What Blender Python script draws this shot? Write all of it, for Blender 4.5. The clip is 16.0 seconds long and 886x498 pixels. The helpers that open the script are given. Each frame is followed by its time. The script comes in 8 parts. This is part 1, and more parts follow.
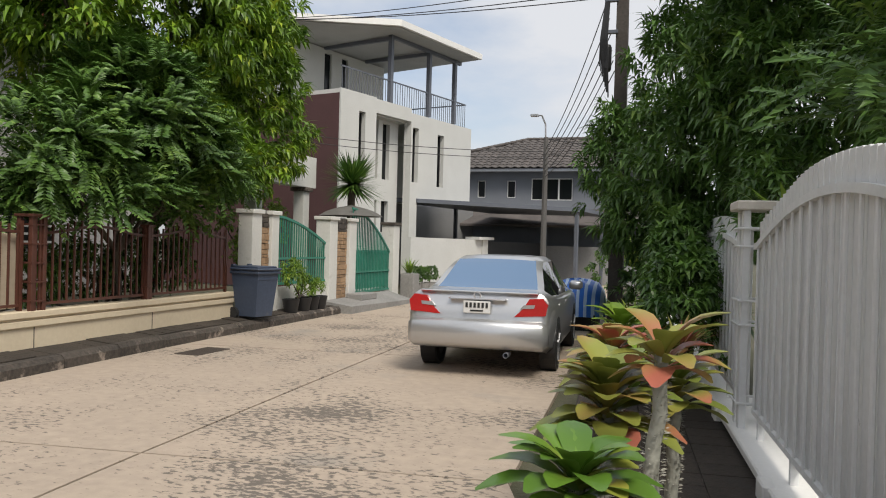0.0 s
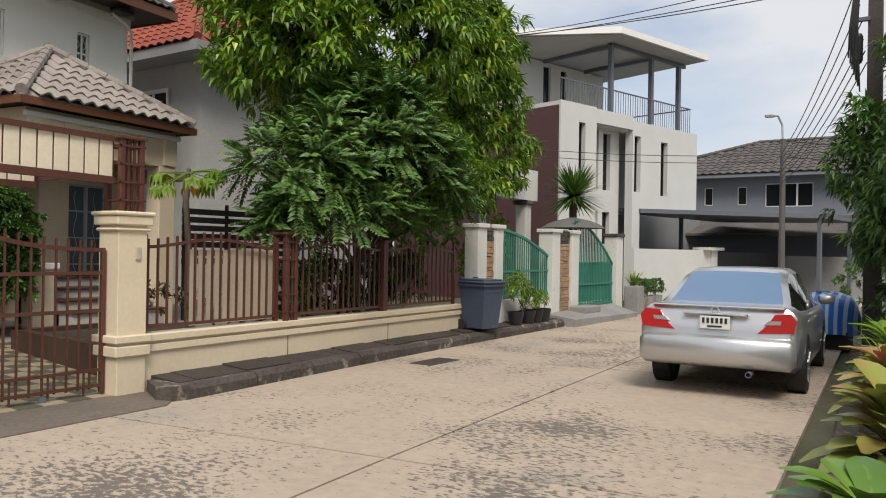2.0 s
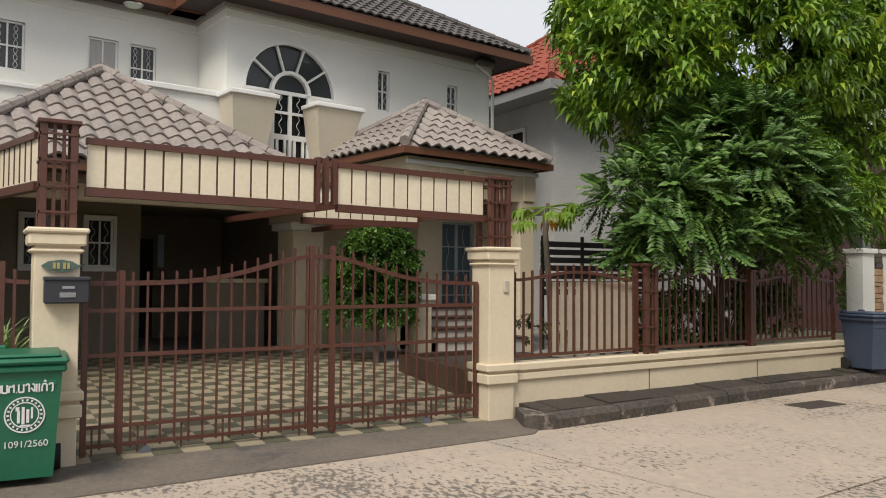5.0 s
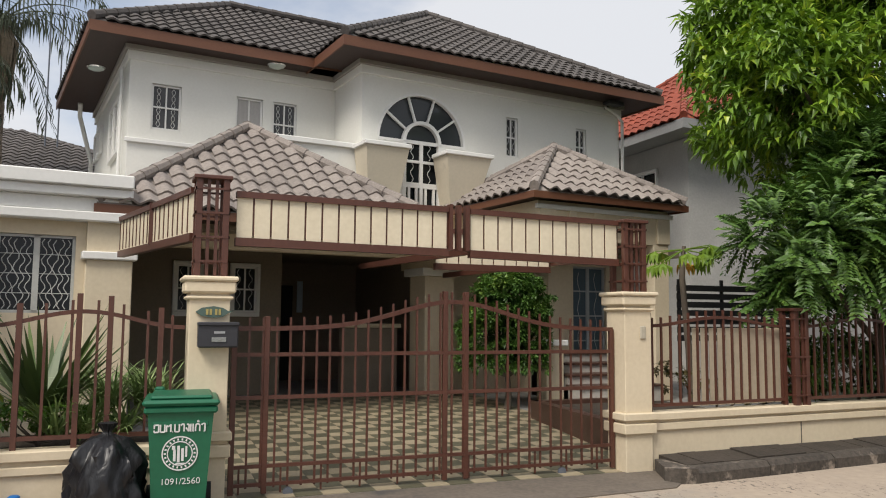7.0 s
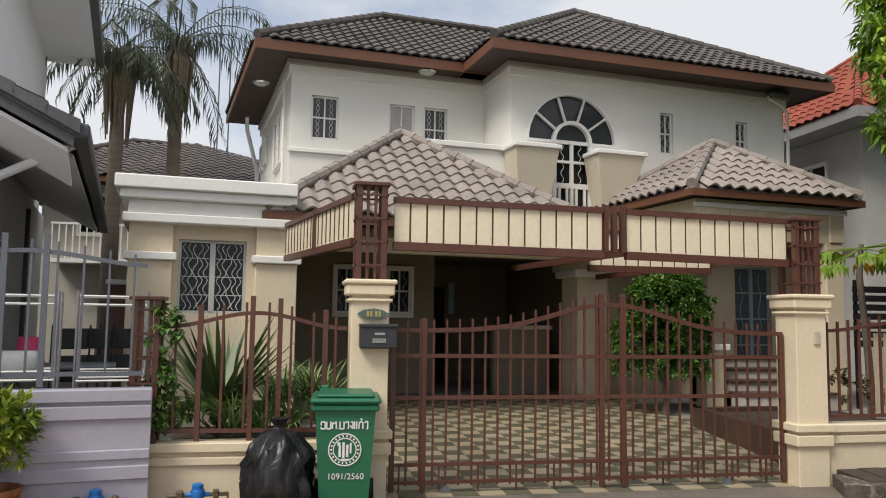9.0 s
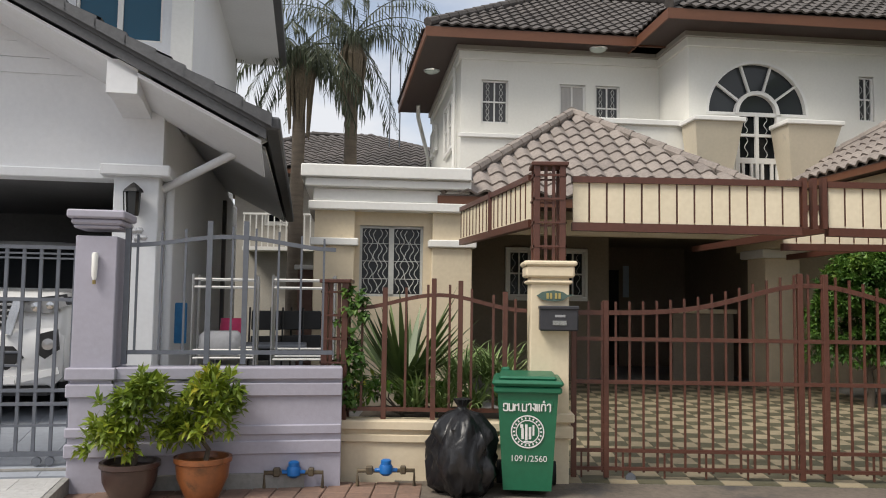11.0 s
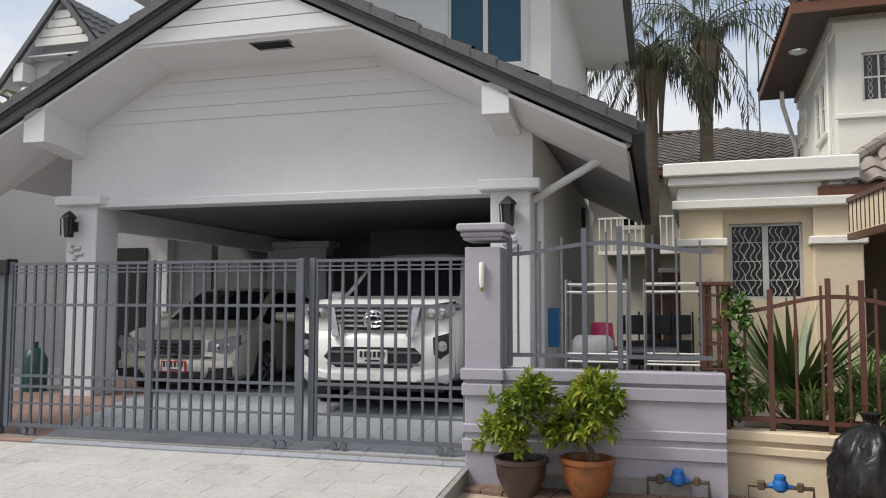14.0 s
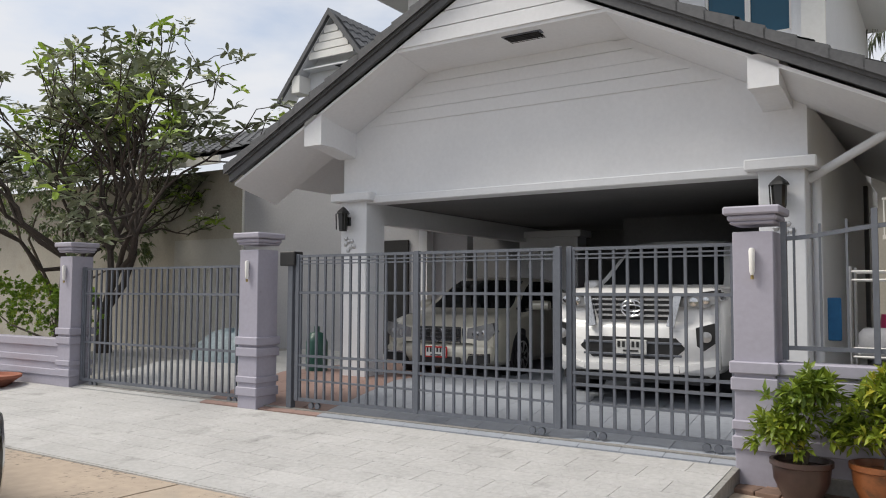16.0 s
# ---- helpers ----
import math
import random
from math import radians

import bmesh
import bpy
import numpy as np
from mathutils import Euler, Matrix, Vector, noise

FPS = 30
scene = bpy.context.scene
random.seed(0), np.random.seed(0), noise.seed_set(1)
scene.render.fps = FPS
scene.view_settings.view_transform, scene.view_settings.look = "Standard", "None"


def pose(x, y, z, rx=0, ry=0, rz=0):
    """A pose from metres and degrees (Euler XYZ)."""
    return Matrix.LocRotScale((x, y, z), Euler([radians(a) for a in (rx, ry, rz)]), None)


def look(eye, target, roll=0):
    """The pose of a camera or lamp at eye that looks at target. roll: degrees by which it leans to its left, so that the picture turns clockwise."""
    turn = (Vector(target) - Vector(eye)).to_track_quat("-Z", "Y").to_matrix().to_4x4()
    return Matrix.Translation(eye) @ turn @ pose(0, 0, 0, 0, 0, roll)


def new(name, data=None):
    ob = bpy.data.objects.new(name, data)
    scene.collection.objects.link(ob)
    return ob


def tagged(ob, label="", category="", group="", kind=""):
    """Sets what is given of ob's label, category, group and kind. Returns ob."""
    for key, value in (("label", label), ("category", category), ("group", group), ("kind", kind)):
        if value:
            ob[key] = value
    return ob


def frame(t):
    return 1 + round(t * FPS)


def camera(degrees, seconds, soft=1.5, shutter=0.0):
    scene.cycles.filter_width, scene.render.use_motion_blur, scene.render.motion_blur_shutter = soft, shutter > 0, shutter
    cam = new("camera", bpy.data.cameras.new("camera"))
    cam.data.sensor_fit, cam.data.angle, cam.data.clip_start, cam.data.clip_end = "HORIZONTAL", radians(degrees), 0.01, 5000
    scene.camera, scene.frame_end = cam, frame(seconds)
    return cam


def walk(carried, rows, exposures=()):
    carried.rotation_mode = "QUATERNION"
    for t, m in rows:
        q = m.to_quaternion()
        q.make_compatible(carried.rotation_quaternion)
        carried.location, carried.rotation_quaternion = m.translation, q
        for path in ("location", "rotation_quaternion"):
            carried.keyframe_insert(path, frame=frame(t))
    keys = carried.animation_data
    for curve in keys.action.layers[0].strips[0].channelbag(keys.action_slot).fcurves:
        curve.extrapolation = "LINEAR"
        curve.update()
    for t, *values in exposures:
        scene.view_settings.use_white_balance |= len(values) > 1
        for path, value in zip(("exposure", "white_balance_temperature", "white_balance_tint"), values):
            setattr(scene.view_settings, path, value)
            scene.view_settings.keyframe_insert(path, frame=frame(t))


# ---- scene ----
cam = camera(58.81, 16.0, soft=1.05)
# seconds, place, yaw, pitch, lean
PATH = [
    (0.0, 0.259, 0.210, 1.551, 18.22, -0.35, 1.55),
    (0.5, 0.223, 0.200, 1.549, 21.52, -0.15, 1.36),
    (1.0, 0.181, 0.203, 1.552, 25.53, -0.03, 1.41),
    (1.5, 0.155, 0.196, 1.562, 29.62, 0.17, 1.31),
    (2.0, 0.126, 0.192, 1.564, 33.95, 0.17, 0.93),
    (2.5, 0.103, 0.185, 1.564, 39.27, 0.28, 0.85),
    (3.0, 0.060, 0.177, 1.566, 43.97, 0.29, 0.81),
    (3.5, 0.031, 0.165, 1.569, 48.25, 0.35, 0.76),
    (4.0, 0.003, 0.165, 1.575, 52.70, 0.52, 0.61),
    (4.2, -0.001, 0.154, 1.582, 54.08, 0.76, 0.41),
    (6.3, -0.020, 0.124, 1.608, 65.32, 4.24, 0.92),
    (6.5, -0.023, 0.109, 1.607, 66.11, 4.60, 0.79),
    (7.0, -0.024, 0.093, 1.612, 68.27, 5.14, 0.41),
    (7.5, -0.032, 0.082, 1.624, 70.41, 5.70, 0.36),
    (8.0, -0.033, 0.070, 1.623, 73.00, 5.79, 0.43),
    (8.5, -0.042, 0.050, 1.626, 75.38, 5.61, 0.59),
    (9.0, -0.046, 0.033, 1.628, 79.02, 5.09, 0.78),
    (9.2, -0.042, 0.019, 1.624, 80.31, 4.90, 0.87),
    (11.5, -0.138, -0.092, 1.599, 94.07, 3.70, 0.70),
    (12.0, -0.126, -0.123, 1.595, 97.16, 3.66, 0.75),
    (12.5, -0.123, -0.160, 1.593, 100.97, 3.80, 0.96),
    (13.0, -0.112, -0.211, 1.603, 105.85, 3.95, 0.88),
    (13.5, -0.088, -0.246, 1.604, 111.37, 3.95, 0.34),
    (14.0, -0.073, -0.272, 1.602, 116.12, 3.94, 0.11),
    (14.5, -0.068, -0.285, 1.602, 121.27, 3.71, 0.03),
    (15.0, -0.055, -0.322, 1.593, 126.15, 3.62, 0.03),
    (15.5, -0.041, -0.350, 1.582, 130.56, 3.57, -0.07),
    (16.0, -0.042, -0.366, 1.587, 133.95, 3.15, 0.26),
]

walk(cam, [(t, pose(x, y, z, 90 + p, 0, yaw) @ pose(0, 0, 0, 0, 0, lean)) for t, x, y, z, yaw, p, lean in PATH],
     exposures=[(0.0, 0.28), (3.5, 0.32), (8.0, 0.33), (12.5, 0.42), (16.0, 0.36)])

# ---- world and light: bright, lightly clouded midday ----
world = bpy.data.worlds.new("sky")
scene.world = world
world.use_nodes = True
wn, wl = world.node_tree.nodes, world.node_tree.links
SUN_EL, SUN_AZ = radians(52), radians(140)
sky = wn.new("ShaderNodeTexSky")
sky.sky_type, sky.sun_disc, sky.sun_elevation, sky.sun_rotation = "NISHITA", False, SUN_EL, SUN_AZ
sky.air_density, sky.dust_density, sky.ozone_density = 1.0, 2.0, 1.0
tc = wn.new("ShaderNodeTexCoord")
mp = wn.new("ShaderNodeMapping")
mp.inputs["Scale"].default_value = (1.0, 1.0, 2.6)
mp.inputs["Location"].default_value = (3.1, 0.7, 0.2)
nz = wn.new("ShaderNodeTexNoise")
nz.inputs["Scale"].default_value, nz.inputs["Detail"].default_value, nz.inputs["Roughness"].default_value = 2.2, 7.0, 0.55
rp = wn.new("ShaderNodeValToRGB")
rp.color_ramp.elements[0].position, rp.color_ramp.elements[0].color = 0.33, (0.35, 0.35, 0.35, 1)
rp.color_ramp.elements[1].position, rp.color_ramp.elements[1].color = 0.53, (1, 1, 1, 1)
mx = wn.new("ShaderNodeMixRGB")
mx.inputs[2].default_value = (5.3, 5.42, 5.7, 1)
bg = wn["Background"]
bg.inputs["Strength"].default_value = 0.118
wl.new(tc.outputs["Generated"], mp.inputs["Vector"])
wl.new(mp.outputs["Vector"], nz.inputs["Vector"])
wl.new(nz.outputs["Fac"], rp.inputs["Fac"])
wl.new(rp.outputs["Color"], mx.inputs[0])
wl.new(sky.outputs["Color"], mx.inputs[1])
wl.new(mx.outputs["Color"], bg.inputs["Color"])
sun = new("sun", bpy.data.lights.new("sun", "SUN"))
sun.data.energy, sun.data.angle, sun.data.color = 2.5, radians(22), (1.0, 0.94, 0.84)
sun.matrix_world = look((0, 0, 0), (-math.sin(SUN_AZ) * math.cos(SUN_EL), -math.cos(SUN_AZ) * math.cos(SUN_EL), -math.sin(SUN_EL)))

# ---- materials ----


def mat(name, c1, c2=None, rough=0.6, metal=0.0, s1=1.3, s2=22.0, bump=0.15, bs=60.0, coat=0.0, vary=0.0, stain=None, stain_at=0.62, stain_s=2.2, spec=0.5, stretch=(1, 1, 1)):
    """Paint, stone, wood or metal: two scales of tone, fine relief, stains with a shape of their own."""
    m = bpy.data.materials.new(name)
    m.use_nodes = True
    n, l = m.node_tree.nodes, m.node_tree.links
    p = n["Principled BSDF"]
    c2 = c2 or tuple(c * 0.82 for c in c1)
    co = n.new("ShaderNodeTexCoord")
    ma = n.new("ShaderNodeMapping")
    ma.inputs["Scale"].default_value = stretch
    l.new(co.outputs["Object"], ma.inputs["Vector"])
    vec = ma.outputs["Vector"]
    a, b = n.new("ShaderNodeTexNoise"), n.new("ShaderNodeTexNoise")
    for t, s in ((a, s1), (b, s2)):
        t.inputs["Scale"].default_value, t.inputs["Detail"].default_value = s, 5.0
        l.new(vec, t.inputs["Vector"])
    add = n.new("ShaderNodeMath")
    add.operation = "MULTIPLY_ADD"
    add.inputs[1].default_value = 0.5
    l.new(b.outputs["Fac"], add.inputs[0])
    half = n.new("ShaderNodeMath")
    half.operation = "MULTIPLY"
    half.inputs[1].default_value = 0.5
    l.new(a.outputs["Fac"], half.inputs[0])
    l.new(half.outputs[0], add.inputs[2])
    r = n.new("ShaderNodeValToRGB")
    r.color_ramp.elements[0].position, r.color_ramp.elements[0].color = 0.35, (*c2, 1)
    r.color_ramp.elements[1].position, r.color_ramp.elements[1].color = 0.65, (*c1, 1)
    l.new(add.outputs[0], r.inputs["Fac"])
    col = r.outputs["Color"]
    if stain:
        s = n.new("ShaderNodeTexNoise")
        s.inputs["Scale"].default_value, s.inputs["Detail"].default_value, s.inputs["Roughness"].default_value = stain_s, 8.0, 0.65
        l.new(vec, s.inputs["Vector"])
        q = n.new("ShaderNodeValToRGB")
        q.color_ramp.elements[0].position, q.color_ramp.elements[0].color = stain_at, (0, 0, 0, 1)
        q.color_ramp.elements[1].position, q.color_ramp.elements[1].color = stain_at + 0.12, (1, 1, 1, 1)
        l.new(s.outputs["Fac"], q.inputs["Fac"])
        x = n.new("ShaderNodeMixRGB")
        x.inputs[2].default_value = (*stain, 1)
        l.new(q.outputs["Color"], x.inputs[0])
        l.new(col, x.inputs[1])
        col = x.outputs["Color"]
    if vary:
        o = n.new("ShaderNodeObjectInfo")
        g = n.new("ShaderNodeNewGeometry")
        sm = n.new("ShaderNodeMath")
        sm.operation = "ADD"
        l.new(o.outputs["Random"], sm.inputs[0])
        l.new(g.outputs["Random Per Island"], sm.inputs[1])
        mr = n.new("ShaderNodeMapRange")
        mr.inputs["From Max"].default_value = 2.0
        mr.inputs["To Min"].default_value, mr.inputs["To Max"].default_value = 1 - vary, 1 + vary
        l.new(sm.outputs[0], mr.inputs["Value"])
        h = n.new("ShaderNodeHueSaturation")
        l.new(mr.outputs["Result"], h.inputs["Value"])
        l.new(col, h.inputs["Color"])
        col = h.outputs["Color"]
    l.new(col, p.inputs["Base Color"])
    p.inputs["Roughness"].default_value, p.inputs["Metallic"].default_value = rough, metal
    p.inputs["Coat Weight"].default_value = coat
    p.inputs["Specular IOR Level"].default_value = spec
    if bump:
        k = n.new("ShaderNodeTexNoise")
        k.inputs["Scale"].default_value, k.inputs["Detail"].default_value = bs, 4.0
        l.new(vec, k.inputs["Vector"])
        u = n.new("ShaderNodeBump")
        u.inputs["Strength"].default_value, u.inputs["Distance"].default_value = bump, 0.01
        l.new(k.outputs["Fac"], u.inputs["Height"])
        l.new(u.outputs["Normal"], p.inputs["Normal"])
    return m


def glass(name, tint, rough=0.05):
    m = bpy.data.materials.new(name)
    m.use_nodes = True
    p = m.node_tree.nodes["Principled BSDF"]
    p.inputs["Base Color"].default_value = (*tint, 1)
    p.inputs["Roughness"].default_value = rough
    p.inputs["IOR"].default_value = 1.5
    p.inputs["Specular IOR Level"].default_value = 0.28
    return m


def leaf(name, c1, c2, c3=None, rough=0.45, trans=0.25, share=0.74):
    """Leaves: a tone for each leaf, some light through them."""
    m = bpy.data.materials.new(name)
    m.use_nodes = True
    n, l = m.node_tree.nodes, m.node_tree.links
    p = n["Principled BSDF"]
    g = n.new("ShaderNodeNewGeometry")
    # tone by leaf and by clump
    co, nz_ = n.new("ShaderNodeTexCoord"), n.new("ShaderNodeTexNoise")
    nz_.inputs["Scale"].default_value, nz_.inputs["Detail"].default_value = 1.7, 2.0
    l.new(co.outputs["Object"], nz_.inputs["Vector"])
    mr = n.new("ShaderNodeMapRange")
    mr.inputs["From Min"].default_value, mr.inputs["From Max"].default_value = 0.32, 0.68
    l.new(nz_.outputs["Fac"], mr.inputs["Value"])
    mm = n.new("ShaderNodeMath")
    mm.operation = "MULTIPLY_ADD"
    mm.inputs[1].default_value = 0.5
    hf = n.new("ShaderNodeMath")
    hf.operation = "MULTIPLY"
    hf.inputs[1].default_value = 0.5
    l.new(g.outputs["Random Per Island"], mm.inputs[0])
    l.new(mr.outputs["Result"], hf.inputs[0])
    l.new(hf.outputs[0], mm.inputs[2])
    r = n.new("ShaderNodeValToRGB")
    r.color_ramp.elements[0].color, r.color_ramp.elements[1].color = (*c1, 1), (*c2, 1)
    if c3:
        e = r.color_ramp.elements.new(share)
        e.color = (*c2, 1)
        r.color_ramp.elements[-1].position, r.color_ramp.elements[-1].color = min(1.0, share + 0.22), (*c3, 1)
    l.new(mm.outputs[0], r.inputs["Fac"])
    l.new(r.outputs["Color"], p.inputs["Base Color"])
    p.inputs["Roughness"].default_value = rough
    t = n.new("ShaderNodeBsdfTranslucent")
    l.new(r.outputs["Color"], t.inputs["Color"])
    s = n.new("ShaderNodeMixShader")
    s.inputs[0].default_value = trans
    l.new(p.outputs[0], s.inputs[1])
    l.new(t.outputs[0], s.inputs[2])
    l.new(s.outputs[0], n["Material Output"].inputs["Surface"])
    return m


CREAM = mat("cream paint", (0.70, 0.60, 0.44), (0.63, 0.53, 0.38), rough=0.75, stain=(0.45, 0.38, 0.28), stain_at=0.66, bump=0.08)
CREAM_BOARD = mat("cream board", (0.74, 0.66, 0.50), (0.66, 0.58, 0.43), rough=0.6, vary=0.05)
WHITE = mat("white wall paint", (0.80, 0.79, 0.74), (0.75, 0.74, 0.69), rough=0.8, bump=0.06, stain=(0.66, 0.65, 0.60), stain_at=0.68, stain_s=0.9)
TRIM = mat("white trim", (0.82, 0.81, 0.78), (0.76, 0.75, 0.72), rough=0.5, bump=0.03)
LGRAY = mat("pale grey house paint", (0.74, 0.75, 0.775), (0.69, 0.70, 0.725), rough=0.75, bump=0.06, stain=(0.62, 0.62, 0.62), stain_at=0.7, stain_s=0.8)
MAUVE = mat("mauve grey wall paint", (0.375, 0.36, 0.43), (0.335, 0.322, 0.38), rough=0.7, bump=0.08, stain=(0.22, 0.21, 0.23), stain_at=0.68)
GMETAL = mat("grey painted steel", (0.125, 0.138, 0.165), (0.10, 0.11, 0.132), rough=0.45, bump=0.05, stain=(0.10, 0.10, 0.105), stain_at=0.68)
BROWN = mat("brown painted steel", (0.105, 0.040, 0.026), (0.075, 0.028, 0.019), rough=0.42, bump=0.06, stain=(0.13, 0.065, 0.045), stain_at=0.66)
FASCIA = mat("brown fascia wood", (0.16, 0.065, 0.032), (0.12, 0.046, 0.024), rough=0.55, stretch=(1, 1, 6))
SOFFIT = mat("dark brown soffit", (0.045, 0.022, 0.016), (0.03, 0.015, 0.011), rough=0.6, stretch=(8, 1, 1))
TILE = mat("weathered grey roof tile", (0.12, 0.105, 0.098), (0.065, 0.058, 0.055), rough=0.85, vary=0.22, stain=(0.055, 0.05, 0.047), stain_at=0.6, stain_s=3)
TILE_TAUPE = mat("weathered taupe roof tile", (0.31, 0.27, 0.24), (0.20, 0.17, 0.155), rough=0.85, vary=0.22, stain=(0.11, 0.095, 0.085), stain_at=0.62, stain_s=3)
TILE_RED = mat("orange red roof tile", (0.29, 0.062, 0.032), (0.20, 0.043, 0.024), rough=0.8, vary=0.18)
SLATE = mat("dark slate grey roof", (0.105, 0.107, 0.114), (0.07, 0.072, 0.078), rough=0.6, vary=0.12)
# near-black that stands for the shade inside openings
DARK = mat("near-black opening shade", (0.02, 0.02, 0.021), (0.014, 0.014, 0.015), rough=0.9, bump=0)
# the carport's shade is put into this paint's low tone
ROOM = mat("room paint darkened for shade", (0.26, 0.215, 0.16), (0.21, 0.173, 0.13), rough=0.85)
GLASS = glass("window glass", (0.012, 0.014, 0.016), 0.12)
GLASS_GREY = glass("grey window glass", (0.075, 0.075, 0.078), 0.1)
GLASS_BLUE = glass("curtained blue glass", (0.02, 0.09, 0.15), 0.12)
CURTAIN = mat("pale curtain", (0.5, 0.48, 0.46), rough=0.9, stretch=(14, 1, 1))
BLACK = mat("black plastic", (0.015, 0.015, 0.016), (0.01, 0.01, 0.011), rough=0.5)
RUBBER = mat("tyre rubber", (0.018, 0.018, 0.019), rough=0.85, bump=0.3)
CHROME = mat("chrome", (0.75, 0.75, 0.76), (0.65, 0.65, 0.66), rough=0.12, metal=1.0, bump=0)
STEEL = mat("brushed steel", (0.55, 0.55, 0.56), rough=0.35, metal=0.9)
KERB = mat("blackened kerb concrete", (0.10, 0.083, 0.068), (0.035, 0.03, 0.026), rough=0.95, bump=0.8, bs=30, stain=(0.30, 0.25, 0.205), stain_at=0.56, stain_s=4)
PAVE = mat("mossy paving", (0.058, 0.045, 0.035), (0.028, 0.023, 0.018), rough=0.92, vary=0.2, bump=0.5, stain=(0.04, 0.036, 0.03), stain_at=0.6, stain_s=3)
APRON = mat("dark stained concrete apron", (0.17, 0.14, 0.112), (0.10, 0.083, 0.067), rough=0.9, bump=0.3, stain=(0.07, 0.064, 0.06), stain_at=0.55, stain_s=1.5)
STAMP = mat("pale stamped concrete", (0.48, 0.475, 0.47), (0.37, 0.365, 0.36), rough=0.8, vary=0.06, bump=0.6, bs=16, stain=(0.30, 0.295, 0.29), stain_at=0.575)
SOIL = mat("planting soil", (0.06, 0.045, 0.032), (0.035, 0.027, 0.02), rough=1.0, bump=0.8)
BARK = mat("grey brown bark", (0.13, 0.105, 0.08), (0.07, 0.055, 0.042), rough=0.95, bump=0.8, bs=25, stretch=(1, 1, 0.3))
CONC = mat("weathered concrete", (0.30, 0.29, 0.275), (0.20, 0.195, 0.185), rough=0.9, bump=0.3)


def road_material():
    """Beige concrete with its surface worn away in dark flecks and patches."""
    m = mat("worn beige road concrete", (0.46, 0.375, 0.295), (0.36, 0.295, 0.235), rough=0.9, s1=0.5, s2=9, bump=0.35, bs=45, stain=(0.33, 0.29, 0.245), stain_at=0.56, stain_s=0.7)
    n, l = m.node_tree.nodes, m.node_tree.links
    p = n["Principled BSDF"]
    col = p.inputs["Base Color"].links[0].from_socket
    co = n.new("ShaderNodeTexCoord")
    ma = n.new("ShaderNodeMapping")
    ma.inputs["Scale"].default_value = (0.8, 1.3, 1)
    ma.inputs["Rotation"].default_value = (0, 0, 0.5)
    l.new(co.outputs["Object"], ma.inputs["Vector"])
    fleck, zone = n.new("ShaderNodeTexNoise"), n.new("ShaderNodeTexNoise")
    fleck.inputs["Scale"].default_value, fleck.inputs["Detail"].default_value, fleck.inputs["Roughness"].default_value = 16.0, 4.0, 0.62
    zone.inputs["Scale"].default_value, zone.inputs["Detail"].default_value = 0.55, 3.0
    l.new(ma.outputs["Vector"], fleck.inputs["Vector"])
    l.new(co.outputs["Object"], zone.inputs["Vector"])
    k = n.new("ShaderNodeMath")
    k.operation = "MULTIPLY_ADD"
    k.inputs[1].default_value = 0.9
    l.new(zone.outputs["Fac"], k.inputs[0])
    l.new(fleck.outputs["Fac"], k.inputs[2])
    hk = n.new("ShaderNodeMath")
    hk.operation = "MULTIPLY"
    hk.inputs[1].default_value = 0.5
    l.new(k.outputs[0], hk.inputs[0])
    r = n.new("ShaderNodeValToRGB")
    r.color_ramp.elements[0].position, r.color_ramp.elements[0].color = 0.506, (0, 0, 0, 1)
    r.color_ramp.elements[1].position, r.color_ramp.elements[1].color = 0.545, (0.85, 0.85, 0.85, 1)
    l.new(hk.outputs[0], r.inputs["Fac"])
    x = n.new("ShaderNodeMixRGB")
    x.inputs[2].default_value = (0.10, 0.088, 0.076, 1)
    l.new(r.outputs["Color"], x.inputs[0])
    l.new(col, x.inputs[1])
    l.new(x.outputs["Color"], p.inputs["Base Color"])
    return m


ROAD = road_material()


def stamp(m):
    """Presses a small cobble pattern into a pale concrete."""
    n, l = m.node_tree.nodes, m.node_tree.links
    co, b, u = n.new("ShaderNodeTexCoord"), n.new("ShaderNodeTexVoronoi"), n.new("ShaderNodeBump")
    b.feature, b.inputs["Scale"].default_value = "DISTANCE_TO_EDGE", 11.0
    r = n.new("ShaderNodeValToRGB")
    r.color_ramp.elements[1].position = 0.06
    u.inputs["Strength"].default_value, u.inputs["Distance"].default_value = 0.3, 0.01
    l.new(co.outputs["Object"], b.inputs["Vector"])
    l.new(b.outputs["Distance"], r.inputs["Fac"])
    l.new(r.outputs["Color"], u.inputs["Height"])
    p = n["Principled BSDF"]
    l.new(p.inputs["Normal"].links[0].from_socket, u.inputs["Normal"])
    l.new(u.outputs["Normal"], p.inputs["Normal"])


stamp(STAMP)

# ---- shaping ----


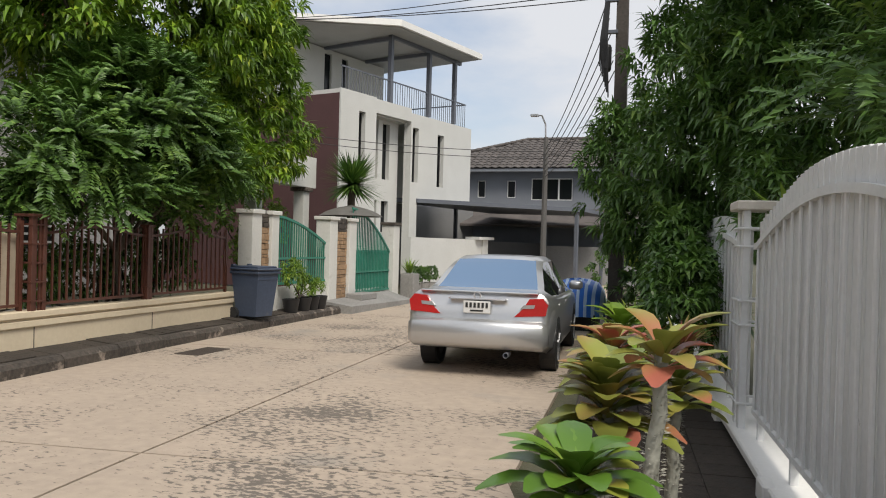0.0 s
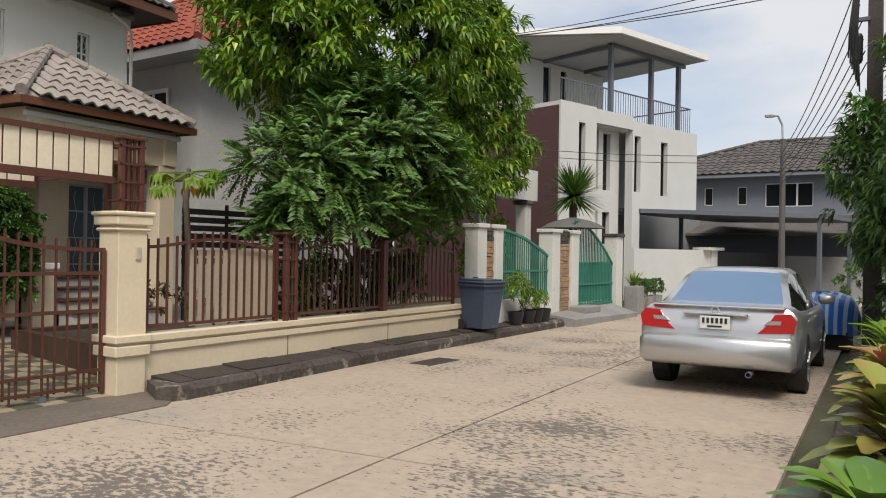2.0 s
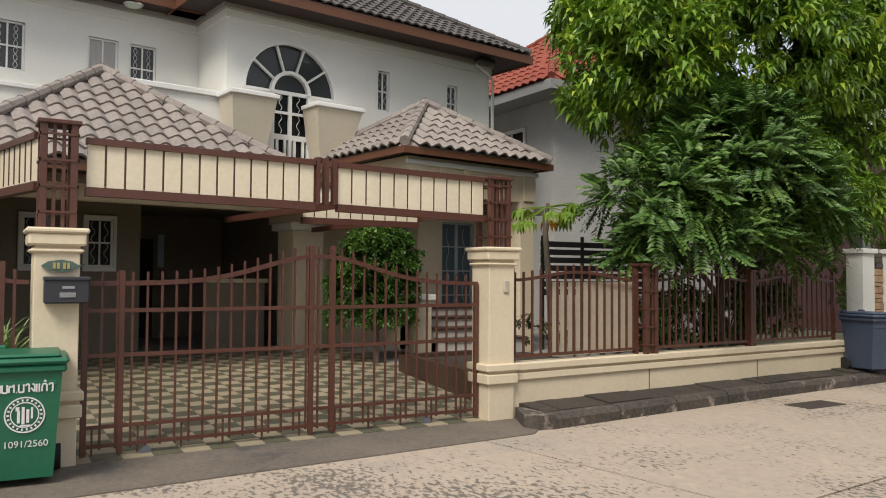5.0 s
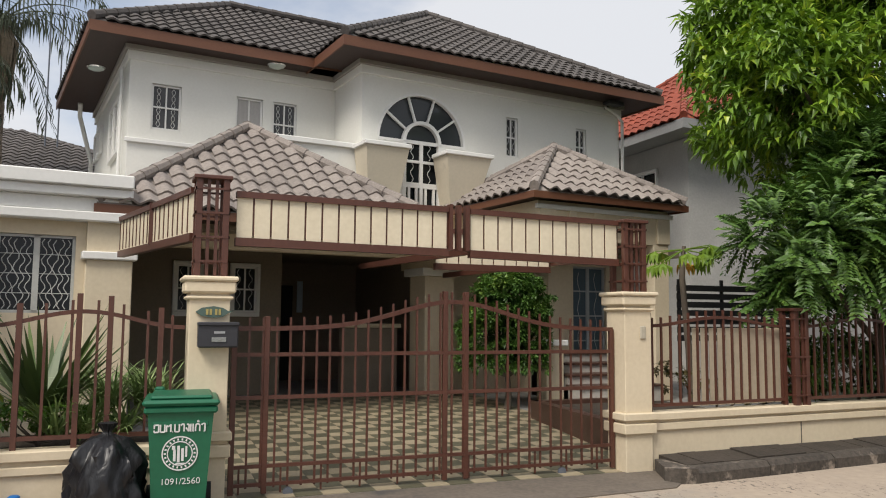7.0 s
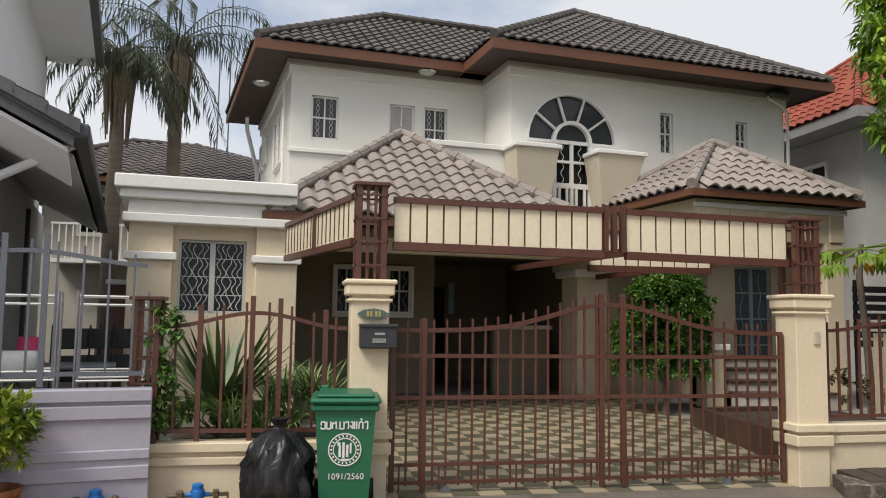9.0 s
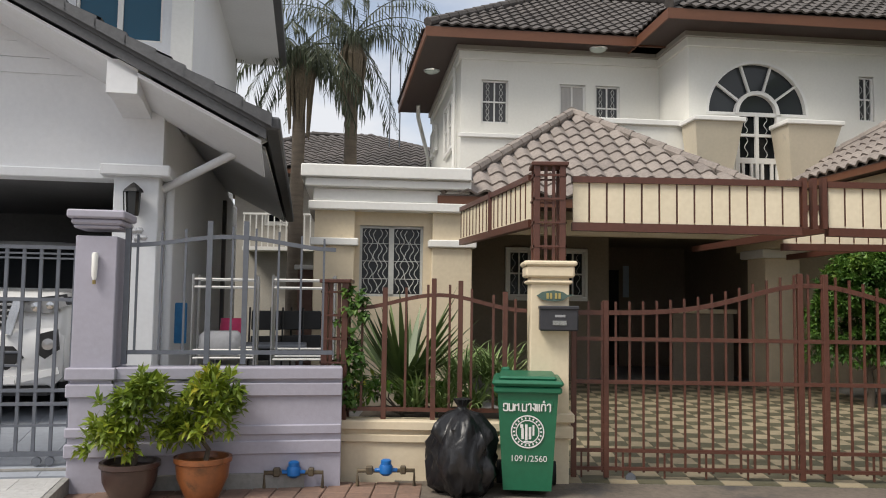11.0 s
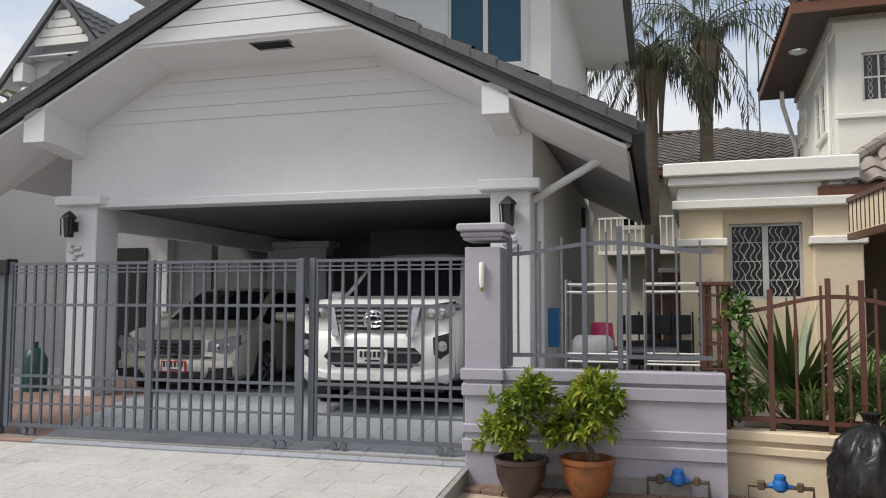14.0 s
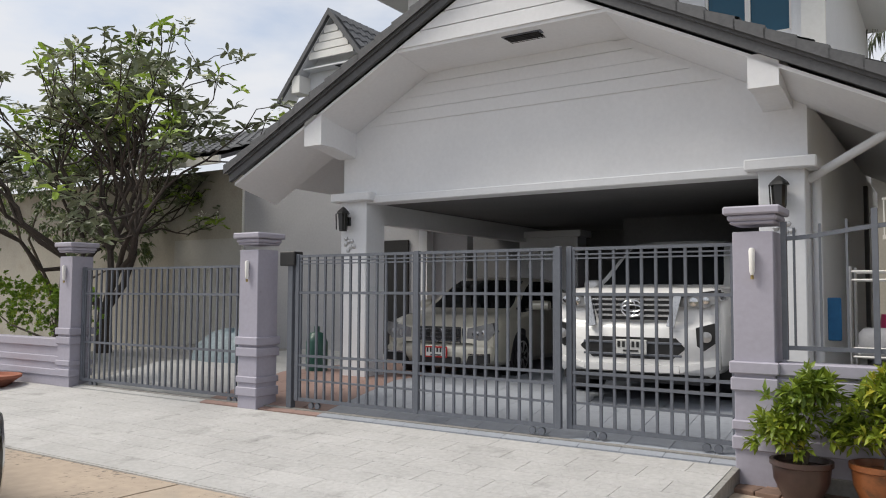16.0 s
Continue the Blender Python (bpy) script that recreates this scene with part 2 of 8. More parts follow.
class Shape:
    """Vertices and faces gathered from boxes, prisms, tubes and turned forms."""

    def __init__(self):
        self.v, self.f = [], []

    def add(self, verts, faces):
        k = len(self.v)
        self.v += [tuple(p) for p in verts]
        self.f += [tuple(i + k for i in f) for f in faces]
        return self

    def box(self, x0, y0, z0, x1, y1, z1, c=0.0):
        if not c:
            v = [(x, y, z) for z in (z0, z1) for y in (y0, y1) for x in (x0, x1)]
            return self.add(v, [(0, 2, 3, 1), (4, 5, 7, 6), (0, 1, 5, 4), (2, 6, 7, 3), (0, 4, 6, 2), (1, 3, 7, 5)])
        c = min(c, abs(x1 - x0) / 2.2, abs(y1 - y0) / 2.2, abs(z1 - z0) / 2.2)
        lo, hi = (x0, y0, z0), (x1, y1, z1)
        v, key = [], {}
        for sx in (0, 1):
            for sy in (0, 1):
                for sz in (0, 1):
                    s = (sx, sy, sz)
                    for a in range(3):
                        key[s, a] = len(v)
                        v.append([(lo[i] if not s[i] else hi[i]) + (0 if i == a else (c if not s[i] else -c)) for i in range(3)])
        f = []
        for a in range(3):
            b, d = (a + 1) % 3, (a + 2) % 3
            for e in (0, 1):
                q = []
                for sb, sd in ((0, 0), (1, 0), (1, 1), (0, 1)):
                    s = [0, 0, 0]
                    s[a], s[b], s[d] = e, sb, sd
                    q.append(key[tuple(s), a])
                f.append(q if e else q[::-1])
            for sb in (0, 1):
                for sd in (0, 1):
                    s0, s1 = [0, 0, 0], [0, 0, 0]
                    s1[a] = 1
                    s0[b] = s1[b] = sb
                    s0[d] = s1[d] = sd
                    s0, s1 = tuple(s0), tuple(s1)
                    q = [key[s0, b], key[s1, b], key[s1, d], key[s0, d]]
                    f.append(q if sb != sd else q[::-1])
        for s in [(i, j, k) for i in (0, 1) for j in (0, 1) for k in (0, 1)]:
            q = [key[s, 0], key[s, 1], key[s, 2]]
            f.append(q if sum(s) % 2 else q[::-1])
        return self.add(v, f)

    def prism(self, poly, axis, a, b):
        """A polygon in the two other axes, drawn out along axis (0, 1 or 2) from a to b."""
        def at(p, h):
            q = list(p)
            q.insert(axis, h)
            return q
        n = len(poly)
        v = [at(p, a) for p in poly] + [at(p, b) for p in poly]
        return self.add(v, [tuple(range(n))[::-1], tuple(range(n, 2 * n))] + [(i, (i + 1) % n, n + (i + 1) % n, n + i) for i in range(n)])

    def slab(self, pts, t):
        """A flat polygon of any tilt, thickened downwards by t."""
        n = len(pts)
        v = [tuple(p) for p in pts] + [(p[0], p[1], p[2] - t) for p in pts]
        return self.add(v, [tuple(range(n)), tuple(range(n, 2 * n))[::-1]] + [(i, n + i, n + (i + 1) % n, (i + 1) % n) for i in range(n)])

    def tube(self, pts, r, n=8):
        pts = [Vector(p) for p in pts]
        rs = r if isinstance(r, (list, tuple)) else [r] * len(pts)
        rings, up = [], None
        for i, p in enumerate(pts):
            d = (pts[min(i + 1, len(pts) - 1)] - pts[max(i - 1, 0)]).normalized()
            if up is None:
                up = Vector((0, 0, 1)) if abs(d.z) < 0.9 else Vector((1, 0, 0))
            x = d.cross(up).normalized()
            up = x.cross(d).normalized()
            rings += [p + (x * math.cos(2 * math.pi * k / n) + up * math.sin(2 * math.pi * k / n)) * rs[i] for k in range(n)]
        f = [(i * n + k, i * n + (k + 1) % n, (i + 1) * n + (k + 1) % n, (i + 1) * n + k) for i in range(len(pts) - 1) for k in range(n)]
        f += [tuple(range(n))[::-1], tuple((len(pts) - 1) * n + k for k in range(n))]
        return self.add(rings, f)

    def bar(self, a, b, w, d):
        """A straight bar of width w and depth d between two points."""
        a, b = Vector(a), Vector(b)
        t = (b - a).normalized()
        s = t.cross(Vector((0, 1, 0)))
        s = s.normalized() if s.length > 0.05 else Vector((1, 0, 0))
        u = s.cross(t).normalized()
        v = [p + s * (i * w / 2) + u * (j * d / 2) for p in (a, b) for i, j in ((-1, -1), (1, -1), (1, 1), (-1, 1))]
        return self.add(v, [(3, 2, 1, 0), (4, 5, 6, 7), (0, 1, 5, 4), (1, 2, 6, 5), (2, 3, 7, 6), (3, 0, 4, 7)])

    def lathe(self, prof, n=20, at=(0, 0, 0), axis=2, closed=False):
        v = []
        for r, h in prof:
            for k in range(n):
                c, s = r * math.cos(2 * math.pi * k / n), r * math.sin(2 * math.pi * k / n)
                q = (c, s, h) if axis == 2 else ((h, c, s) if axis == 0 else (c, h, s))
                v.append((q[0] + at[0], q[1] + at[1], q[2] + at[2]))
        f = [(i * n + k, i * n + (k + 1) % n, (i + 1) * n + (k + 1) % n, (i + 1) * n + k) for i in range(len(prof) - 1) for k in range(n)]
        if closed:
            m = len(prof) - 1
            f += [(m * n + k, m * n + (k + 1) % n, (k + 1) % n, k) for k in range(n)]
            return self.add(v, f)
        if prof[0][0] > 1e-4:
            f.append(tuple(range(n))[::-1])
        if prof[-1][0] > 1e-4:
            f.append(tuple((len(prof) - 1) * n + k for k in range(n)))
        return self.add(v, f)

    def mesh(self, name, smooth=0.0, fix=True):
        me = bpy.data.meshes.new(name)
        me.from_pydata(self.v, [], self.f)
        if fix:
            bm = bmesh.new()
            bm.from_mesh(me)
            if "wall" in name:
                bmesh.ops.remove_doubles(bm, verts=bm.verts, dist=0.0005)
            bmesh.ops.recalc_face_normals(bm, faces=bm.faces)
            bm.to_mesh(me)
            bm.free()
        if smooth:
            me.polygons.foreach_set("use_smooth", [True] * len(me.polygons))
            me.set_sharp_from_angle(angle=radians(smooth))
        me.update()
        return me


def thing(name, label, category, group="", kind="", m=None):
    ob = new(name)
    ob.empty_display_size = 0.2
    if m is not None:
        ob.matrix_world = m
    return tagged(ob, label, category, group, kind)


def part(name, shape, material, parent, label="", smooth=0.0, fix=True, at=None):
    me = shape.mesh(name, smooth, fix) if isinstance(shape, Shape) else shape
    if not me.materials:
        me.materials.append(material)
    ob = new(name, me)
    ob.parent = parent
    if at is not None:
        ob.matrix_basis = at if isinstance(at, Matrix) else Matrix.Translation(at)
    return tagged(ob, label)


def solo(name, shape, material, label, category, kind="", group="", m=None, smooth=0.0, fix=True):
    """A thing or a piece of the setting that is one mesh."""
    me = shape.mesh(name, smooth, fix)
    me.materials.append(material)
    ob = new(name, me)
    if m is not None:
        ob.matrix_world = m
    return tagged(ob, label, category, group, kind)


def front(x, y, right):
    """A frame set on the ground at x, y: its X runs to the right along a frontage, its Y away from the road, its Z up. right: the bearing of X in degrees from +x."""
    return pose(x, y, 0, 0, 0, right)


MA = front(-7.12, 0.0, 90)          # the cream house and its frontage
MG = front(-6.45, -3.20, 101)       # the grey house, turned a little as the road bends
MB = front(-10.28, 22.0, 76.1)      # the white three-storey block


def wall_with_holes(s, x0, x1, z0, z1, y0, y1, holes):
    """A wall from x0 to x1 and z0 to z1, y0 to y1 thick, with oblong openings (hx0, hz0, hx1, hz1)."""
    xs = sorted({x0, x1, *[h[0] for h in holes], *[h[2] for h in holes]})
    for a, b in zip(xs, xs[1:]):
        cuts = sorted((h[1], h[3]) for h in holes if h[0] <= a + 1e-6 and h[2] >= b - 1e-6)
        z = z0
        for lo, hi in cuts:
            if lo > z + 1e-6:
                s.box(a, y0, z, b, y1, lo)
            z = hi
        if z < z1 - 1e-6:
            s.box(a, y0, z, b, y1, z1)
    return s


def window(parent, x0, z0, x1, z1, y, cols=2, rows=2, frame_mat=None, glass_mat=None, fw=0.06, grille=None, sash=1, proud=0.05):
    """A framed window in a frontage: frame, panes, glazing bars and, where there is one, a wavy burglar grille behind the glass."""
    frame_mat, glass_mat = frame_mat or TRIM, glass_mat or GLASS
    w = part("window", Shape().box(x0 - fw, y - proud, z0 - fw * 1.3, x1 + fw, y + 0.02, z0, 0.008).box(x0 - fw, y - proud, z1, x1 + fw, y + 0.02, z1 + fw, 0.008)
             .box(x0 - fw, y - proud, z0, x0, y + 0.02, z1, 0.006).box(x1, y - proud, z0, x1 + fw, y + 0.02, z1, 0.006), frame_mat, parent, "white-framed window")
    step = (x1 - x0) / sash
    for k in range(sash):
        a, b = x0 + k * step, x0 + (k + 1) * step
        s = Shape()
        e = 0.035
        for q in ((a, z0, a + e, z1), (b - e, z0, b, z1), (a, z0, b, z0 + e), (a, z1 - e, b, z1)):
            s.box(q[0], y - 0.02, q[1], q[2], y + 0.015, q[3])
        for c in range(1, cols):
            x = a + (b - a) * c / cols
            s.box(x - 0.014, y - 0.015, z0 + e, x + 0.014, y + 0.012, z1 - e)
        for r in range(1, rows):
            z = z0 + (z1 - z0) * r / rows
            s.box(a + e, y - 0.012, z - 0.014, b - e, y + 0.01, z + 0.014)
        part("sash", s, frame_mat, w)
        part("pane", Shape().box(a + 0.02, y + 0.018, z0 + 0.02, b - 0.02, y + 0.026, z1 - 0.02), glass_mat, w, "dark window glass")
        if grille:
            g = Shape()
            for c in range(cols):
                xc = a + (b - a) * (c + 0.5) / cols
                n = 14
                if sash == 2 and cols == 1 and rows == 1:
                    for dx in (-0.13, -0.065, 0.065, 0.13):
                        g.tube([(xc + dx + 0.03 * math.sin(2 * math.pi * 4 * i / 20 + (dx > 0) * math.pi), y + 0.006, z0 + (z1 - z0) * (0.05 + 0.9 * i / 20)) for i in range(21)], 0.0055, 4)
                    for zz in (0.25, 0.5, 0.75):
                        g.tube([(a + 0.04, y + 0.007, z0 + (z1 - z0) * zz), (b - 0.04, y + 0.007, z0 + (z1 - z0) * zz)], 0.005, 4)
                g.tube([(xc + 0.035 * math.sin(2 * math.pi * 3 * i / n), y + 0.006, z0 + (z1 - z0) * (0.06 + 0.88 * i / n)) for i in range(n + 1)], 0.006, 4)
                if b - a > 0.45:
                    g.tube([(xc - 0.035 * math.sin(2 * math.pi * 3 * i / n), y + 0.006, z0 + (z1 - z0) * (0.06 + 0.88 * i / n)) for i in range(n + 1)], 0.006, 4)
            part("grille", g, grille, w, "wavy burglar bars", smooth=60)
    return w


def tile_mesh(name, w, l, h, n=6):
    s = Shape()
    v = []
    for y, lift in ((l * 1.12, -0.012), (0, 0.022), (0, -0.012)):
        for i in range(n + 1):
            x = w * i / n
            v.append((x, y, h * (0.5 - 0.5 * math.cos(2 * math.pi * i / n)) ** 0.8 + lift))
    k = n + 1
    s.add(v, [(i, i + 1, k + i + 1, k + i) for i in range(n)] + [(k + i, k + i + 1, 2 * k + i + 1, 2 * k + i) for i in range(n)])
    return s


def inside(p, poly):
    c = False
    for (x1, y1), (x2, y2) in zip(poly, poly[1:] + poly[:1]):
        if (y1 > p[1]) != (y2 > p[1]) and p[0] < (x2 - x1) * (p[1] - y1) / (y2 - y1) + x1:
            c = not c
    return c


def tiled(parent, pts, material, w=0.30, l=0.36, h=0.055, single=False, name="roof_tile", flat=False):
    """Tiles laid in courses over one sloping face. pts: its corners, the eave's two first."""
    pts = [Vector(p) for p in pts]
    e = (pts[1] - pts[0]).normalized()
    nrm = (pts[1] - pts[0]).cross(pts[-1] - pts[0]).normalized()
    if nrm.z < 0:
        nrm = -nrm
    up = nrm.cross(e).normalized()
    if up.z < 0:
        up = -up
        e = -e
    o = pts[0]
    flat2 = [((p - o).dot(e), (p - o).dot(up)) for p in pts]
    xs, ys = [q[0] for q in flat2], [q[1] for q in flat2]
    base = Shape()
    n = 1 if flat else 6
    base = tile_mesh(name, w, l, 0.0 if flat else h, n)
    rot = Matrix((e, up, nrm)).transposed().to_4x4()
    me = None
    allv, allf = [], []
    bv, bf = np.array(base.v), base.f
    R = np.array(rot)[:3, :3]
    j = 0
    y = -l * 0.15
    while y < max(ys):
        x = min(xs) - w * (0.5 if (flat and j % 2) else 0)
        while x < max(xs):
            if inside((x + w / 2, max(y + l * 0.5, 0.01)), flat2) and inside((x + w / 2, y + l * 0.98), flat2):
                p = o + e * x + up * y + nrm * 0.03
                if single:
                    if me is None:
                        me = base.mesh(name, 50, False)
                        me.materials.append(material)
                    part(name, me, material, parent, at=Matrix.Translation(p) @ rot)
                else:
                    k = len(allv) * len(bv)
                    allv.append(bv @ R.T + np.array(p))
                    allf += [tuple(i + k for i in f) for f in bf]
            x += w
        y += l
        j += 1
    if allv:
        s = Shape()
        s.v, s.f = np.concatenate(allv).tolist(), allf
        ob = part(name + "s", s, material, parent, smooth=50, fix=False)
        ob["kind"] = "stuff"


def ridge_caps(parent, a, b, material, r=0.09, step=0.3):
    """Half-round cap tiles overlapping along a hip or ridge."""
    a, b = Vector(a), Vector(b)
    n = max(2, int((b - a).length / step))
    for i in range(n):
        p, q = a.lerp(b, i / n), a.lerp(b, min((i + 1.12) / n, 1.0))
        part("ridge_cap", Shape().tube([p, q], [r, r * 0.82], 8), material, parent, smooth=40)

# ---- ground, road, kerbs, pavements ----
GROUND = mat("bare ground and grass verge", (0.10, 0.095, 0.06), (0.06, 0.062, 0.035), rough=1.0, bump=0.6, stain=(0.13, 0.11, 0.08), stain_at=0.55, stain_s=0.4)
solo("ground", Shape().box(-600, -600, -0.5, 600, 900, -0.05), GROUND, "flat ground of grass and bare earth", "ground", "structure")


def mid_x(y):
    return -3.12 - 0.08 * y if y > 0 else -3.12 - 0.17 * y


def left_x(y):
    return -6.95 - 0.03 * (y - 5) if y > 5 else (-7.05 if y > -1.5 else -7.05 - 0.12 * (y + 1.5))


def right_x(y):
    return mid_x(y) + 2.62 if y > 3 else mid_x(y) + 2.62 + 0.4 * (3 - y)


road = thing("road", "worn beige concrete road with dark flecks and open joints", "road", kind="structure")
ys = [-34, -28.5, -23, -17.5, -12, -6.5, -1.0, 4.9, 10.4, 15.9, 21.4, 26.9, 32.4, 38, 44]
for a, b in zip(ys, ys[1:]):
    for lo, hi in ((left_x, mid_x), (mid_x, right_x)):
        g = 0.013
        sk = 0.14
        q = []
        for fx, y, s in ((lo, a, 1), (hi, a, -1), (hi, b, -1), (lo, b, 1)):
            x = fx(y) + s * g
            q.append((x, y + sk * (x + 3.4) + (g if y == a else -g), 0.0))
        part("slab", Shape().slab(q, 0.2), ROAD, road)

# kerb stones and the narrow pavement along the cream wall
kerb = thing("kerb", "blackened concrete kerb along the road edge", "kerb", kind="structure")
pave = thing("pavement", "narrow stained pavement strip of worn paving", "pavement", kind="structure")


def kerb_x(y):
    return -6.52 - 0.075 * (y - 5.4) if y < 10 else -6.865 - 0.04 * (y - 10)


def wall_x(y):
    return -7.14 - 0.045 * (y - 5.3)


y = 5.45
random.seed(4)
while y < 19.2:
    b = min(y + 1.0, 19.25)
    x0, x1 = kerb_x(y), kerb_x(b)
    h = 0.155 + random.uniform(-0.012, 0.012)
    s = Shape()
    s.add([(x0, y + .006, -.1), (x1, b - .006, -.1), (x1, b - .006, h - .05), (x0, y + .006, h - .05), (x0 - .05, y + .006, h), (x1 - .05, b - .006, h), (x0 - .17, y + .006, h), (x1 - .17, b - .006, h), (x0 - .17, y + .006, -.1), (x1 - .17, b - .006, -.1)],
          [(0, 1, 2, 3), (3, 2, 5, 4), (4, 5, 7, 6), (6, 7, 9, 8), (0, 3, 4, 6, 8), (1, 9, 7, 5, 2), (0, 8, 9, 1)])
    part("kerb_stone", s, KERB, kerb)
    n = 4
    for i in range(n):
        ya, yb = y + (b - y) * i / n + .004, y + (b - y) * (i + 1) / n - .004
        z = 0.16 + random.uniform(-0.008, 0.01)
        part("paving_slab", Shape().slab([(kerb_x(ya) - .175, ya, z), (kerb_x(yb) - .175, yb, z), (min(wall_x(yb), kerb_x(yb) - .4) - .1, yb, z + .035), (min(wall_x(ya), kerb_x(ya) - .4) - .1, ya, z + .035)], 0.2), PAVE, pave)
    y = b
# rounded nose of the kerb by the gate
nose = Shape().prism([(-6.52, 5.45), (-6.56, 5.25), (-6.68, 5.16), (-7.12, 5.37), (-7.12, 5.45)], 2, -0.1, 0.15)
part("kerb_nose", nose, KERB, kerb, "broken rounded kerb end")

solo("driveway_apron", Shape().slab([(-6.15, -0.6, 0.012), (-6.42, 5.1, 0.012), (-6.7, 5.42, 0.012), (-7.16, 5.42, 0.03), (-7.16, -0.6, 0.03)], 0.1), APRON, "dark stained concrete apron before the brown gate", "driveway", "structure")
solo("manhole_cover", Shape().box(-6.35, 9.0, -0.02, -5.98, 9.75, 0.008, 0.004), mat("rusty iron cover", (0.06, 0.045, 0.035), rough=0.8, bump=0.6), "dark rusty drain cover set in the road", "drain cover")

# far side: pavement in front of the meters, with brick-brown tiles
strip = thing("pavement", "strip of brown paving tiles before the boundary walls", "pavement", kind="structure")
BRICKTILE = mat("brown paving tile", (0.24, 0.15, 0.11), (0.15, 0.10, 0.08), rough=0.85, vary=0.18, stain=(0.09, 0.075, 0.065), stain_at=0.6)
for i in range(14):
    for j in range(4):
        x, y = -7.05 + 0.2 * j + (-0.0), -3.15 + 0.2 * i
        part("paving_tile", Shape().box(x + .004, y + .004, -0.05, x + .196, y + .196, 0.035 + random.uniform(-.004, .004), 0.006), BRICKTILE, strip)

# pale stamped driveway of the grey house, rising to its carport
drive = thing("driveway", "pale grey stamped concrete driveway sloping up to a gate", "driveway", kind="structure", m=MG)


def drive_z(w):
    return 0.02 + max(0.0, w + 2.45) / 2.45 * 0.14 if w < 0 else 0.16 + min(w, 1.5) / 1.5 * 0.27


cell = 0.31
for j in range(8):
    w0 = -2.48 + cell * j
    for i in range(20):
        x0 = -12.4 + 0.62 * i + (0.31 if j % 2 else 0)
        x1 = min(x0 + 0.62, 0.0)
        if x1 - x0 < 0.05:
            continue
        g = 0.0025
        za, zb = drive_z(w0), drive_z(w0 + cell)
        part("stamped_block", Shape().slab([(x0 + g, w0 + g, za), (x1 - g, w0 + g, za), (x1 - g, w0 + cell - g, zb), (x0 + g, w0 + cell - g, zb)], 0.12), STAMP, drive)
part("bedding", Shape().slab([(-12.5, -2.5, 0.013), (0.03, -2.5, 0.013), (0.03, 0, 0.15), (-12.5, 0, 0.15)], 0.2), STAMP, drive)
part("edging", Shape().slab([(0.0, -2.0, 0.03), (0.05, -2.0, 0.03), (0.05, 0.2, 0.17), (0.0, 0.2, 0.17)], 0.2), CONC, drive, "raised driveway edge")
GFLOOR = mat("blue grey carport tile", (0.32, 0.345, 0.39), (0.27, 0.29, 0.33), rough=0.5, vary=0.08, bump=0.06)
GRED = mat("dusty red carport tile", (0.30, 0.20, 0.17), (0.24, 0.16, 0.14), rough=0.6, vary=0.12)
GPALE = mat("pale grey yard tile", (0.42, 0.42, 0.42), (0.35, 0.35, 0.35), rough=0.7, vary=0.1, bump=0.2)
floor_g = thing("floor", "blue grey tiled carport floor behind a gate", "floor", kind="structure", m=MG)
part("screed", Shape().slab([(-12.5, 0.0, 0.15), (1.9, 0.0, 0.15), (1.9, 1.5, 0.42), (-12.5, 1.5, 0.42)], 0.3).box(-12.5, 1.5, 0.1, 1.9, 11.0, 0.42), CONC, floor_g)
for i in range(24):
    for j in range(11):
        x0, w0 = -9.4 + 0.4 * i, 0.02 + 0.5 * j
        za, zb = drive_z(w0) + 0.006, drive_z(w0 + 0.5) + 0.006
        part("floor_tile", Shape().slab([(x0 + .003, w0 + .003, za), (x0 + .397, w0 + .003, za), (x0 + .397, w0 + .497, zb), (x0 + .003, w0 + .497, zb)], 0.02), GPALE if x0 < -6.7 else (GRED if x0 < -4.7 else GFLOOR), floor_g)

# the cream house's yard: chequered green and cream tiles rising gently from the gate
floor_a = thing("floor", "chequered green and cream tiled drive behind the brown gate", "floor", kind="structure", m=MA)
part("screed", Shape().slab([(-2.0, 0.05, 0.02), (12, 0.05, 0.02), (12, 6.0, 0.24), (-2.0, 6.0, 0.24)], 0.3).box(-2, 6, -0.1, 12, 12, 0.235), CONC, floor_a)
TILE_G = mat("olive green floor tile", (0.13, 0.12, 0.075), (0.09, 0.085, 0.055), rough=0.55, vary=0.15)
TILE_C = mat("sand floor tile", (0.36, 0.30, 0.20), (0.30, 0.25, 0.17), rough=0.55, vary=0.12)
tile = Shape().slab([(.003, .003, 0), (.247, .003, 0), (.247, .247, .009), (.003, .247, .009)], 0.02)
pair = []
for m in (TILE_G, TILE_C):
    pair.append(tile.mesh("floor_tile"))
    pair[-1].materials.append(m)
rest = [Shape(), Shape()]
for j in range(28):
    for i in range(22):
        x0, w0 = 0.55 + 0.25 * i, 0.08 + 0.25 * j
        z = 0.026 + min(w0, 6.0) / 6.0 * 0.22
        if j < 13:
            part("floor_tile", pair[(i + j) % 2], TILE_G, floor_a, at=(x0, w0, z))
        else:
            rest[(i + j) % 2].add([(a + x0, b + w0, c + z) for a, b, c in tile.v], tile.f)
for s, m in zip(rest, (TILE_G, TILE_C)):
    part("far_floor_tiles", s, m, floor_a)["kind"] = "stuff"

# ---- the cream and white house: boundary wall, pillars, fence, gate, pergola ----


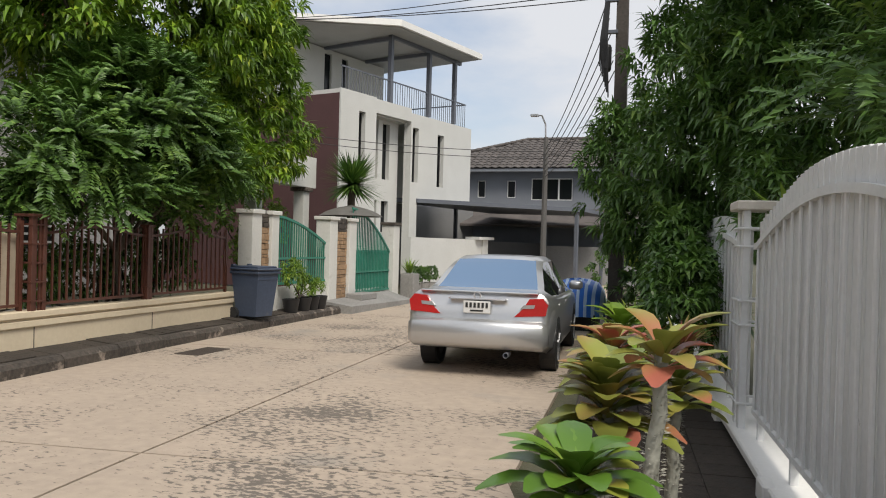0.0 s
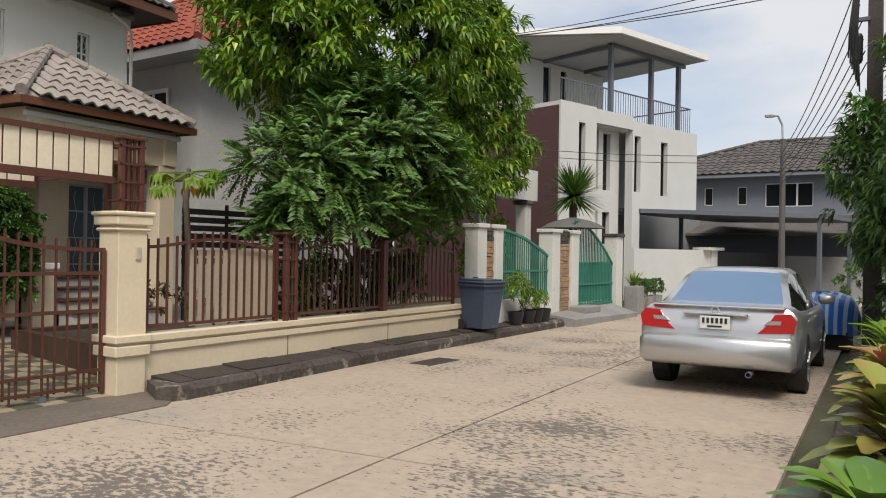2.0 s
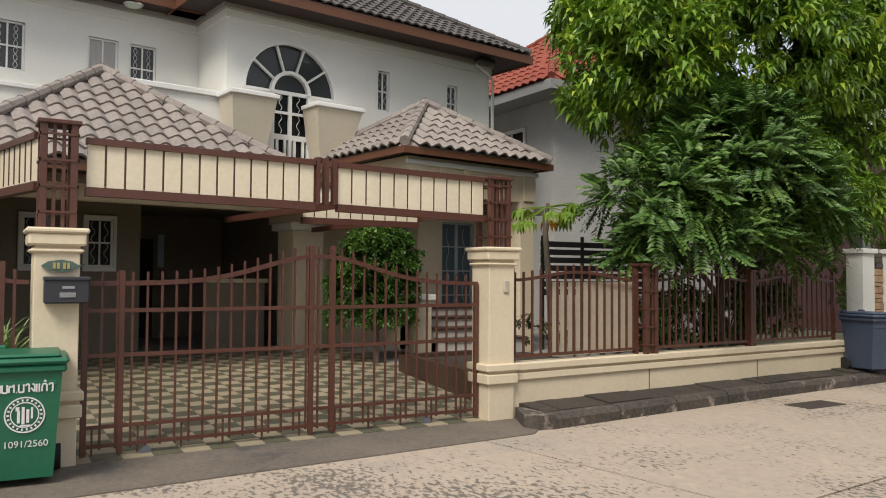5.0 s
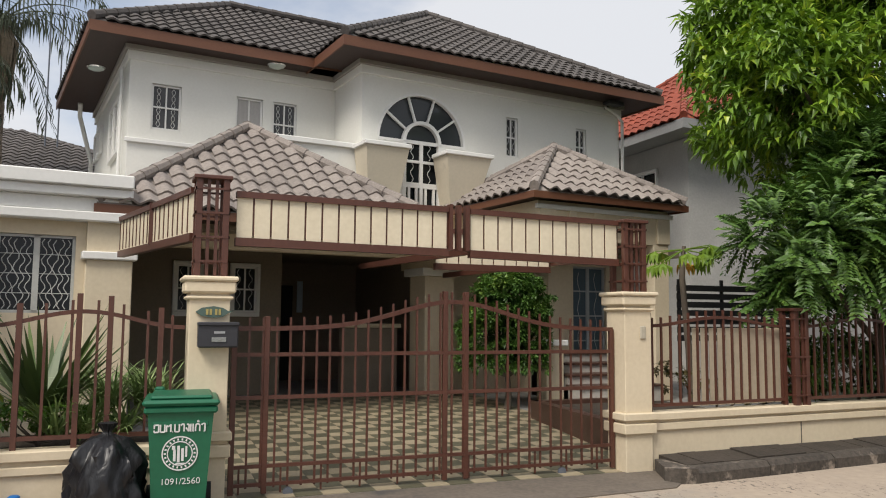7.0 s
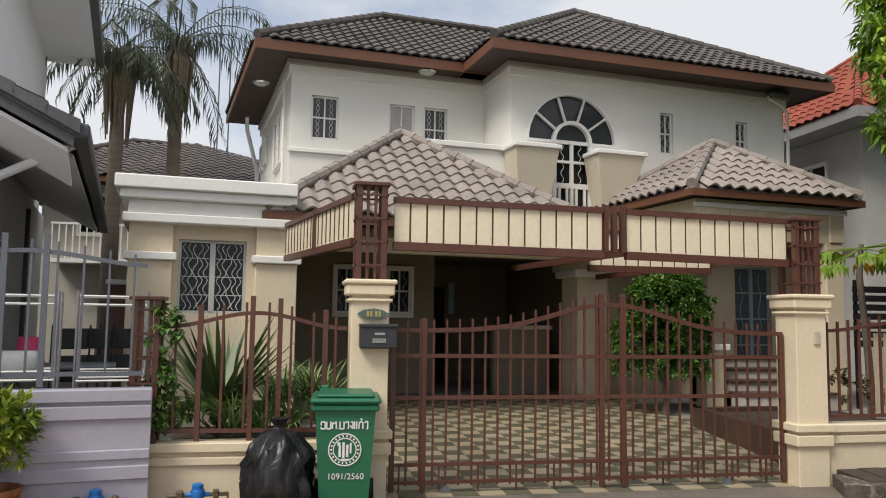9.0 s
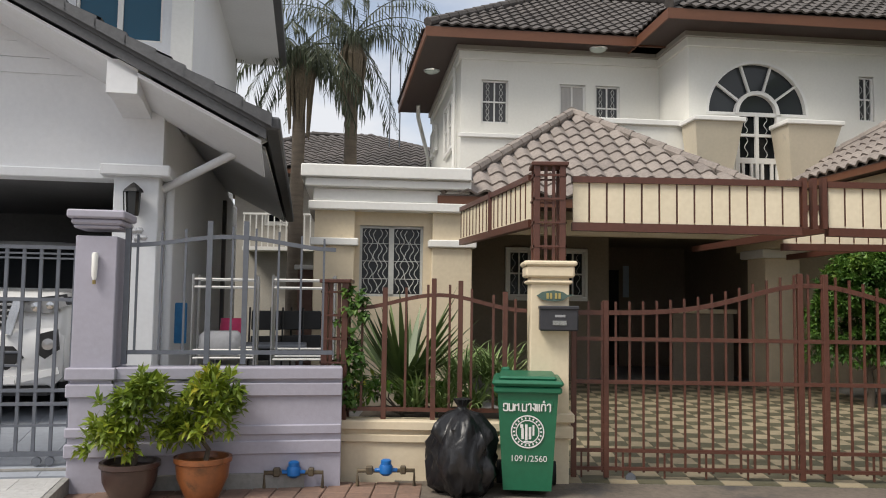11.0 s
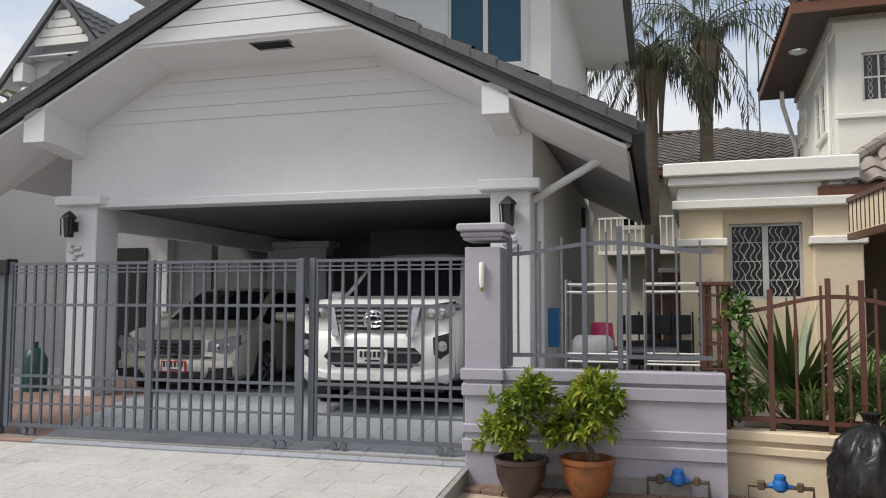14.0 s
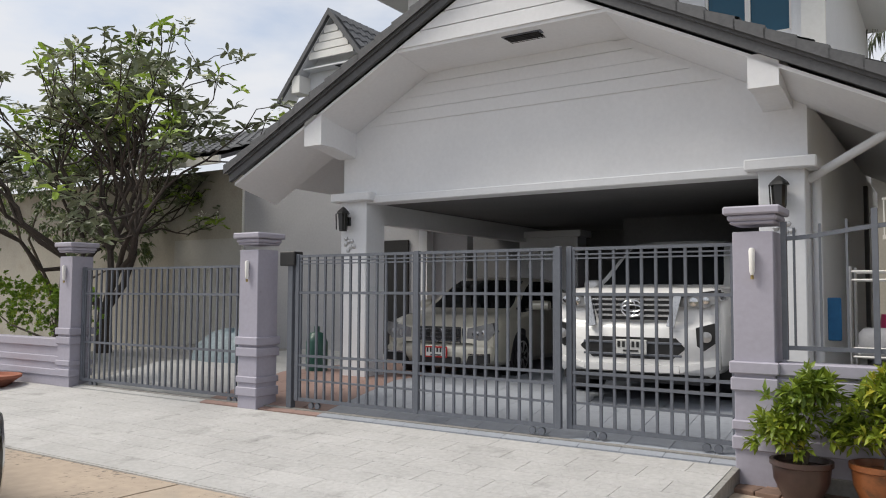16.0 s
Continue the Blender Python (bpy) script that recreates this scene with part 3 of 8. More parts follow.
def stepped_pillar(name, label, x, m, material, half, z0, top, bands, cap, depth=None):
    """A square gate pillar with projecting bands and a stepped cap."""
    d = depth or half
    t = thing(name, label, "gate pillar", group="gate pillars", m=m)
    y = half
    part("shaft", Shape().box(x - half, y - d, z0 - 0.3, x + half, y + d, top - 0.1, 0.006), material, t)
    for lo, hi, o in bands:
        part("band", Shape().box(x - half - o, y - d - o, lo, x + half + o, y + d + o, hi, 0.01), material, t)
    for lo, hi, o in cap:
        part("cap", Shape().box(x - half - o, y - d - o, lo, x + half + o, y + d + o, hi, 0.014), material, t)
    return t


A_BANDS = ((0.42, 0.53, 0.035), (0.56, 0.64, 0.045))
A_CAP = ((1.72, 1.755, 0.03), (1.78, 1.88, 0.045), (1.88, 1.925, 0.065))
stepped_pillar("gate_pillar", "cream stepped gate pillar carrying brown pergola posts", 0.75, MA, CREAM, 0.17, 0, 1.95, A_BANDS, [(a + .05, b + .05, o) for a, b, o in A_CAP])
stepped_pillar("gate_pillar", "cream stepped gate pillar with a bell push", 5.18, MA, CREAM, 0.17, 0, 1.93, A_BANDS, A_CAP)
bell = thing("bell_push", "small beige plastic bell push on the cream pillar", "bell push", m=MA)
part("case", Shape().box(5.20, -0.02, 1.42, 5.27, 0.0, 1.56, 0.008), mat("beige plastic", (0.5, 0.45, 0.36), rough=0.4), bell)


def low_wall(name, label, m, x0, x1, y, top, bands, material, th=0.16):
    w = thing(name, label, "boundary wall", kind="structure", m=m)
    part("wall", Shape().box(x0, y, -0.3, x1, y + th, top - 0.02, 0.004), material, w)
    for lo, hi, o in bands:
        part("band", Shape().box(x0, y - o, lo, x1, y + th + o, hi, 0.008), material, w)
    return w


MR = front(-7.14, 5.33, 92.6)       # the fence to the far side of the gate bends away slightly
wr = low_wall("boundary_wall_1", "cream rendered low wall with two projecting bands", MR, 0.02, 6.75, 0.02, 0.63, ((0.44, 0.52, 0.03), (0.55, 0.63, 0.045)), CREAM)
for x in (2.25, 4.5):
    part("joint", Shape().box(x - 0.006, 0.0155, 0.1, x + 0.006, 0.03, 0.44), APRON, wr)
low_wall("boundary_wall_2", "cream rendered low wall below a plant bed", MA, -1.35, 0.58, 0.02, 0.55, ((0.36, 0.43, 0.03), (0.47, 0.55, 0.045)), CREAM)


def arch(x, x0, x1, lo, hi):
    k = (x - x0) / (x1 - x0)
    return lo + (hi - lo) * (0.5 - 0.5 * math.cos(2 * math.pi * k))


def railing(name, label, m, x0, x1, y, zb, lo, hi, n, material, over=0.09, r=0.011, low_rail=None, posts=()):
    f = thing(name, label, "fence", group="fence panels", m=m)
    k = 16
    top = Shape()
    for i in range(k):
        a, b = x0 + (x1 - x0) * i / k, x0 + (x1 - x0) * (i + 1) / k
        top.bar((a, y, arch(a, x0, x1, lo, hi)), (b + 0.004, y, arch(b, x0, x1, lo, hi)), 0.035, 0.03)
    part("top_rail", top, material, f)
    part("bottom_rail", Shape().box(x0, y - 0.015, zb, x1, y + 0.015, zb + 0.035), material, f)
    for i in range(n):
        x = x0 + (x1 - x0) * (i + 0.5) / n
        part("picket", Shape().box(x - r, y - r, zb, x + r, y + r, arch(x, x0, x1, lo, hi) + over + random.uniform(-.004, .004)), material, f)
    for x in posts:
        part("post", Shape().box(x - 0.022, y - 0.022, zb - 0.08, x + 0.022, y + 0.022, arch(x, x0, x1, lo, hi) + over + 0.05), material, f)
    return f


random.seed(7)
for a, b in ((0.06, 2.12), (2.42, 4.42), (4.5, 6.62)):
    railing("steel_fence", "brown steel railing panel with an arched top on a cream wall", MR, a, b, 0.1, 0.68, 1.56, 1.66, 16, BROWN, posts=(a + 0.02, b - 0.02))
DUSKBOARD = mat("cream fence board", (0.55, 0.47, 0.35), (0.46, 0.39, 0.29), rough=0.7, vary=0.1)
screen = thing("board_screen", "cream painted upright boards behind the brown railing", "screen", m=MR)
for i in range(11):
    part("board", Shape().box(0.75 + 0.125 * i, 0.16, 0.66, 0.85 + 0.125 * i, 0.175, 1.54, 0.003), DUSKBOARD, screen)


def post_cluster(name, label, x, y, z0, z1, m, rings=4, half=0.115, group="pergola posts"):
    """Four slender square tubes tied by rings of flat bar, a square cap on top."""
    t = thing(name, label, "post", group=group, m=m)
    for sx in (-1, 1):
        for sy in (-1, 1):
            part("tube", Shape().box(x + sx * half - 0.028, y + sy * half - 0.028, z0, x + sx * half + 0.028, y + sy * half + 0.028, z1 - 0.03, 0.004), BROWN, t)
    for sx in (-1, 1):
        part("inner_bar", Shape().box(x + sx * 0.035 - 0.014, y - half - 0.01, z0, x + sx * 0.035 + 0.014, y - half + 0.012, z1 - 0.03), BROWN, t)
    for k in range(rings):
        z = z0 + (z1 - z0) * (k + 0.6) / (rings + 0.2)
        s = Shape()
        e = half + 0.035
        s.box(x - e, y - e, z, x + e, y - e + 0.012, z + 0.018).box(x - e, y + e - 0.012, z, x + e, y + e, z + 0.018).box(x - e, y - e, z, x - e + 0.012, y + e, z + 0.018).box(x + e - 0.012, y - e, z, x + e, y + e, z + 0.018)
        part("ring", s, BROWN, t)
    part("cap", Shape().box(x - half - 0.05, y - half - 0.05, z1 - 0.035, x + half + 0.05, y + half + 0.05, z1, 0.006), BROWN, t)
    return t


post_cluster("pergola_post", "cluster of brown steel tubes tied by rings on a pillar", 0.75, 0.17, 1.97, 2.87, MA)
post_cluster("pergola_post", "cluster of brown steel tubes tied by rings on a pillar", 5.18, 0.17, 1.92, 2.71, MA)
post_cluster("fence_post", "brown steel post of four tied tubes", 2.27, 0.1, 0.6, 1.78, MR, rings=5, half=0.09, group="fence posts")
post_cluster("fence_post", "brown steel post of tied tubes wound with a climber", -1.16, 0.12, 0.5, 1.79, MA, rings=6, half=0.09, group="fence posts")
post_cluster("fence_post", "slim brown steel fence post", 4.46, 0.1, 0.6, 1.72, MR, rings=3, half=0.03, group="fence posts")

perg = thing("pergola", "brown steel pergola with a frieze of cream boards", "pergola", m=MA)


def frieze(a, b, ztop_a, ztop_b, step, y=0.16):
    """Beams above and below a run of upright boards between two posts in plan."""
    (xa, ya), (xb, yb) = a, b
    L = math.hypot(xb - xa, yb - ya)
    e = Vector((xb - xa, yb - ya, 0)) / L
    rot = Matrix.Rotation(math.atan2(e.y, e.x), 4, "Z")
    for dz, h in ((0.0, 0.055), (-0.42, 0.075)):
        s = Shape()
        s.slab([(0, -.04, ztop_a + dz), (L, -.04, ztop_b + dz), (L, .04, ztop_b + dz), (0, .04, ztop_a + dz)], h)
        part("beam", s, BROWN, perg, at=Matrix.Translation((xa, ya, 0)) @ rot)
    n = max(1, round(L / step))
    for i in range(n):
        k = (i + 0.5) / n
        z = ztop_a + (ztop_b - ztop_a) * k
        w = L / n * 0.5 - 0.009
        part("board", Shape().box(k * L - w, -0.012, z - 0.425, k * L + w, 0.012, z - 0.05, 0.003), CREAM_BOARD, perg, at=Matrix.Translation((xa, ya, 0)) @ rot)
        part("board_gap", Shape().box(k * L + w + .002, -0.004, z - 0.40, k * L + w + 0.016, 0.02, z - 0.05), BROWN, perg, at=Matrix.Translation((xa, ya, 0)) @ rot)


frieze((0.96, 0.14), (3.02, 0.14), 2.755, 2.735, 0.155)
frieze((3.26, 0.14), (5.02, 0.14), 2.73, 2.70, 0.155)
for x in (3.05, 3.14, 3.23):
    part("mid_bar", Shape().box(x - 0.02, 0.1, 2.30, x + 0.02, 0.18, 2.76), BROWN, perg)
frieze((0.62, 0.34), (-0.02, 3.30), 2.80, 2.84, 0.165)
part("mid_bar", Shape().box(0.26, 1.75, 2.38, 0.33, 1.82, 2.83), BROWN, perg)
frieze((3.45, 1.6), (5.0, 1.6), 2.70, 2.70, 0.155)
part("side_beam", Shape().bar((5.06, 0.3, 2.33), (5.06, 5.3, 2.36), 0.06, 0.08), BROWN, perg)
part("side_beam", Shape().bar((3.40, 0.2, 2.33), (3.40, 4.6, 2.42), 0.06, 0.08), BROWN, perg)

# the sliding gate with its swan-necked top rail
gate = thing("sliding_gate", "brown steel sliding gate with a swan-necked top rail", "gate", m=MA)


def swan(x):
    k = (x - 0.98) / 4.0
    return 1.52 + 0.27 * math.exp(-((k - 0.535) / 0.2) ** 2)


top = Shape()
for i in range(28):
    a, b = 0.98 + 4.0 * i / 28, 0.98 + 4.0 * (i + 1) / 28
    top.bar((a, 0.2, swan(a)), (b + .004, 0.2, swan(b)), 0.042, 0.035)
part("top_rail", top, BROWN, gate)
for z, h in ((1.285, 0.035), (0.90, 0.035), (0.29, 0.03), (0.13, 0.03)):
    part("rail", Shape().box(0.98, 0.182, z - h / 2, 4.98, 0.218, z + h / 2), BROWN, gate)
for x in (0.99, 1.28, 3.03, 3.256, 4.97):
    part("stile", Shape().box(x - 0.024, 0.178, 0.05, x + 0.024, 0.222, swan(x) + (0.11 if 1 < x < 4.9 else 0), 0.003), BROWN, gate)
n = 31
for i in range(n):
    x = 1.06 + 3.84 * (i + 0.5) / n
    part("bar", Shape().box(x - 0.0095, 0.191, 0.10, x + 0.0095, 0.209, swan(x) + 0.10), BROWN, gate)
for i in range(0, n + 1, 3):
    x = 1.06 + 3.84 * i / n
    part("short_bar", Shape().box(x - 0.008, 0.192, 0.05, x + 0.008, 0.208, 0.29), BROWN, gate)
for x in (1.5, 4.35):
    part("roller", Shape().lathe([(0.0, -.012), (0.045, -.012), (0.045, .012), (0, .012)], 14, (x, 0.2, 0.05), 1), GMETAL, gate)
solo("gate_track", Shape().box(0.4, 0.17, 0.0, 5.05, 0.23, 0.032), CONC, "shallow steel gate track in a dark groove", "gate track", "structure", m=MA)
railing("steel_fence", "brown steel railing with an arched top before a yucca bed", MA, -1.02, 0.55, 0.1, 0.62, 1.53, 1.66, 8, BROWN, over=0.1, posts=(-0.72, -0.28, -0.04, 0.36))

# ---- the cream and white house itself, turned a little from its frontage ----
MU = MA @ pose(-0.05, 7.68, 0, 0, 0, 7.6)
house = thing("house", "white two-storey house with cream ground floor and tiled hip roofs", "house", m=MU)
BAY = -1.36                      # the front of the projecting bay
SOF = 6.49                       # the level of the soffits
up = Shape()
wall_with_holes(up, 0.0, 3.9, 3.0, SOF, 0.0, 0.22, [(0.39, 5.0, 0.905, 5.83), (1.91, 4.95, 2.42, 5.81), (2.62, 4.95, 3.10, 5.81)])
part("wall", up, WHITE, house, "white painted upper wall")
part("side_wall", wall_with_holes(Shape(), 0.0, 0.2, 3.0, SOF, 0.22, 5.6, []), WHITE, house)
part("rear_wall", Shape().box(0.2, 5.4, 3.0, 9.98, 5.6, SOF), WHITE, house)
part("return_wall", Shape().box(3.9, BAY + 0.22, 2.9, 4.12, 0.0, SOF), WHITE, house)
part("flank_wall", Shape().box(9.98, BAY + 0.22, 0.2, 10.2, 5.6, SOF), WHITE, house)
# the front bay with its round-headed window cut through
R, CX, SPR = 0.97, 5.18, 5.03
bay = Shape()
n = 24
pts = [(CX + R * math.cos(math.pi * i / n), SPR + R * math.sin(math.pi * i / n)) for i in range(n + 1)]
for (x1, z1), (x2, z2) in zip(pts, pts[1:]):
    bay.prism([(x1, z1), (x2, z2), (x2, SOF), (x1, SOF)], 1, BAY, BAY + 0.22)
wall_with_holes(bay, 3.9, CX - R, 2.9, SOF, BAY, BAY + 0.22, [])
wall_with_holes(bay, CX + R, 10.2, 2.9, SOF, BAY, BAY + 0.22, [(7.145, 4.98, 7.44, 5.81), (8.97, 5.0, 9.26, 5.80)])
bay.box(CX - R, BAY, 2.9, 4.82, BAY + 0.22, SPR).box(5.58, BAY, 2.9, CX + R, BAY + 0.22, SPR).box(4.82, BAY, 2.9, 5.58, BAY + 0.22, 3.62)
part("wall", bay, WHITE, house, "white front bay wall")
CORN2 = mat("grey cornice band", (0.36, 0.33, 0.29), (0.31, 0.285, 0.25), rough=0.75)
for z0, z1, o, m in ((6.21, 6.37, 0.05, WHITE), (6.37, SOF, 0.10, CORN2)):
    part("cornice", Shape().box(-o, -o, z0, 3.9 - o, 0.0, z1, 0.008), m, house, "stepped cornice band")
    part("cornice", Shape().box(-o, 0.0, z0, 0.0, 5.6, z1, 0.008), m, house, "stepped cornice band")
    part("cornice", Shape().box(3.9 - o, BAY - o, z0, 10.2 + o, BAY, z1, 0.008), m, house, "stepped cornice band")
    part("cornice", Shape().box(3.9 - o, BAY, z0, 3.9, -0.0, z1, 0.008), m, house, "stepped cornice band")
part("string_course", Shape().box(-0.05, -0.06, 4.71, 1.7, 0.0, 4.79, 0.01), TRIM, house, "white string course")
part("parapet", Shape().box(1.7, BAY + 0.06, 3.0, 3.9, BAY + 0.2, 4.76), WHITE, house, "white balcony parapet")
part("coping", Shape().box(1.66, BAY + 0.0, 4.76, 3.899, BAY + 0.26, 4.86, 0.012), TRIM, house)
PIERP = mat("cream pier paint", (0.62, 0.55, 0.43), (0.56, 0.50, 0.39), rough=0.8, stain=(0.47, 0.42, 0.34), stain_at=0.64, stain_s=3)
for t0, t1, b0, b1 in ((3.76, 4.62, 3.9, 4.46), (5.43, 6.42, 5.6, 6.12)):
    pier = Shape()
    pier.add([(b0, -1.75, 3.66), (b1, -1.75, 3.66), (b1, BAY, 3.66), (b0, BAY, 3.66), (t0, -1.93, 4.74), (t1, -1.93, 4.74), (t1, BAY, 4.74), (t0, BAY, 4.74)],
             [(0, 3, 2, 1), (4, 5, 6, 7), (0, 1, 5, 4), (1, 2, 6, 5), (2, 3, 7, 6), (3, 0, 4, 7)])
    part("balcony_pier", pier, PIERP, house, "cream tapered balcony pier")
    part("pier_cap", Shape().box(t0 - .04, -1.97, 4.74, t1 + .04, BAY - 0.002, 4.82, 0.012), TRIM, house)
    part("pier_foot", Shape().box(b0 - .03, -1.80, 3.60, b1 + .03, BAY - 0.002, 3.67, 0.01), PIERP, house)
MSIDE = Matrix.Rotation(radians(-90), 4, "Z")
for a, b, z0, z1 in ((-2.30, -1.70, 4.75, 5.72), (-1.60, -1.00, 4.75, 5.72), (-4.5, -4.1, 5.3, 5.8), (-5.3, -4.9, 5.3, 5.8)):
    sw = window(house, a, z0, b, z1, -0.02, cols=1, rows=2 if b - a > 0.5 else 1)
    sw.matrix_local = MSIDE
part("downpipe", Shape().tube([(-0.45, 4.6, 6.45), (-0.42, 4.9, 6.2), (-0.1, 5.5, 5.3), (-0.1, 5.55, 3.0)], 0.05, 8), TRIM, house, "white rain pipe", smooth=50)
part("downpipe", Shape().tube([(-0.07, 0.55, 6.2), (-0.07, 0.5, 5.9), (-0.07, 0.5, 3.2)], 0.03, 8), TRIM, house, "white rain pipe", smooth=50)
part("downpipe", Shape().tube([(9.7, BAY - 0.12, 6.36), (10.05, BAY - 0.14, 6.2), (10.26, BAY - 0.05, 6.1), (10.26, BAY - 0.05, 3.0)], 0.035, 8), TRIM, house, "white rain pipe", smooth=50)
GR = mat("white burglar bars", (0.62, 0.62, 0.6), rough=0.4)
window(house, 0.39, 5.0, 0.905, 5.83, 0.06, grille=GR, glass_mat=GLASS_GREY, fw=0.075)
w = window(house, 1.91, 4.95, 2.42, 5.81, 0.06, rows=1, fw=0.09)
part("curtain", Shape().box(1.93, 0.076, 4.97, 2.40, 0.08, 5.79), CURTAIN, w, "pale drawn curtain")
window(house, 2.62, 4.95, 3.10, 5.81, 0.06, grille=GR, glass_mat=GLASS_GREY, fw=0.09)
window(house, 7.145, 4.98, 7.44, 5.81, BAY + 0.06, grille=GR, glass_mat=GLASS_GREY, fw=0.075)
window(house, 8.97, 5.0, 9.26, 5.80, BAY + 0.06, grille=GR, glass_mat=GLASS_GREY, fw=0.075)
# round-headed window: fan of five panes, inner arch, paired door lights
fan = Shape()
for rr, th in ((R, 0.05), (0.42, 0.065)):
    for i in range(n):
        a, b = math.pi * i / n, math.pi * (i + 1) / n
        q = [(CX + k * math.cos(t), SPR + k * math.sin(t)) for k, t in ((rr - th, a), (rr, a), (rr, b), (rr - th, b))]
        fan.prism(q, 1, BAY - 0.02, BAY + 0.08)
for i in range(1, 5):
    a = math.pi * i / 5
    fan.bar((CX + 0.40 * math.cos(a), BAY + 0.05, SPR + 0.40 * math.sin(a)), (CX + 0.94 * math.cos(a), BAY + 0.05, SPR + 0.94 * math.sin(a)), 0.04, 0.05)
fan.box(CX - R, BAY - 0.01, SPR - 0.03, CX - .36, BAY + 0.08, SPR + 0.02).box(CX + .36, BAY - 0.01, SPR - 0.03, CX + R, BAY + 0.08, SPR + 0.02)
aw = part("arched_window", fan, TRIM, house, "white round-headed fan window")
lights = Shape().box(4.76, BAY - 0.01, 3.62, 4.84, BAY + 0.08, SPR).box(5.54, BAY - 0.01, 3.62, 5.62, BAY + 0.08, SPR).box(CX - 0.03, BAY + 0.01, 3.62, CX + 0.03, BAY + 0.07, SPR)
for z, h in ((5.03, 0.035), (4.65, 0.025), (4.19, 0.05), (3.66, 0.05)):
    lights.box(4.84, BAY + 0.02, z - h, 5.54, BAY + 0.06, z + h)
for x in (4.92, 5.08, 5.28, 5.46):
    lights.box(x - 0.025, BAY + 0.02, 3.66, x + 0.025, BAY + 0.06, 4.15)
part("door_lights", lights, TRIM, aw, "white glazed balcony door")
wavy = Shape()
for xc in (5.0, 5.37):
    for z0, z1 in ((4.26, 4.62), (4.70, 5.0)):
        wavy.tube([(xc + 0.03 * math.sin(2 * math.pi * 1.5 * i / 12), BAY + 0.07, z0 + (z1 - z0) * i / 12) for i in range(13)], 0.008, 4)
part("grille", wavy, GR, aw, "wavy burglar bars", smooth=60)
part("pane", Shape().prism(pts, 1, BAY + 0.10, BAY + 0.12), glass("smoked fan glass", (0.05, 0.055, 0.06), 0.03), aw, "dark smoked glass")
part("pane", Shape().box(4.8, BAY + 0.095, 3.64, 5.58, BAY + 0.105, SPR + 0.05), GLASS, aw, "dark glass with bars")
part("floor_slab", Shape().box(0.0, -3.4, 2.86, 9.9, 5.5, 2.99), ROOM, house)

# hip roofs, soffits and fascias


def hip_roof(parent, x0, x1, y0, y1, z, ridge, rz, tile_mat, faces="flrb", w=0.30, l=0.34, single=(), fascia=0.2, soffit_mat=None, fascia_mat=None, h=0.055, back_x=None):
    (ax, ay), (bx, by) = ridge
    F, Rr = (x0, y0, z), (x1, y0, z)
    xb = x0 if back_x is None else back_x
    BL, BR = (xb, y1, z), (x1, y1, z)
    A, B = (ax, ay, rz), (bx, by, rz)
    deep = abs(by - ay) > abs(bx - ax)
    if deep:
        ft, rt, bt, lt = [F, Rr, A], [Rr, BR, B, A], [BR, BL, B], [BL, F, A, B]
    else:
        ft, rt, bt, lt = [F, Rr, B, A], [Rr, BR, B], [BR, BL, A, B], [BL, F, A]
    shell = Shape()
    for k in (ft, rt, bt, lt):
        shell.slab([p for i, p in enumerate(k) if p not in k[:i]], 0.06)
    part("roof_deck", shell, tile_mat, parent)
    for k, c in ((ft, "f"), (rt, "r"), (lt, "l"), (bt, "b")):
        if c in faces:
            q = [p for i, p in enumerate(k) if p not in k[:i]]
            tiled(parent, q, tile_mat, w, l, h, single=c in single)
    for a, b in ((F, A), (Rr, A if deep else B), (BL, B if deep else A), (BR, B)):
        ridge_caps(parent, (a[0], a[1], a[2] + 0.06), (b[0], b[1], b[2] + 0.07), tile_mat)
    if A != B:
        ridge_caps(parent, (ax, ay, rz + 0.08), (bx, by, rz + 0.08), tile_mat)
    s = Shape()
    e = 0.03
    for q in (Shape().box(x0 - e, y0 - e, z - fascia, x1 + e, y0, z - 0.02), Shape().slab([(x0 - e, y0, z - 0.02), (xb - e, y1, z - 0.02), (xb, y1, z - 0.02), (x0, y0, z - 0.02)], fascia - 0.02), Shape().box(x1, y0, z - fascia, x1 + e, y1, z - 0.02)):
        part("fascia", q, fascia_mat or FASCIA, parent, "timber fascia board")
    s.slab([(x0, y0, z - fascia + 0.05), (x1, y0, z - fascia + 0.05), (x1, y1, z - fascia + 0.05), (xb, y1, z - fascia + 0.05)], 0.02)
    part("soffit", s, soffit_mat or SOFFIT, parent, "dark brown boarded soffit")


hip_roof(house, -0.71, 7.0, -0.55, 5.45, 6.63, ((2.31, 2.45), (5.5, 2.45)), 8.49, TILE, faces="fl", w=0.22, l=0.28, h=0.04, back_x=-0.87)
hip_roof(house, 3.26, 10.87, -2.05, 7.2, 6.63, ((6.70, 1.38), (7.0, 3.4)), 8.80, TILE, faces="flr", w=0.22, l=0.28, h=0.04)
hip_roof(house, -0.82, 4.28, -4.05, 1.0, 3.05, ((1.73, -1.50), (1.73, -1.40)), 4.82, TILE_TAUPE, faces="flr", w=0.25, l=0.30, fascia=0.14, h=0.065)
hip_roof(house, 5.60, 9.0, -4.46, -1.06, 3.72, ((7.30, -2.76), (7.32, -2.7)), 4.86, TILE_TAUPE, faces="flr", w=0.25, l=0.30, fascia=0.13, h=0.065)
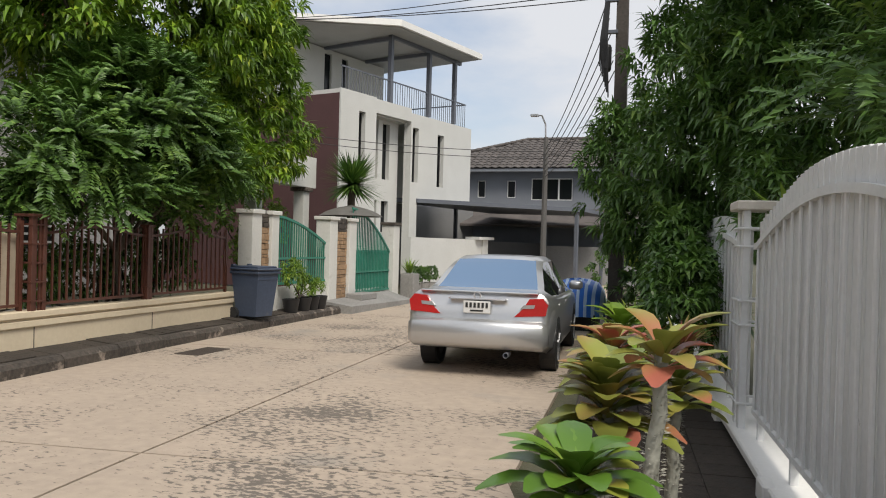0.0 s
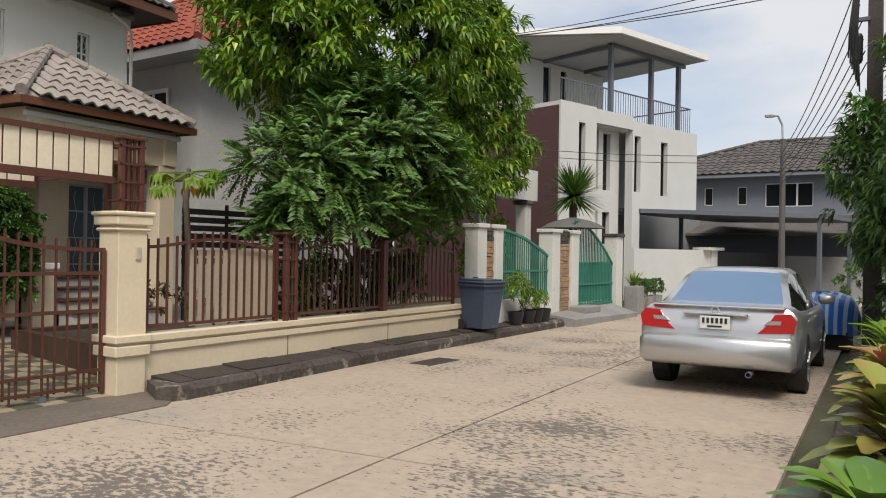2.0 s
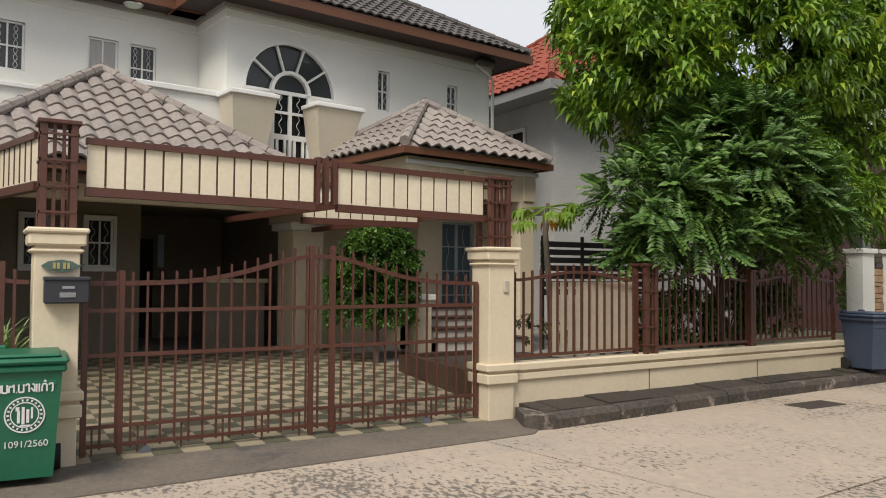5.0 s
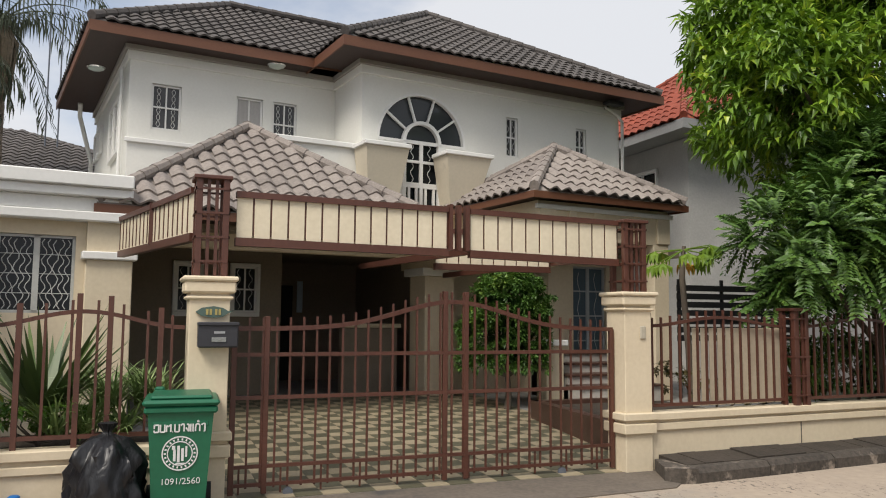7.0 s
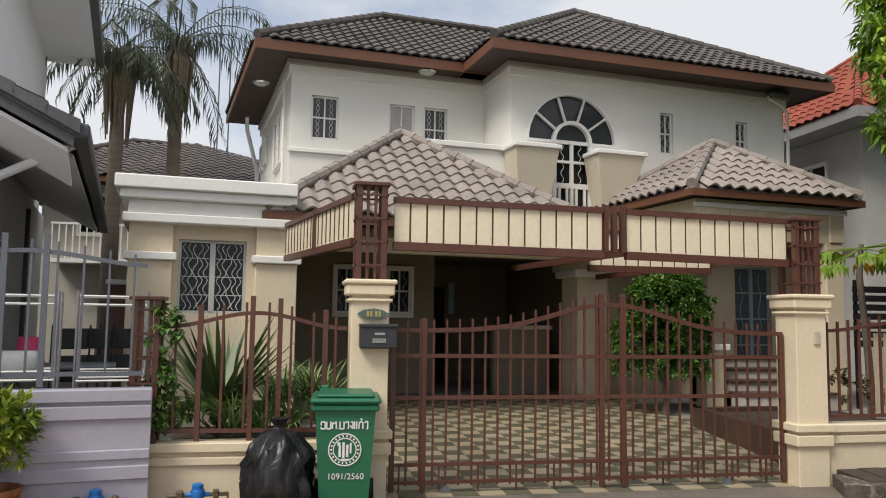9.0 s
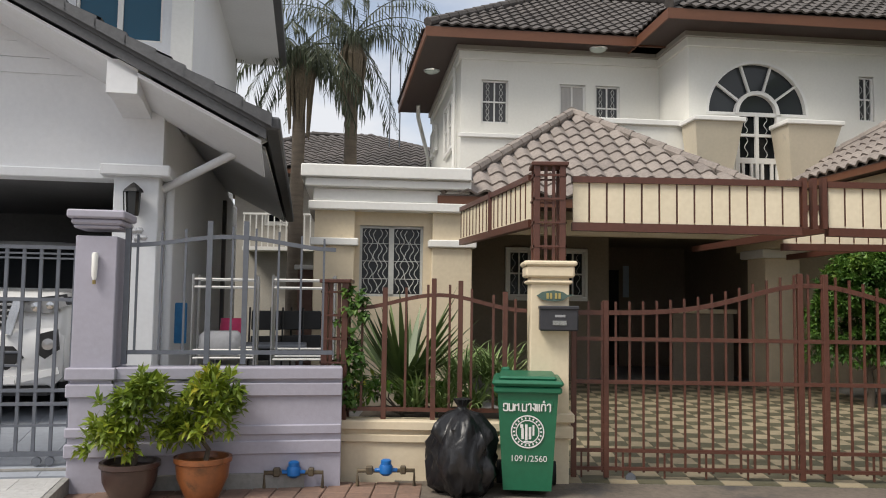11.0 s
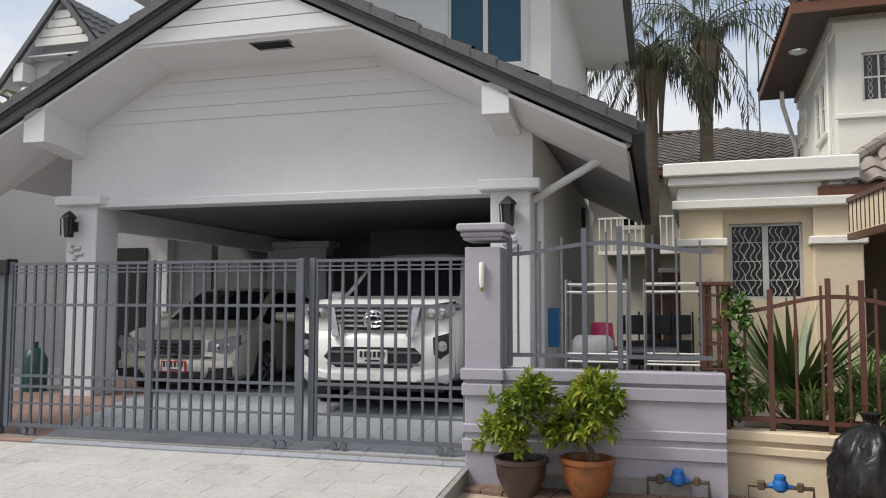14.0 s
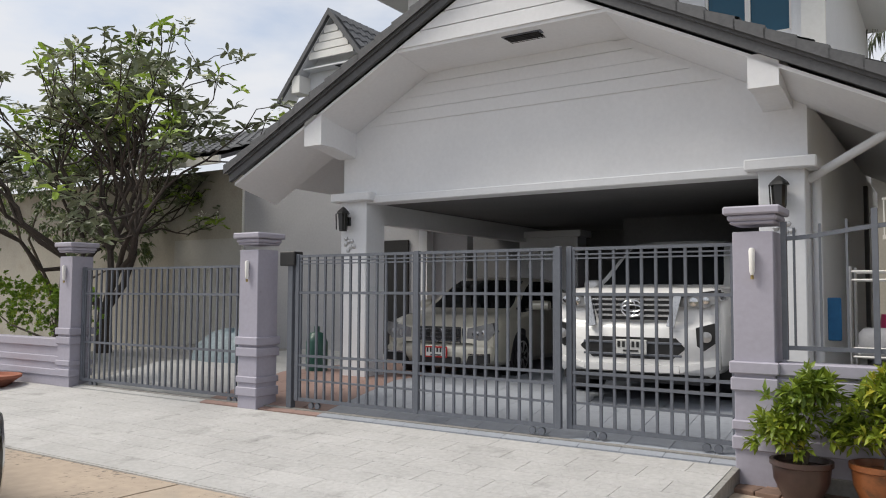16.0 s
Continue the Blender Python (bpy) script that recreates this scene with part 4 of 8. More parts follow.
for x, y in ((2.59, -0.26), (-0.41, 1.65)):
    lamp = thing("soffit_lamp", "round flush soffit lamp with a clear glass bowl", "lamp", group="soffit lamps", m=MU)
    part("ring", Shape().lathe([(0.0, 0.03), (0.17, 0.03), (0.18, 0.0), (0.16, -0.02)], 20, (x, y, 6.45)), CHROME, lamp, smooth=50)
    part("bowl", Shape().lathe([(0.155, 0.0), (0.14, -0.03), (0.07, -0.055), (0.0, -0.058)], 20, (x, y, 6.44)), glass("pale lamp glass", (0.55, 0.62, 0.58), 0.1), lamp, smooth=60)
cctv = thing("wall_floodlight", "small dark floodlight under the eaves", "floodlight", m=MU)
part("arm", Shape().bar((9.75, BAY, 6.33), (9.75, -1.65, 6.38), 0.03, 0.03), BLACK, cctv)
part("head", Shape().box(9.5, -1.85, 6.33, 9.95, -1.62, 6.41, 0.02), BLACK, cctv)

# ground floor: left wing, carport, porch
gl = Shape()
wall_with_holes(gl, -2.46, -0.36, 0.2, 2.9, -3.88, -3.7, [(-1.88, 1.66, -1.02, 2.62)])
part("wall", gl, CREAM, house, "cream ground-floor wing")
for x0, x1 in ((-2.49, -1.95), (-0.91, -0.36)):
    part("column", Shape().box(x0, -4.0, 0.2, x1, -3.85, 2.33, 0.01), CREAM, house)
    part("capital", Shape().box(x0 - 0.05, -4.06, 2.33, x1 + 0.05, -3.83, 2.43, 0.012), TRIM, house)
    part("neck", Shape().box(x0 + 0.005, -3.995, 2.43, x1 - 0.005, -3.85, 2.82), CREAM, house)
for z0, z1, o in ((2.80, 2.92, 0.06), (2.92, 3.10, 0.0), (3.10, 3.22, 0.10), (3.22, 3.39, 0.16)):
    part("cornice", Shape().box(-2.51 - o, -4.04 - o, z0, -0.40, -3.7, z1, 0.015), TRIM, house, "white stepped cornice")
    part("cornice", Shape().box(-2.51 - o, -3.7, z0, -2.36, 4.5, z1), TRIM, house, "white stepped cornice")
part("wing_roof", Shape().box(-2.46, -3.7, 3.0, 0.0, 4.5, 3.3), WHITE, house)
part("side_wall", Shape().box(-2.46, -3.7, 0.2, -2.31, 4.5, 3.0), CREAM, house)
window(house, -1.88, 1.66, -1.02, 2.62, -3.82, sash=2, cols=1, rows=1, grille=GR, frame_mat=mat("grey white aluminium", (0.55, 0.55, 0.52), rough=0.4), fw=0.05)
# carport walls use the ROOM paint, already darkened for shade
part("inner_wall", Shape().box(-0.48, -3.7, 0.2, -0.36, 0.4, 2.86), ROOM, house, "carport wall with shade in its paint")
part("inner_wall", Shape().box(2.63, 2.4, 0.2, 5.6, 2.52, 2.86), ROOM, house, "carport wall with shade in its paint")
part("inner_wall", Shape().box(-0.36, -0.4, 0.2, 2.75, -0.28, 2.86), ROOM, house, "carport wall with shade in its paint")
part("inner_wall", Shape().box(5.44, -1.14, 0.2, 5.6, 2.4, 2.86), ROOM, house, "carport wall with shade in its paint")
part("inner_wall", Shape().box(2.63, -0.28, 0.2, 2.75, 2.4, 2.86), ROOM, house, "carport wall with shade in its paint")
for a, b in ((0.85, 1.25), (1.84, 2.27)):
    window(house, a, 1.72, b, 2.55, -0.42, sash=1, cols=2, rows=2, frame_mat=TRIM, grille=GR)
# daylight in the slit is painted as a pale blue base colour
part("door_light", Shape().box(4.0, 2.36, 1.75, 4.13, 2.39, 2.45), mat("pale blue slit for daylight", (0.55, 0.68, 0.78), rough=0.2), house, "narrow window painted pale as daylight")
# flat sheet in place of an opening, its darkness painted on
part("doorway", Shape().box(3.2, 2.37, 0.25, 3.9, 2.39, 2.35), DARK, house, "near-black sheet for doorway shade")
part("column", Shape().box(4.83, -2.2, 0.1, 5.44, -1.6, 2.40, 0.012), CREAM, house, "square cream carport column")
part("capital", Shape().box(4.74, -2.29, 2.40, 5.53, -1.51, 2.54, 0.015), TRIM, house)
part("beam", Shape().box(-0.36, -3.0, 2.63, 4.75, -2.8, 3.0), CREAM, house, "cream carport front beam")
part("beam", Shape().box(4.75, -3.0, 2.54, 5.3, -1.64, 2.86), CREAM, house, "cream carport corner beam")
part("beam", Shape().box(4.87, -1.64, 2.54, 5.40, -1.14, 2.86), CREAM, house, "cream carport side beam")
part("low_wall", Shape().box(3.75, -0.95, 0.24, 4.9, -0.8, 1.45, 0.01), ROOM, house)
part("worktop", Shape().box(3.70, -1.0, 1.45, 4.95, -0.75, 1.53, 0.01), CREAM, house)
pw = Shape()
wall_with_holes(pw, 5.44, 7.2, 0.2, 3.6, BAY, BAY + 0.2, [])
wall_with_holes(pw, 7.2, 9.3, 0.2, 3.6, -2.7, -2.52, [(7.79, 0.75, 8.61, 2.66)])
pw.box(9.1, -2.52, 0.2, 9.3, BAY, 3.6).box(7.2, -2.52, 0.2, 7.35, BAY, 3.6)
part("porch_wall", pw, CREAM, house, "cream porch wall with a glazed door")
# the ring beam that carries the porch roof, with sunk panels between short piers
part("porch_beam", Shape().box(5.86, -4.2, 2.98, 8.8, -4.0, 3.60), CREAM, house, "cream porch ring beam")
part("porch_beam", Shape().box(5.86, -4.0, 2.98, 6.06, BAY, 3.60), CREAM, house, "cream porch ring beam")
part("porch_beam", Shape().box(8.6, -4.0, 2.98, 8.8, BAY, 3.60), CREAM, house, "cream porch ring beam")
for a, b in ((5.86, 6.2), (6.5, 6.66), (7.05, 7.2), (7.95, 8.1), (8.5, 8.8)):
    part("short_pier", Shape().box(a, -4.25, 3.0, b, -4.2, 3.46, 0.008), CREAM, house)
part("moulding", Shape().box(5.80, -4.27, 3.46, 8.86, -4.2, 3.54, 0.01), TRIM, house, "pale moulding under the eaves")
part("porch_column", Shape().box(8.42, -4.22, 0.2, 8.78, -3.9, 2.98, 0.01), CREAM, house, "square cream porch column")
door = window(house, 7.79, 0.75, 8.61, 2.66, -2.62, sash=2, cols=1, rows=4, grille=GR, frame_mat=mat("pale grey door paint", (0.42, 0.45, 0.46), rough=0.4), glass_mat=glass("blue grey door glass", (0.10, 0.14, 0.17), 0.08))
stairs = thing("porch_steps", "dark brown porch steps with pale risers", "steps", m=MA)
STEPB = mat("dark brown step tile", (0.085, 0.045, 0.032), (0.06, 0.032, 0.024), rough=0.4)
STEPW = mat("pale riser tile", (0.50, 0.47, 0.43), rough=0.6)
for i in range(4):
    z = 0.36 + 0.17 * (i + 1)
    part("riser", Shape().box(7.1, 4.3 + 0.38 * i, 0.1, 8.75, 6.0, z - 0.04), STEPW, stairs)
    part("tread", Shape().box(7.07, 4.26 + 0.38 * i, z - 0.04, 8.78, 4.72 + 0.38 * i, z, 0.008), STEPB, stairs)
bed = thing("planter_bed", "low dark brown tiled planting bed behind the gate pillar", "planter", m=MA)
part("kerb", Shape().slab([(5.47, 1.0, 0.42), (5.62, 1.0, 0.42), (5.90, 3.5, 0.42), (5.75, 3.5, 0.42)], 0.34), STEPB, bed)
part("kerb", Shape().slab([(5.75, 3.35, 0.42), (7.4, 3.35, 0.42), (7.4, 3.5, 0.42), (5.75, 3.5, 0.42)], 0.34), STEPB, bed)
part("soil", Shape().slab([(5.62, 1.0, 0.36), (8.0, 1.0, 0.36), (8.0, 3.35, 0.36), (5.90, 3.35, 0.36)], 0.3), SOIL, bed)
newel = thing("step_pier", "cream pier with a pale cap beside the porch steps", "pier", m=MA)
part("shaft", Shape().box(6.72, 4.75, 0.2, 7.06, 5.1, 1.18, 0.01), CREAM, newel)
part("cap", Shape().box(6.66, 4.69, 1.18, 7.12, 5.16, 1.28, 0.012), TRIM, newel)
louver = thing("louvre_fence", "black horizontal slat fence beside the house", "fence", m=MA)
for i in range(7):
    part("slat", Shape().box(9.55, 4.86, 1.25 + 0.155 * i, 12.6, 4.89, 1.36 + 0.155 * i), BLACK, louver)
for x in (9.6, 10.6, 11.6):
    part("post", Shape().box(x, 4.89, 0.1, x + 0.05, 4.94, 2.4), BLACK, louver)

# ---- the grey house: boundary, gates, carport gable, upper storey ----
G_BANDS = ((0.31, 0.42, 0.022), (0.47, 0.55, 0.022), (0.79, 0.90, 0.026), (0.93, 1.03, 0.034))
G_CAP = ((2.16, 2.19, 0.02), (2.19, 2.24, 0.035), (2.24, 2.31, 0.065))
for x, lab in ((0.18, "mauve grey stepped gate pillar beside potted shrubs"), (-5.71, "mauve grey stepped gate pillar between two gates"), (-9.60, "mauve grey stepped gate pillar at the end of a small gate")):
    stepped_pillar("gate_pillar", lab, x, MG, MAUVE, 0.16, 0.05, 2.2, G_BANDS, G_CAP, depth=0.17)
    li = thing("wall_light", "slim white enamel pillar light", "wall light", group="pillar lights", m=MG)
    part("body", Shape().lathe([(0.012, 0), (0.022, 0.03), (0.026, 0.2), (0.02, 0.22), (0, 0.225)], 10, (x, -0.04, 1.74)), TRIM, li, smooth=50)
    part("tip", Shape().lathe([(0.014, 0), (0.014, 0.03), (0, 0.035)], 8, (x, -0.04, 1.705)), mat("brass", (0.5, 0.38, 0.15), rough=0.3, metal=1.0), li)
low_wall("boundary_wall_3", "mauve grey low wall with projecting bands", MG, 0.34, 2.20, 0.03, 1.02, G_BANDS, MAUVE)
low_wall("boundary_wall_4", "mauve grey low wall beneath a hedge", MG, -14.5, -9.76, 0.03, 0.86, ((0.3, 0.4, 0.022), (0.5, 0.6, 0.022), (0.74, 0.86, 0.034)), MAUVE)
railing("steel_fence", "grey steel railing panel with an arched top on a mauve wall", MG, 0.38, 2.12, 0.12, 1.13, 2.04, 2.13, 9, GMETAL, over=0.09, r=0.009, posts=(0.4, 1.06, 1.36))


def bar_gate(name, label, m, x0, x1, y, zb, zt, step, rails, thick):
    g = thing(name, label, "gate", m=m)
    for z, h in rails:
        part("rail", Shape().box(x0, y - 0.016, z - h, x1, y + 0.016, z), GMETAL, g)
    for x in thick:
        part("stile", Shape().box(x - 0.028, y - 0.024, zb, x + 0.028, y + 0.024, zt + 0.015, 0.003), GMETAL, g)
    k = round((x1 - x0) / step)
    for i in range(k):
        x = x0 + (x1 - x0) * (i + 0.5) / k
        part("bar", Shape().box(x - 0.0125, y - 0.012, zb + 0.02, x + 0.0125, y + 0.012, zt - 0.01), GMETAL, g)
    for x in (x0 + 0.3, x1 - 0.25):
        for dx in (-0.05, 0.05):
            part("roller", Shape().lathe([(0.0, -.014), (0.036, -.014), (0.036, .014), (0, .014)], 14, (x + dx, y, zb - 0.04), 1), GMETAL, g)
    return g


RAILS = ((2.025, 0.03), (1.965, 0.014), (1.925, 0.014), (1.59, 0.03), (0.84, 0.028), (0.73, 0.028), (0.55, 0.02), (0.33, 0.04))
bar_gate("sliding_gate", "dark grey steel sliding gate of close upright bars", MG, -5.06, -1.62, 0.16, 0.29, 2.02, 0.128, RAILS, (-5.04, -3.3, -1.64))
bar_gate("sliding_gate", "dark grey steel sliding gate of close upright bars", MG, -1.57, 0.03, 0.22, 0.29, 2.02, 0.128, RAILS, (-1.55, 0.02))
bar_gate("side_gate", "dark grey steel pedestrian gate of close upright bars", MG, -9.4, -5.9, 0.16, 0.25, 1.92, 0.125, ((1.92, 0.03), (1.56, 0.03), (0.84, 0.03), (0.29, 0.04)), (-9.38, -5.92))
solo("gate_track", Shape().box(-9.4, 0.12, 0.1, 0.0, 0.26, 0.2), CONC, "pale concrete gate track strip", "gate track", "structure", m=MG)
jamb = thing("gate_jamb", "dark steel gate catch post", "gate post", m=MG)
part("post", Shape().box(-5.2, 0.14, 0.2, -5.12, 0.22, 2.05, 0.004), GMETAL, jamb)
part("motor", Shape().box(-5.3, 0.1, 1.9, -5.06, 0.26, 2.07, 0.01), BLACK, jamb, "black gate catch box")

gh = thing("house", "pale grey two-storey house with a wide carport gable", "house", m=MG)
# carport columns with capitals
for x0, x1 in ((-5.61, -5.16), (-0.08, 0.36)):
    part("column", Shape().box(x0, 1.6, 0.35, x1, 2.02, 2.84, 0.01), LGRAY, gh, "white square carport column")
    part("capital", Shape().box(x0 - 0.12, 1.5, 2.83, x1 + 0.12, 2.1, 2.95, 0.015), LGRAY, gh)
SL = 0.512
AP = -2.81                      # the gable's middle
APZ = 5.52
EZ = 3.33


def gz(x):
    return APZ - SL * abs(x - AP)


# front wall over the opening
gw_ = Shape()
pr = [(0.38, 2.86), (0.38, 3.53), (-1.45, 4.52), (-4.17, 4.52), (-5.61, 3.74), (-5.61, 2.86)]
gw_.prism(pr, 1, 1.66, 1.86)
part("gable_wall", gw_, LGRAY, gh, "pale grey gable wall above the carport opening")
part("beam", Shape().box(-5.3, 1.62, 2.8, 0.0, 1.9, 2.9, 0.01).box(-5.4, 1.9, 2.55, -5.25, 8, 2.85), LGRAY, gh)
for i in range(4):
    z = 3.86 + 0.162 * i
    h0, h1 = (APZ - 0.45 - z) / SL, (APZ - 0.45 - z - 0.158) / SL
    part("cladding", Shape().prism([(AP - h0, z), (AP + h0, z), (AP + h1, z + 0.158), (AP - h1, z + 0.158)], 1, 1.642 - 0.004 * (i % 2), 1.66), LGRAY, gh, "grey shiplap board in the gable")
# front gable panel of boards, level soffit with a vent
for i in range(5):
    pan = Shape()
    z0, z1 = 4.60 + 0.18 * i, 4.60 + 0.18 * (i + 1) - 0.012
    h0, h1 = max((APZ - 0.22 - z0) / SL, 0.05), max((APZ - 0.22 - z1) / SL, 0.02)
    pan.prism([(AP - h0, z0), (AP + h0, z0), (AP + h1, z1), (AP - h1, z1)], 1, 0.93, 0.97)
    part("gable_board", pan, LGRAY, gh, "white gable board")
part("soffit", Shape().slab([(AP - 1.36, 0.95, 4.60), (AP + 1.36, 0.95, 4.60), (AP + 1.36, 1.75, 4.50), (AP - 1.36, 1.75, 4.50)], 0.04), LGRAY, gh)
rk = Shape()
for s in (-1, 1):
    e, k = AP + s * 4.22, AP + s * 1.36
    rk.slab([(e, 0.93, gz(e) - 0.22), (k, 0.93, gz(k) - 0.22), (k, 1.75, gz(k) - 0.33), (e, 1.75, gz(e) - 0.42)], 0.04)
    rk.slab([(e, 1.75, gz(e) - 0.13), (AP + s * 2.8, 1.75, gz(AP + s * 2.8) - 0.13), (AP + s * 2.8, 9.5, gz(AP + s * 2.8) - 0.13), (e, 9.5, gz(e) - 0.13)], 0.04)
part("raking_soffit", rk, LGRAY, gh, "pale grey sloping soffit")
vent = thing("soffit_vent", "dark louvred soffit vent", "vent", m=MG)
part("frame", Shape().box(-2.76, 1.05, 4.535, -2.26, 1.35, 4.549, 0.004), GMETAL, vent)
for i in range(6):
    part("slat", Shape().box(-2.73, 1.075 + 0.045 * i, 4.52, -2.29, 1.1 + 0.045 * i, 4.535), DARK, vent)
for x0, x1 in ((-5.70, -5.40), (-0.03, 0.25)):
    zt = gz(x0 if x0 < AP else x1) - 0.1
    br = Shape().box(x0, 0.93, 3.53, x1, 1.2, zt)
    br.prism([(1.2, 3.53), (1.66, 3.45), (1.66, zt), (1.2, zt)], 0, x0, x1)
    part("bracket", br, LGRAY, gh, "white eaves bracket")
# barge boards and the tiled slopes
for s in (-1, 1):
    e = AP + s * 4.27
    for dz, t, y0 in ((0.0, 0.09, 0.84), (-0.09, 0.10, 0.87)):
        q = [(e, gz(e) + dz), (AP, APZ + dz), (AP, APZ + dz - t), (e, gz(e) + dz - t)]
        part("barge_board", Shape().prism(q, 1, y0, 0.93), SLATE, gh, "dark grey barge board")
deck = Shape()
for s in (-1, 1):
    e = AP + s * 4.27
    deck.slab([(e, 0.9, gz(e) + 0.02), (AP, 0.9, APZ + 0.02), (AP, 10, APZ + 0.02), (e, 10, gz(e) + 0.02)], 0.07)
part("roof_deck", deck, SLATE, gh, "dark grey tiled carport roof")
bt = Shape()
for s in (-1, 1):
    n = 16
    for i in range(n):
        a, b = AP + s * 4.32 * (1 - i / n), AP + s * 4.32 * (1 - (i + 1.06) / n)
        za, zb = gz(a) + 0.075, gz(b) + 0.045
        bt.add([(a, 0.80, za), (b, 0.80, zb), (b, 1.05, zb), (a, 1.05, za), (a, 0.80, za - 0.13), (b, 0.80, zb - 0.10), (b, 1.05, zb - 0.03), (a, 1.05, za - 0.06)],
               [(0, 1, 2, 3), (0, 4, 5, 1), (0, 3, 7, 4), (1, 5, 6, 2), (4, 7, 6, 5), (2, 6, 7, 3)])
part("verge_tiles", bt, SLATE, gh, "dark grey verge tiles")["kind"] = "stuff"
tiled(gh, [(AP + 4.27, 10, gz(AP + 4.27) + 0.03), (AP + 4.27, 1.0, gz(AP + 4.27) + 0.03), (AP, 1.0, APZ + 0.03), (AP, 10, APZ + 0.03)], SLATE, 0.33, 0.36, flat=True)
part("gutter", Shape().box(AP + 4.25, 0.85, EZ - 0.1, AP + 4.40, 10, EZ + 0.03, 0.02), SLATE, gh, "dark grey eaves gutter")
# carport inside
# grey lowered so that the deep carport's shade sits in the colour
INNER = mat("carport grey darkened for shade", (0.15, 0.15, 0.155), (0.12, 0.12, 0.125), rough=0.85)
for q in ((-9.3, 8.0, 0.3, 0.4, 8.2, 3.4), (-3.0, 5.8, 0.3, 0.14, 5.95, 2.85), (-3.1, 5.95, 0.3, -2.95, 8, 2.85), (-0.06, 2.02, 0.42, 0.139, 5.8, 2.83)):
    part("inner_wall", Shape().box(*q), INNER, gh, "grey carport wall painted dark for shade")
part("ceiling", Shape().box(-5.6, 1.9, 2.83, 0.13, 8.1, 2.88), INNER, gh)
part("side_wall", Shape().box(0.14, 2.02, 0.2, 0.34, 11, 3.6), LGRAY, gh)
# eaves shade on the side wall is painted in as a darker grey
SHADEG = mat("side wall grey darkened for shade", (0.40, 0.40, 0.415), (0.35, 0.35, 0.365), rough=0.85, stain=(0.31, 0.31, 0.325), stain_at=0.6, stain_s=0.9)
part("left_wall", Shape().box(-11.2, 5.0, 0.2, -5.6, 5.2, 4.1), SHADEG, gh, "grey side wall painted darker for eaves shade")
# thin near-black sheets imitate the shade within the doorways
for x0, x1 in ((-3.9, -3.3), (-2.2, -1.2)):
    part("dark_door", Shape().box(x0, 5.75 if x0 > -3 else 7.95, 0.43, x1, 5.79 if x0 > -3 else 7.99, 2.3), DARK, gh, "doorway shade as a near-black sheet")
part("niche", Shape().box(-7.45, 4.96, 0.4, -6.85, 4.998, 2.55), DARK, gh, "near-black sheet for a side doorway")
part("ledge", Shape().box(-5.4, 6.6, 0.42, -4.2, 7.0, 2.62, 0.01), LGRAY, gh, "pale inner wall block")
part("ledge_cap", Shape().box(-5.5, 6.5, 2.62, -4.1, 7.02, 2.74, 0.01), LGRAY, gh)
part("post", Shape().box(-6.5, 4.8, 0.4, -6.32, 4.998, 2.85), LGRAY, gh)
# wall lanterns and plaster reliefs on the columns
for x in (-5.46, 0.14):
    la = thing("wall_lantern", "black carriage lantern with clear panes", "lantern", group="wall lanterns", m=MG)
    part("bracket", Shape().box(x - 0.03, 1.56, 2.50, x + 0.03, 1.6, 2.62).bar((x, 1.58, 2.66), (x, 1.48, 2.74), 0.02, 0.02), BLACK, la)
    part("roof", Shape().lathe([(0.10, 0.0), (0.085, 0.03), (0.03, 0.08), (0, 0.1)], 6, (x, 1.47, 2.66)), BLACK, la)
    part("cage", Shape().lathe([(0.055, 0.0), (0.06, 0.015), (0.06, 0.02)], 6, (x, 1.47, 2.42)).bar((x - .07, 1.41, 2.44), (x - .08, 1.41, 2.66), .012, .012).bar((x + .07, 1.41, 2.44), (x + .08, 1.41, 2.66), .012, .012), BLACK, la)
    part("pane", Shape().lathe([(0.062, 0.0), (0.075, 0.22)], 6, (x, 1.47, 2.44)), glass("lantern glass", (0.03, 0.03, 0.03), 0.05), la)
    rel = thing("wall_relief", "white plaster leaf relief on a column", "relief", group="column reliefs", m=MG)
    s = Shape()
    for k in range(7):
        a = k * 2.4
        cx, cz = x + 0.09 * math.sin(a) * (0.4 + k / 9), 2.24 + 0.10 * math.cos(a) * (0.4 + k / 9)
        s.lathe([(0.0, -0.02), (0.03, -0.012), (0.036, 0.0)], 6, (cx, 1.598, cz), 1)
    part("leaf", s, STEEL, rel)
# upper storey
uw = Shape()
wall_with_holes(uw, -6.2, 0.24, 3.4, 7.4, 4.0, 4.2, [(-1.20, 5.0, -0.10, 6.2)])
uw.box(0.04, 4.2, 3.4, 0.24, 11, 7.4)
part("upper_wall", uw, LGRAY, gh, "pale grey upper storey")
part("pilaster", Shape().box(0.02, 3.94, 3.8, 0.30, 4.0, 7.4), TRIM, gh)
window(gh, -1.20, 5.0, -0.10, 6.2, 4.06, sash=2, cols=1, rows=1, glass_mat=GLASS_BLUE, fw=0.10)
part("upper_soffit", Shape().slab([(-7.2, 3.0, 7.0), (1.22, 3.0, 6.9), (1.22, 11, 6.9), (-7.2, 11, 7.0)], 0.05), LGRAY, gh)
part("upper_eave", Shape().box(1.18, 2.95, 6.85, 1.32, 11, 7.1), SLATE, gh)
part("upper_roof", Shape().slab([(-7.3, 2.95, 7.12), (1.3, 2.95, 7.12), (-1.0, 6, 8.6), (-5, 6, 8.6)], 0.08).slab([(1.3, 2.95, 7.12), (1.3, 11, 7.12), (-1, 8, 8.6), (-1, 6, 8.6)], 0.08), SLATE, gh)
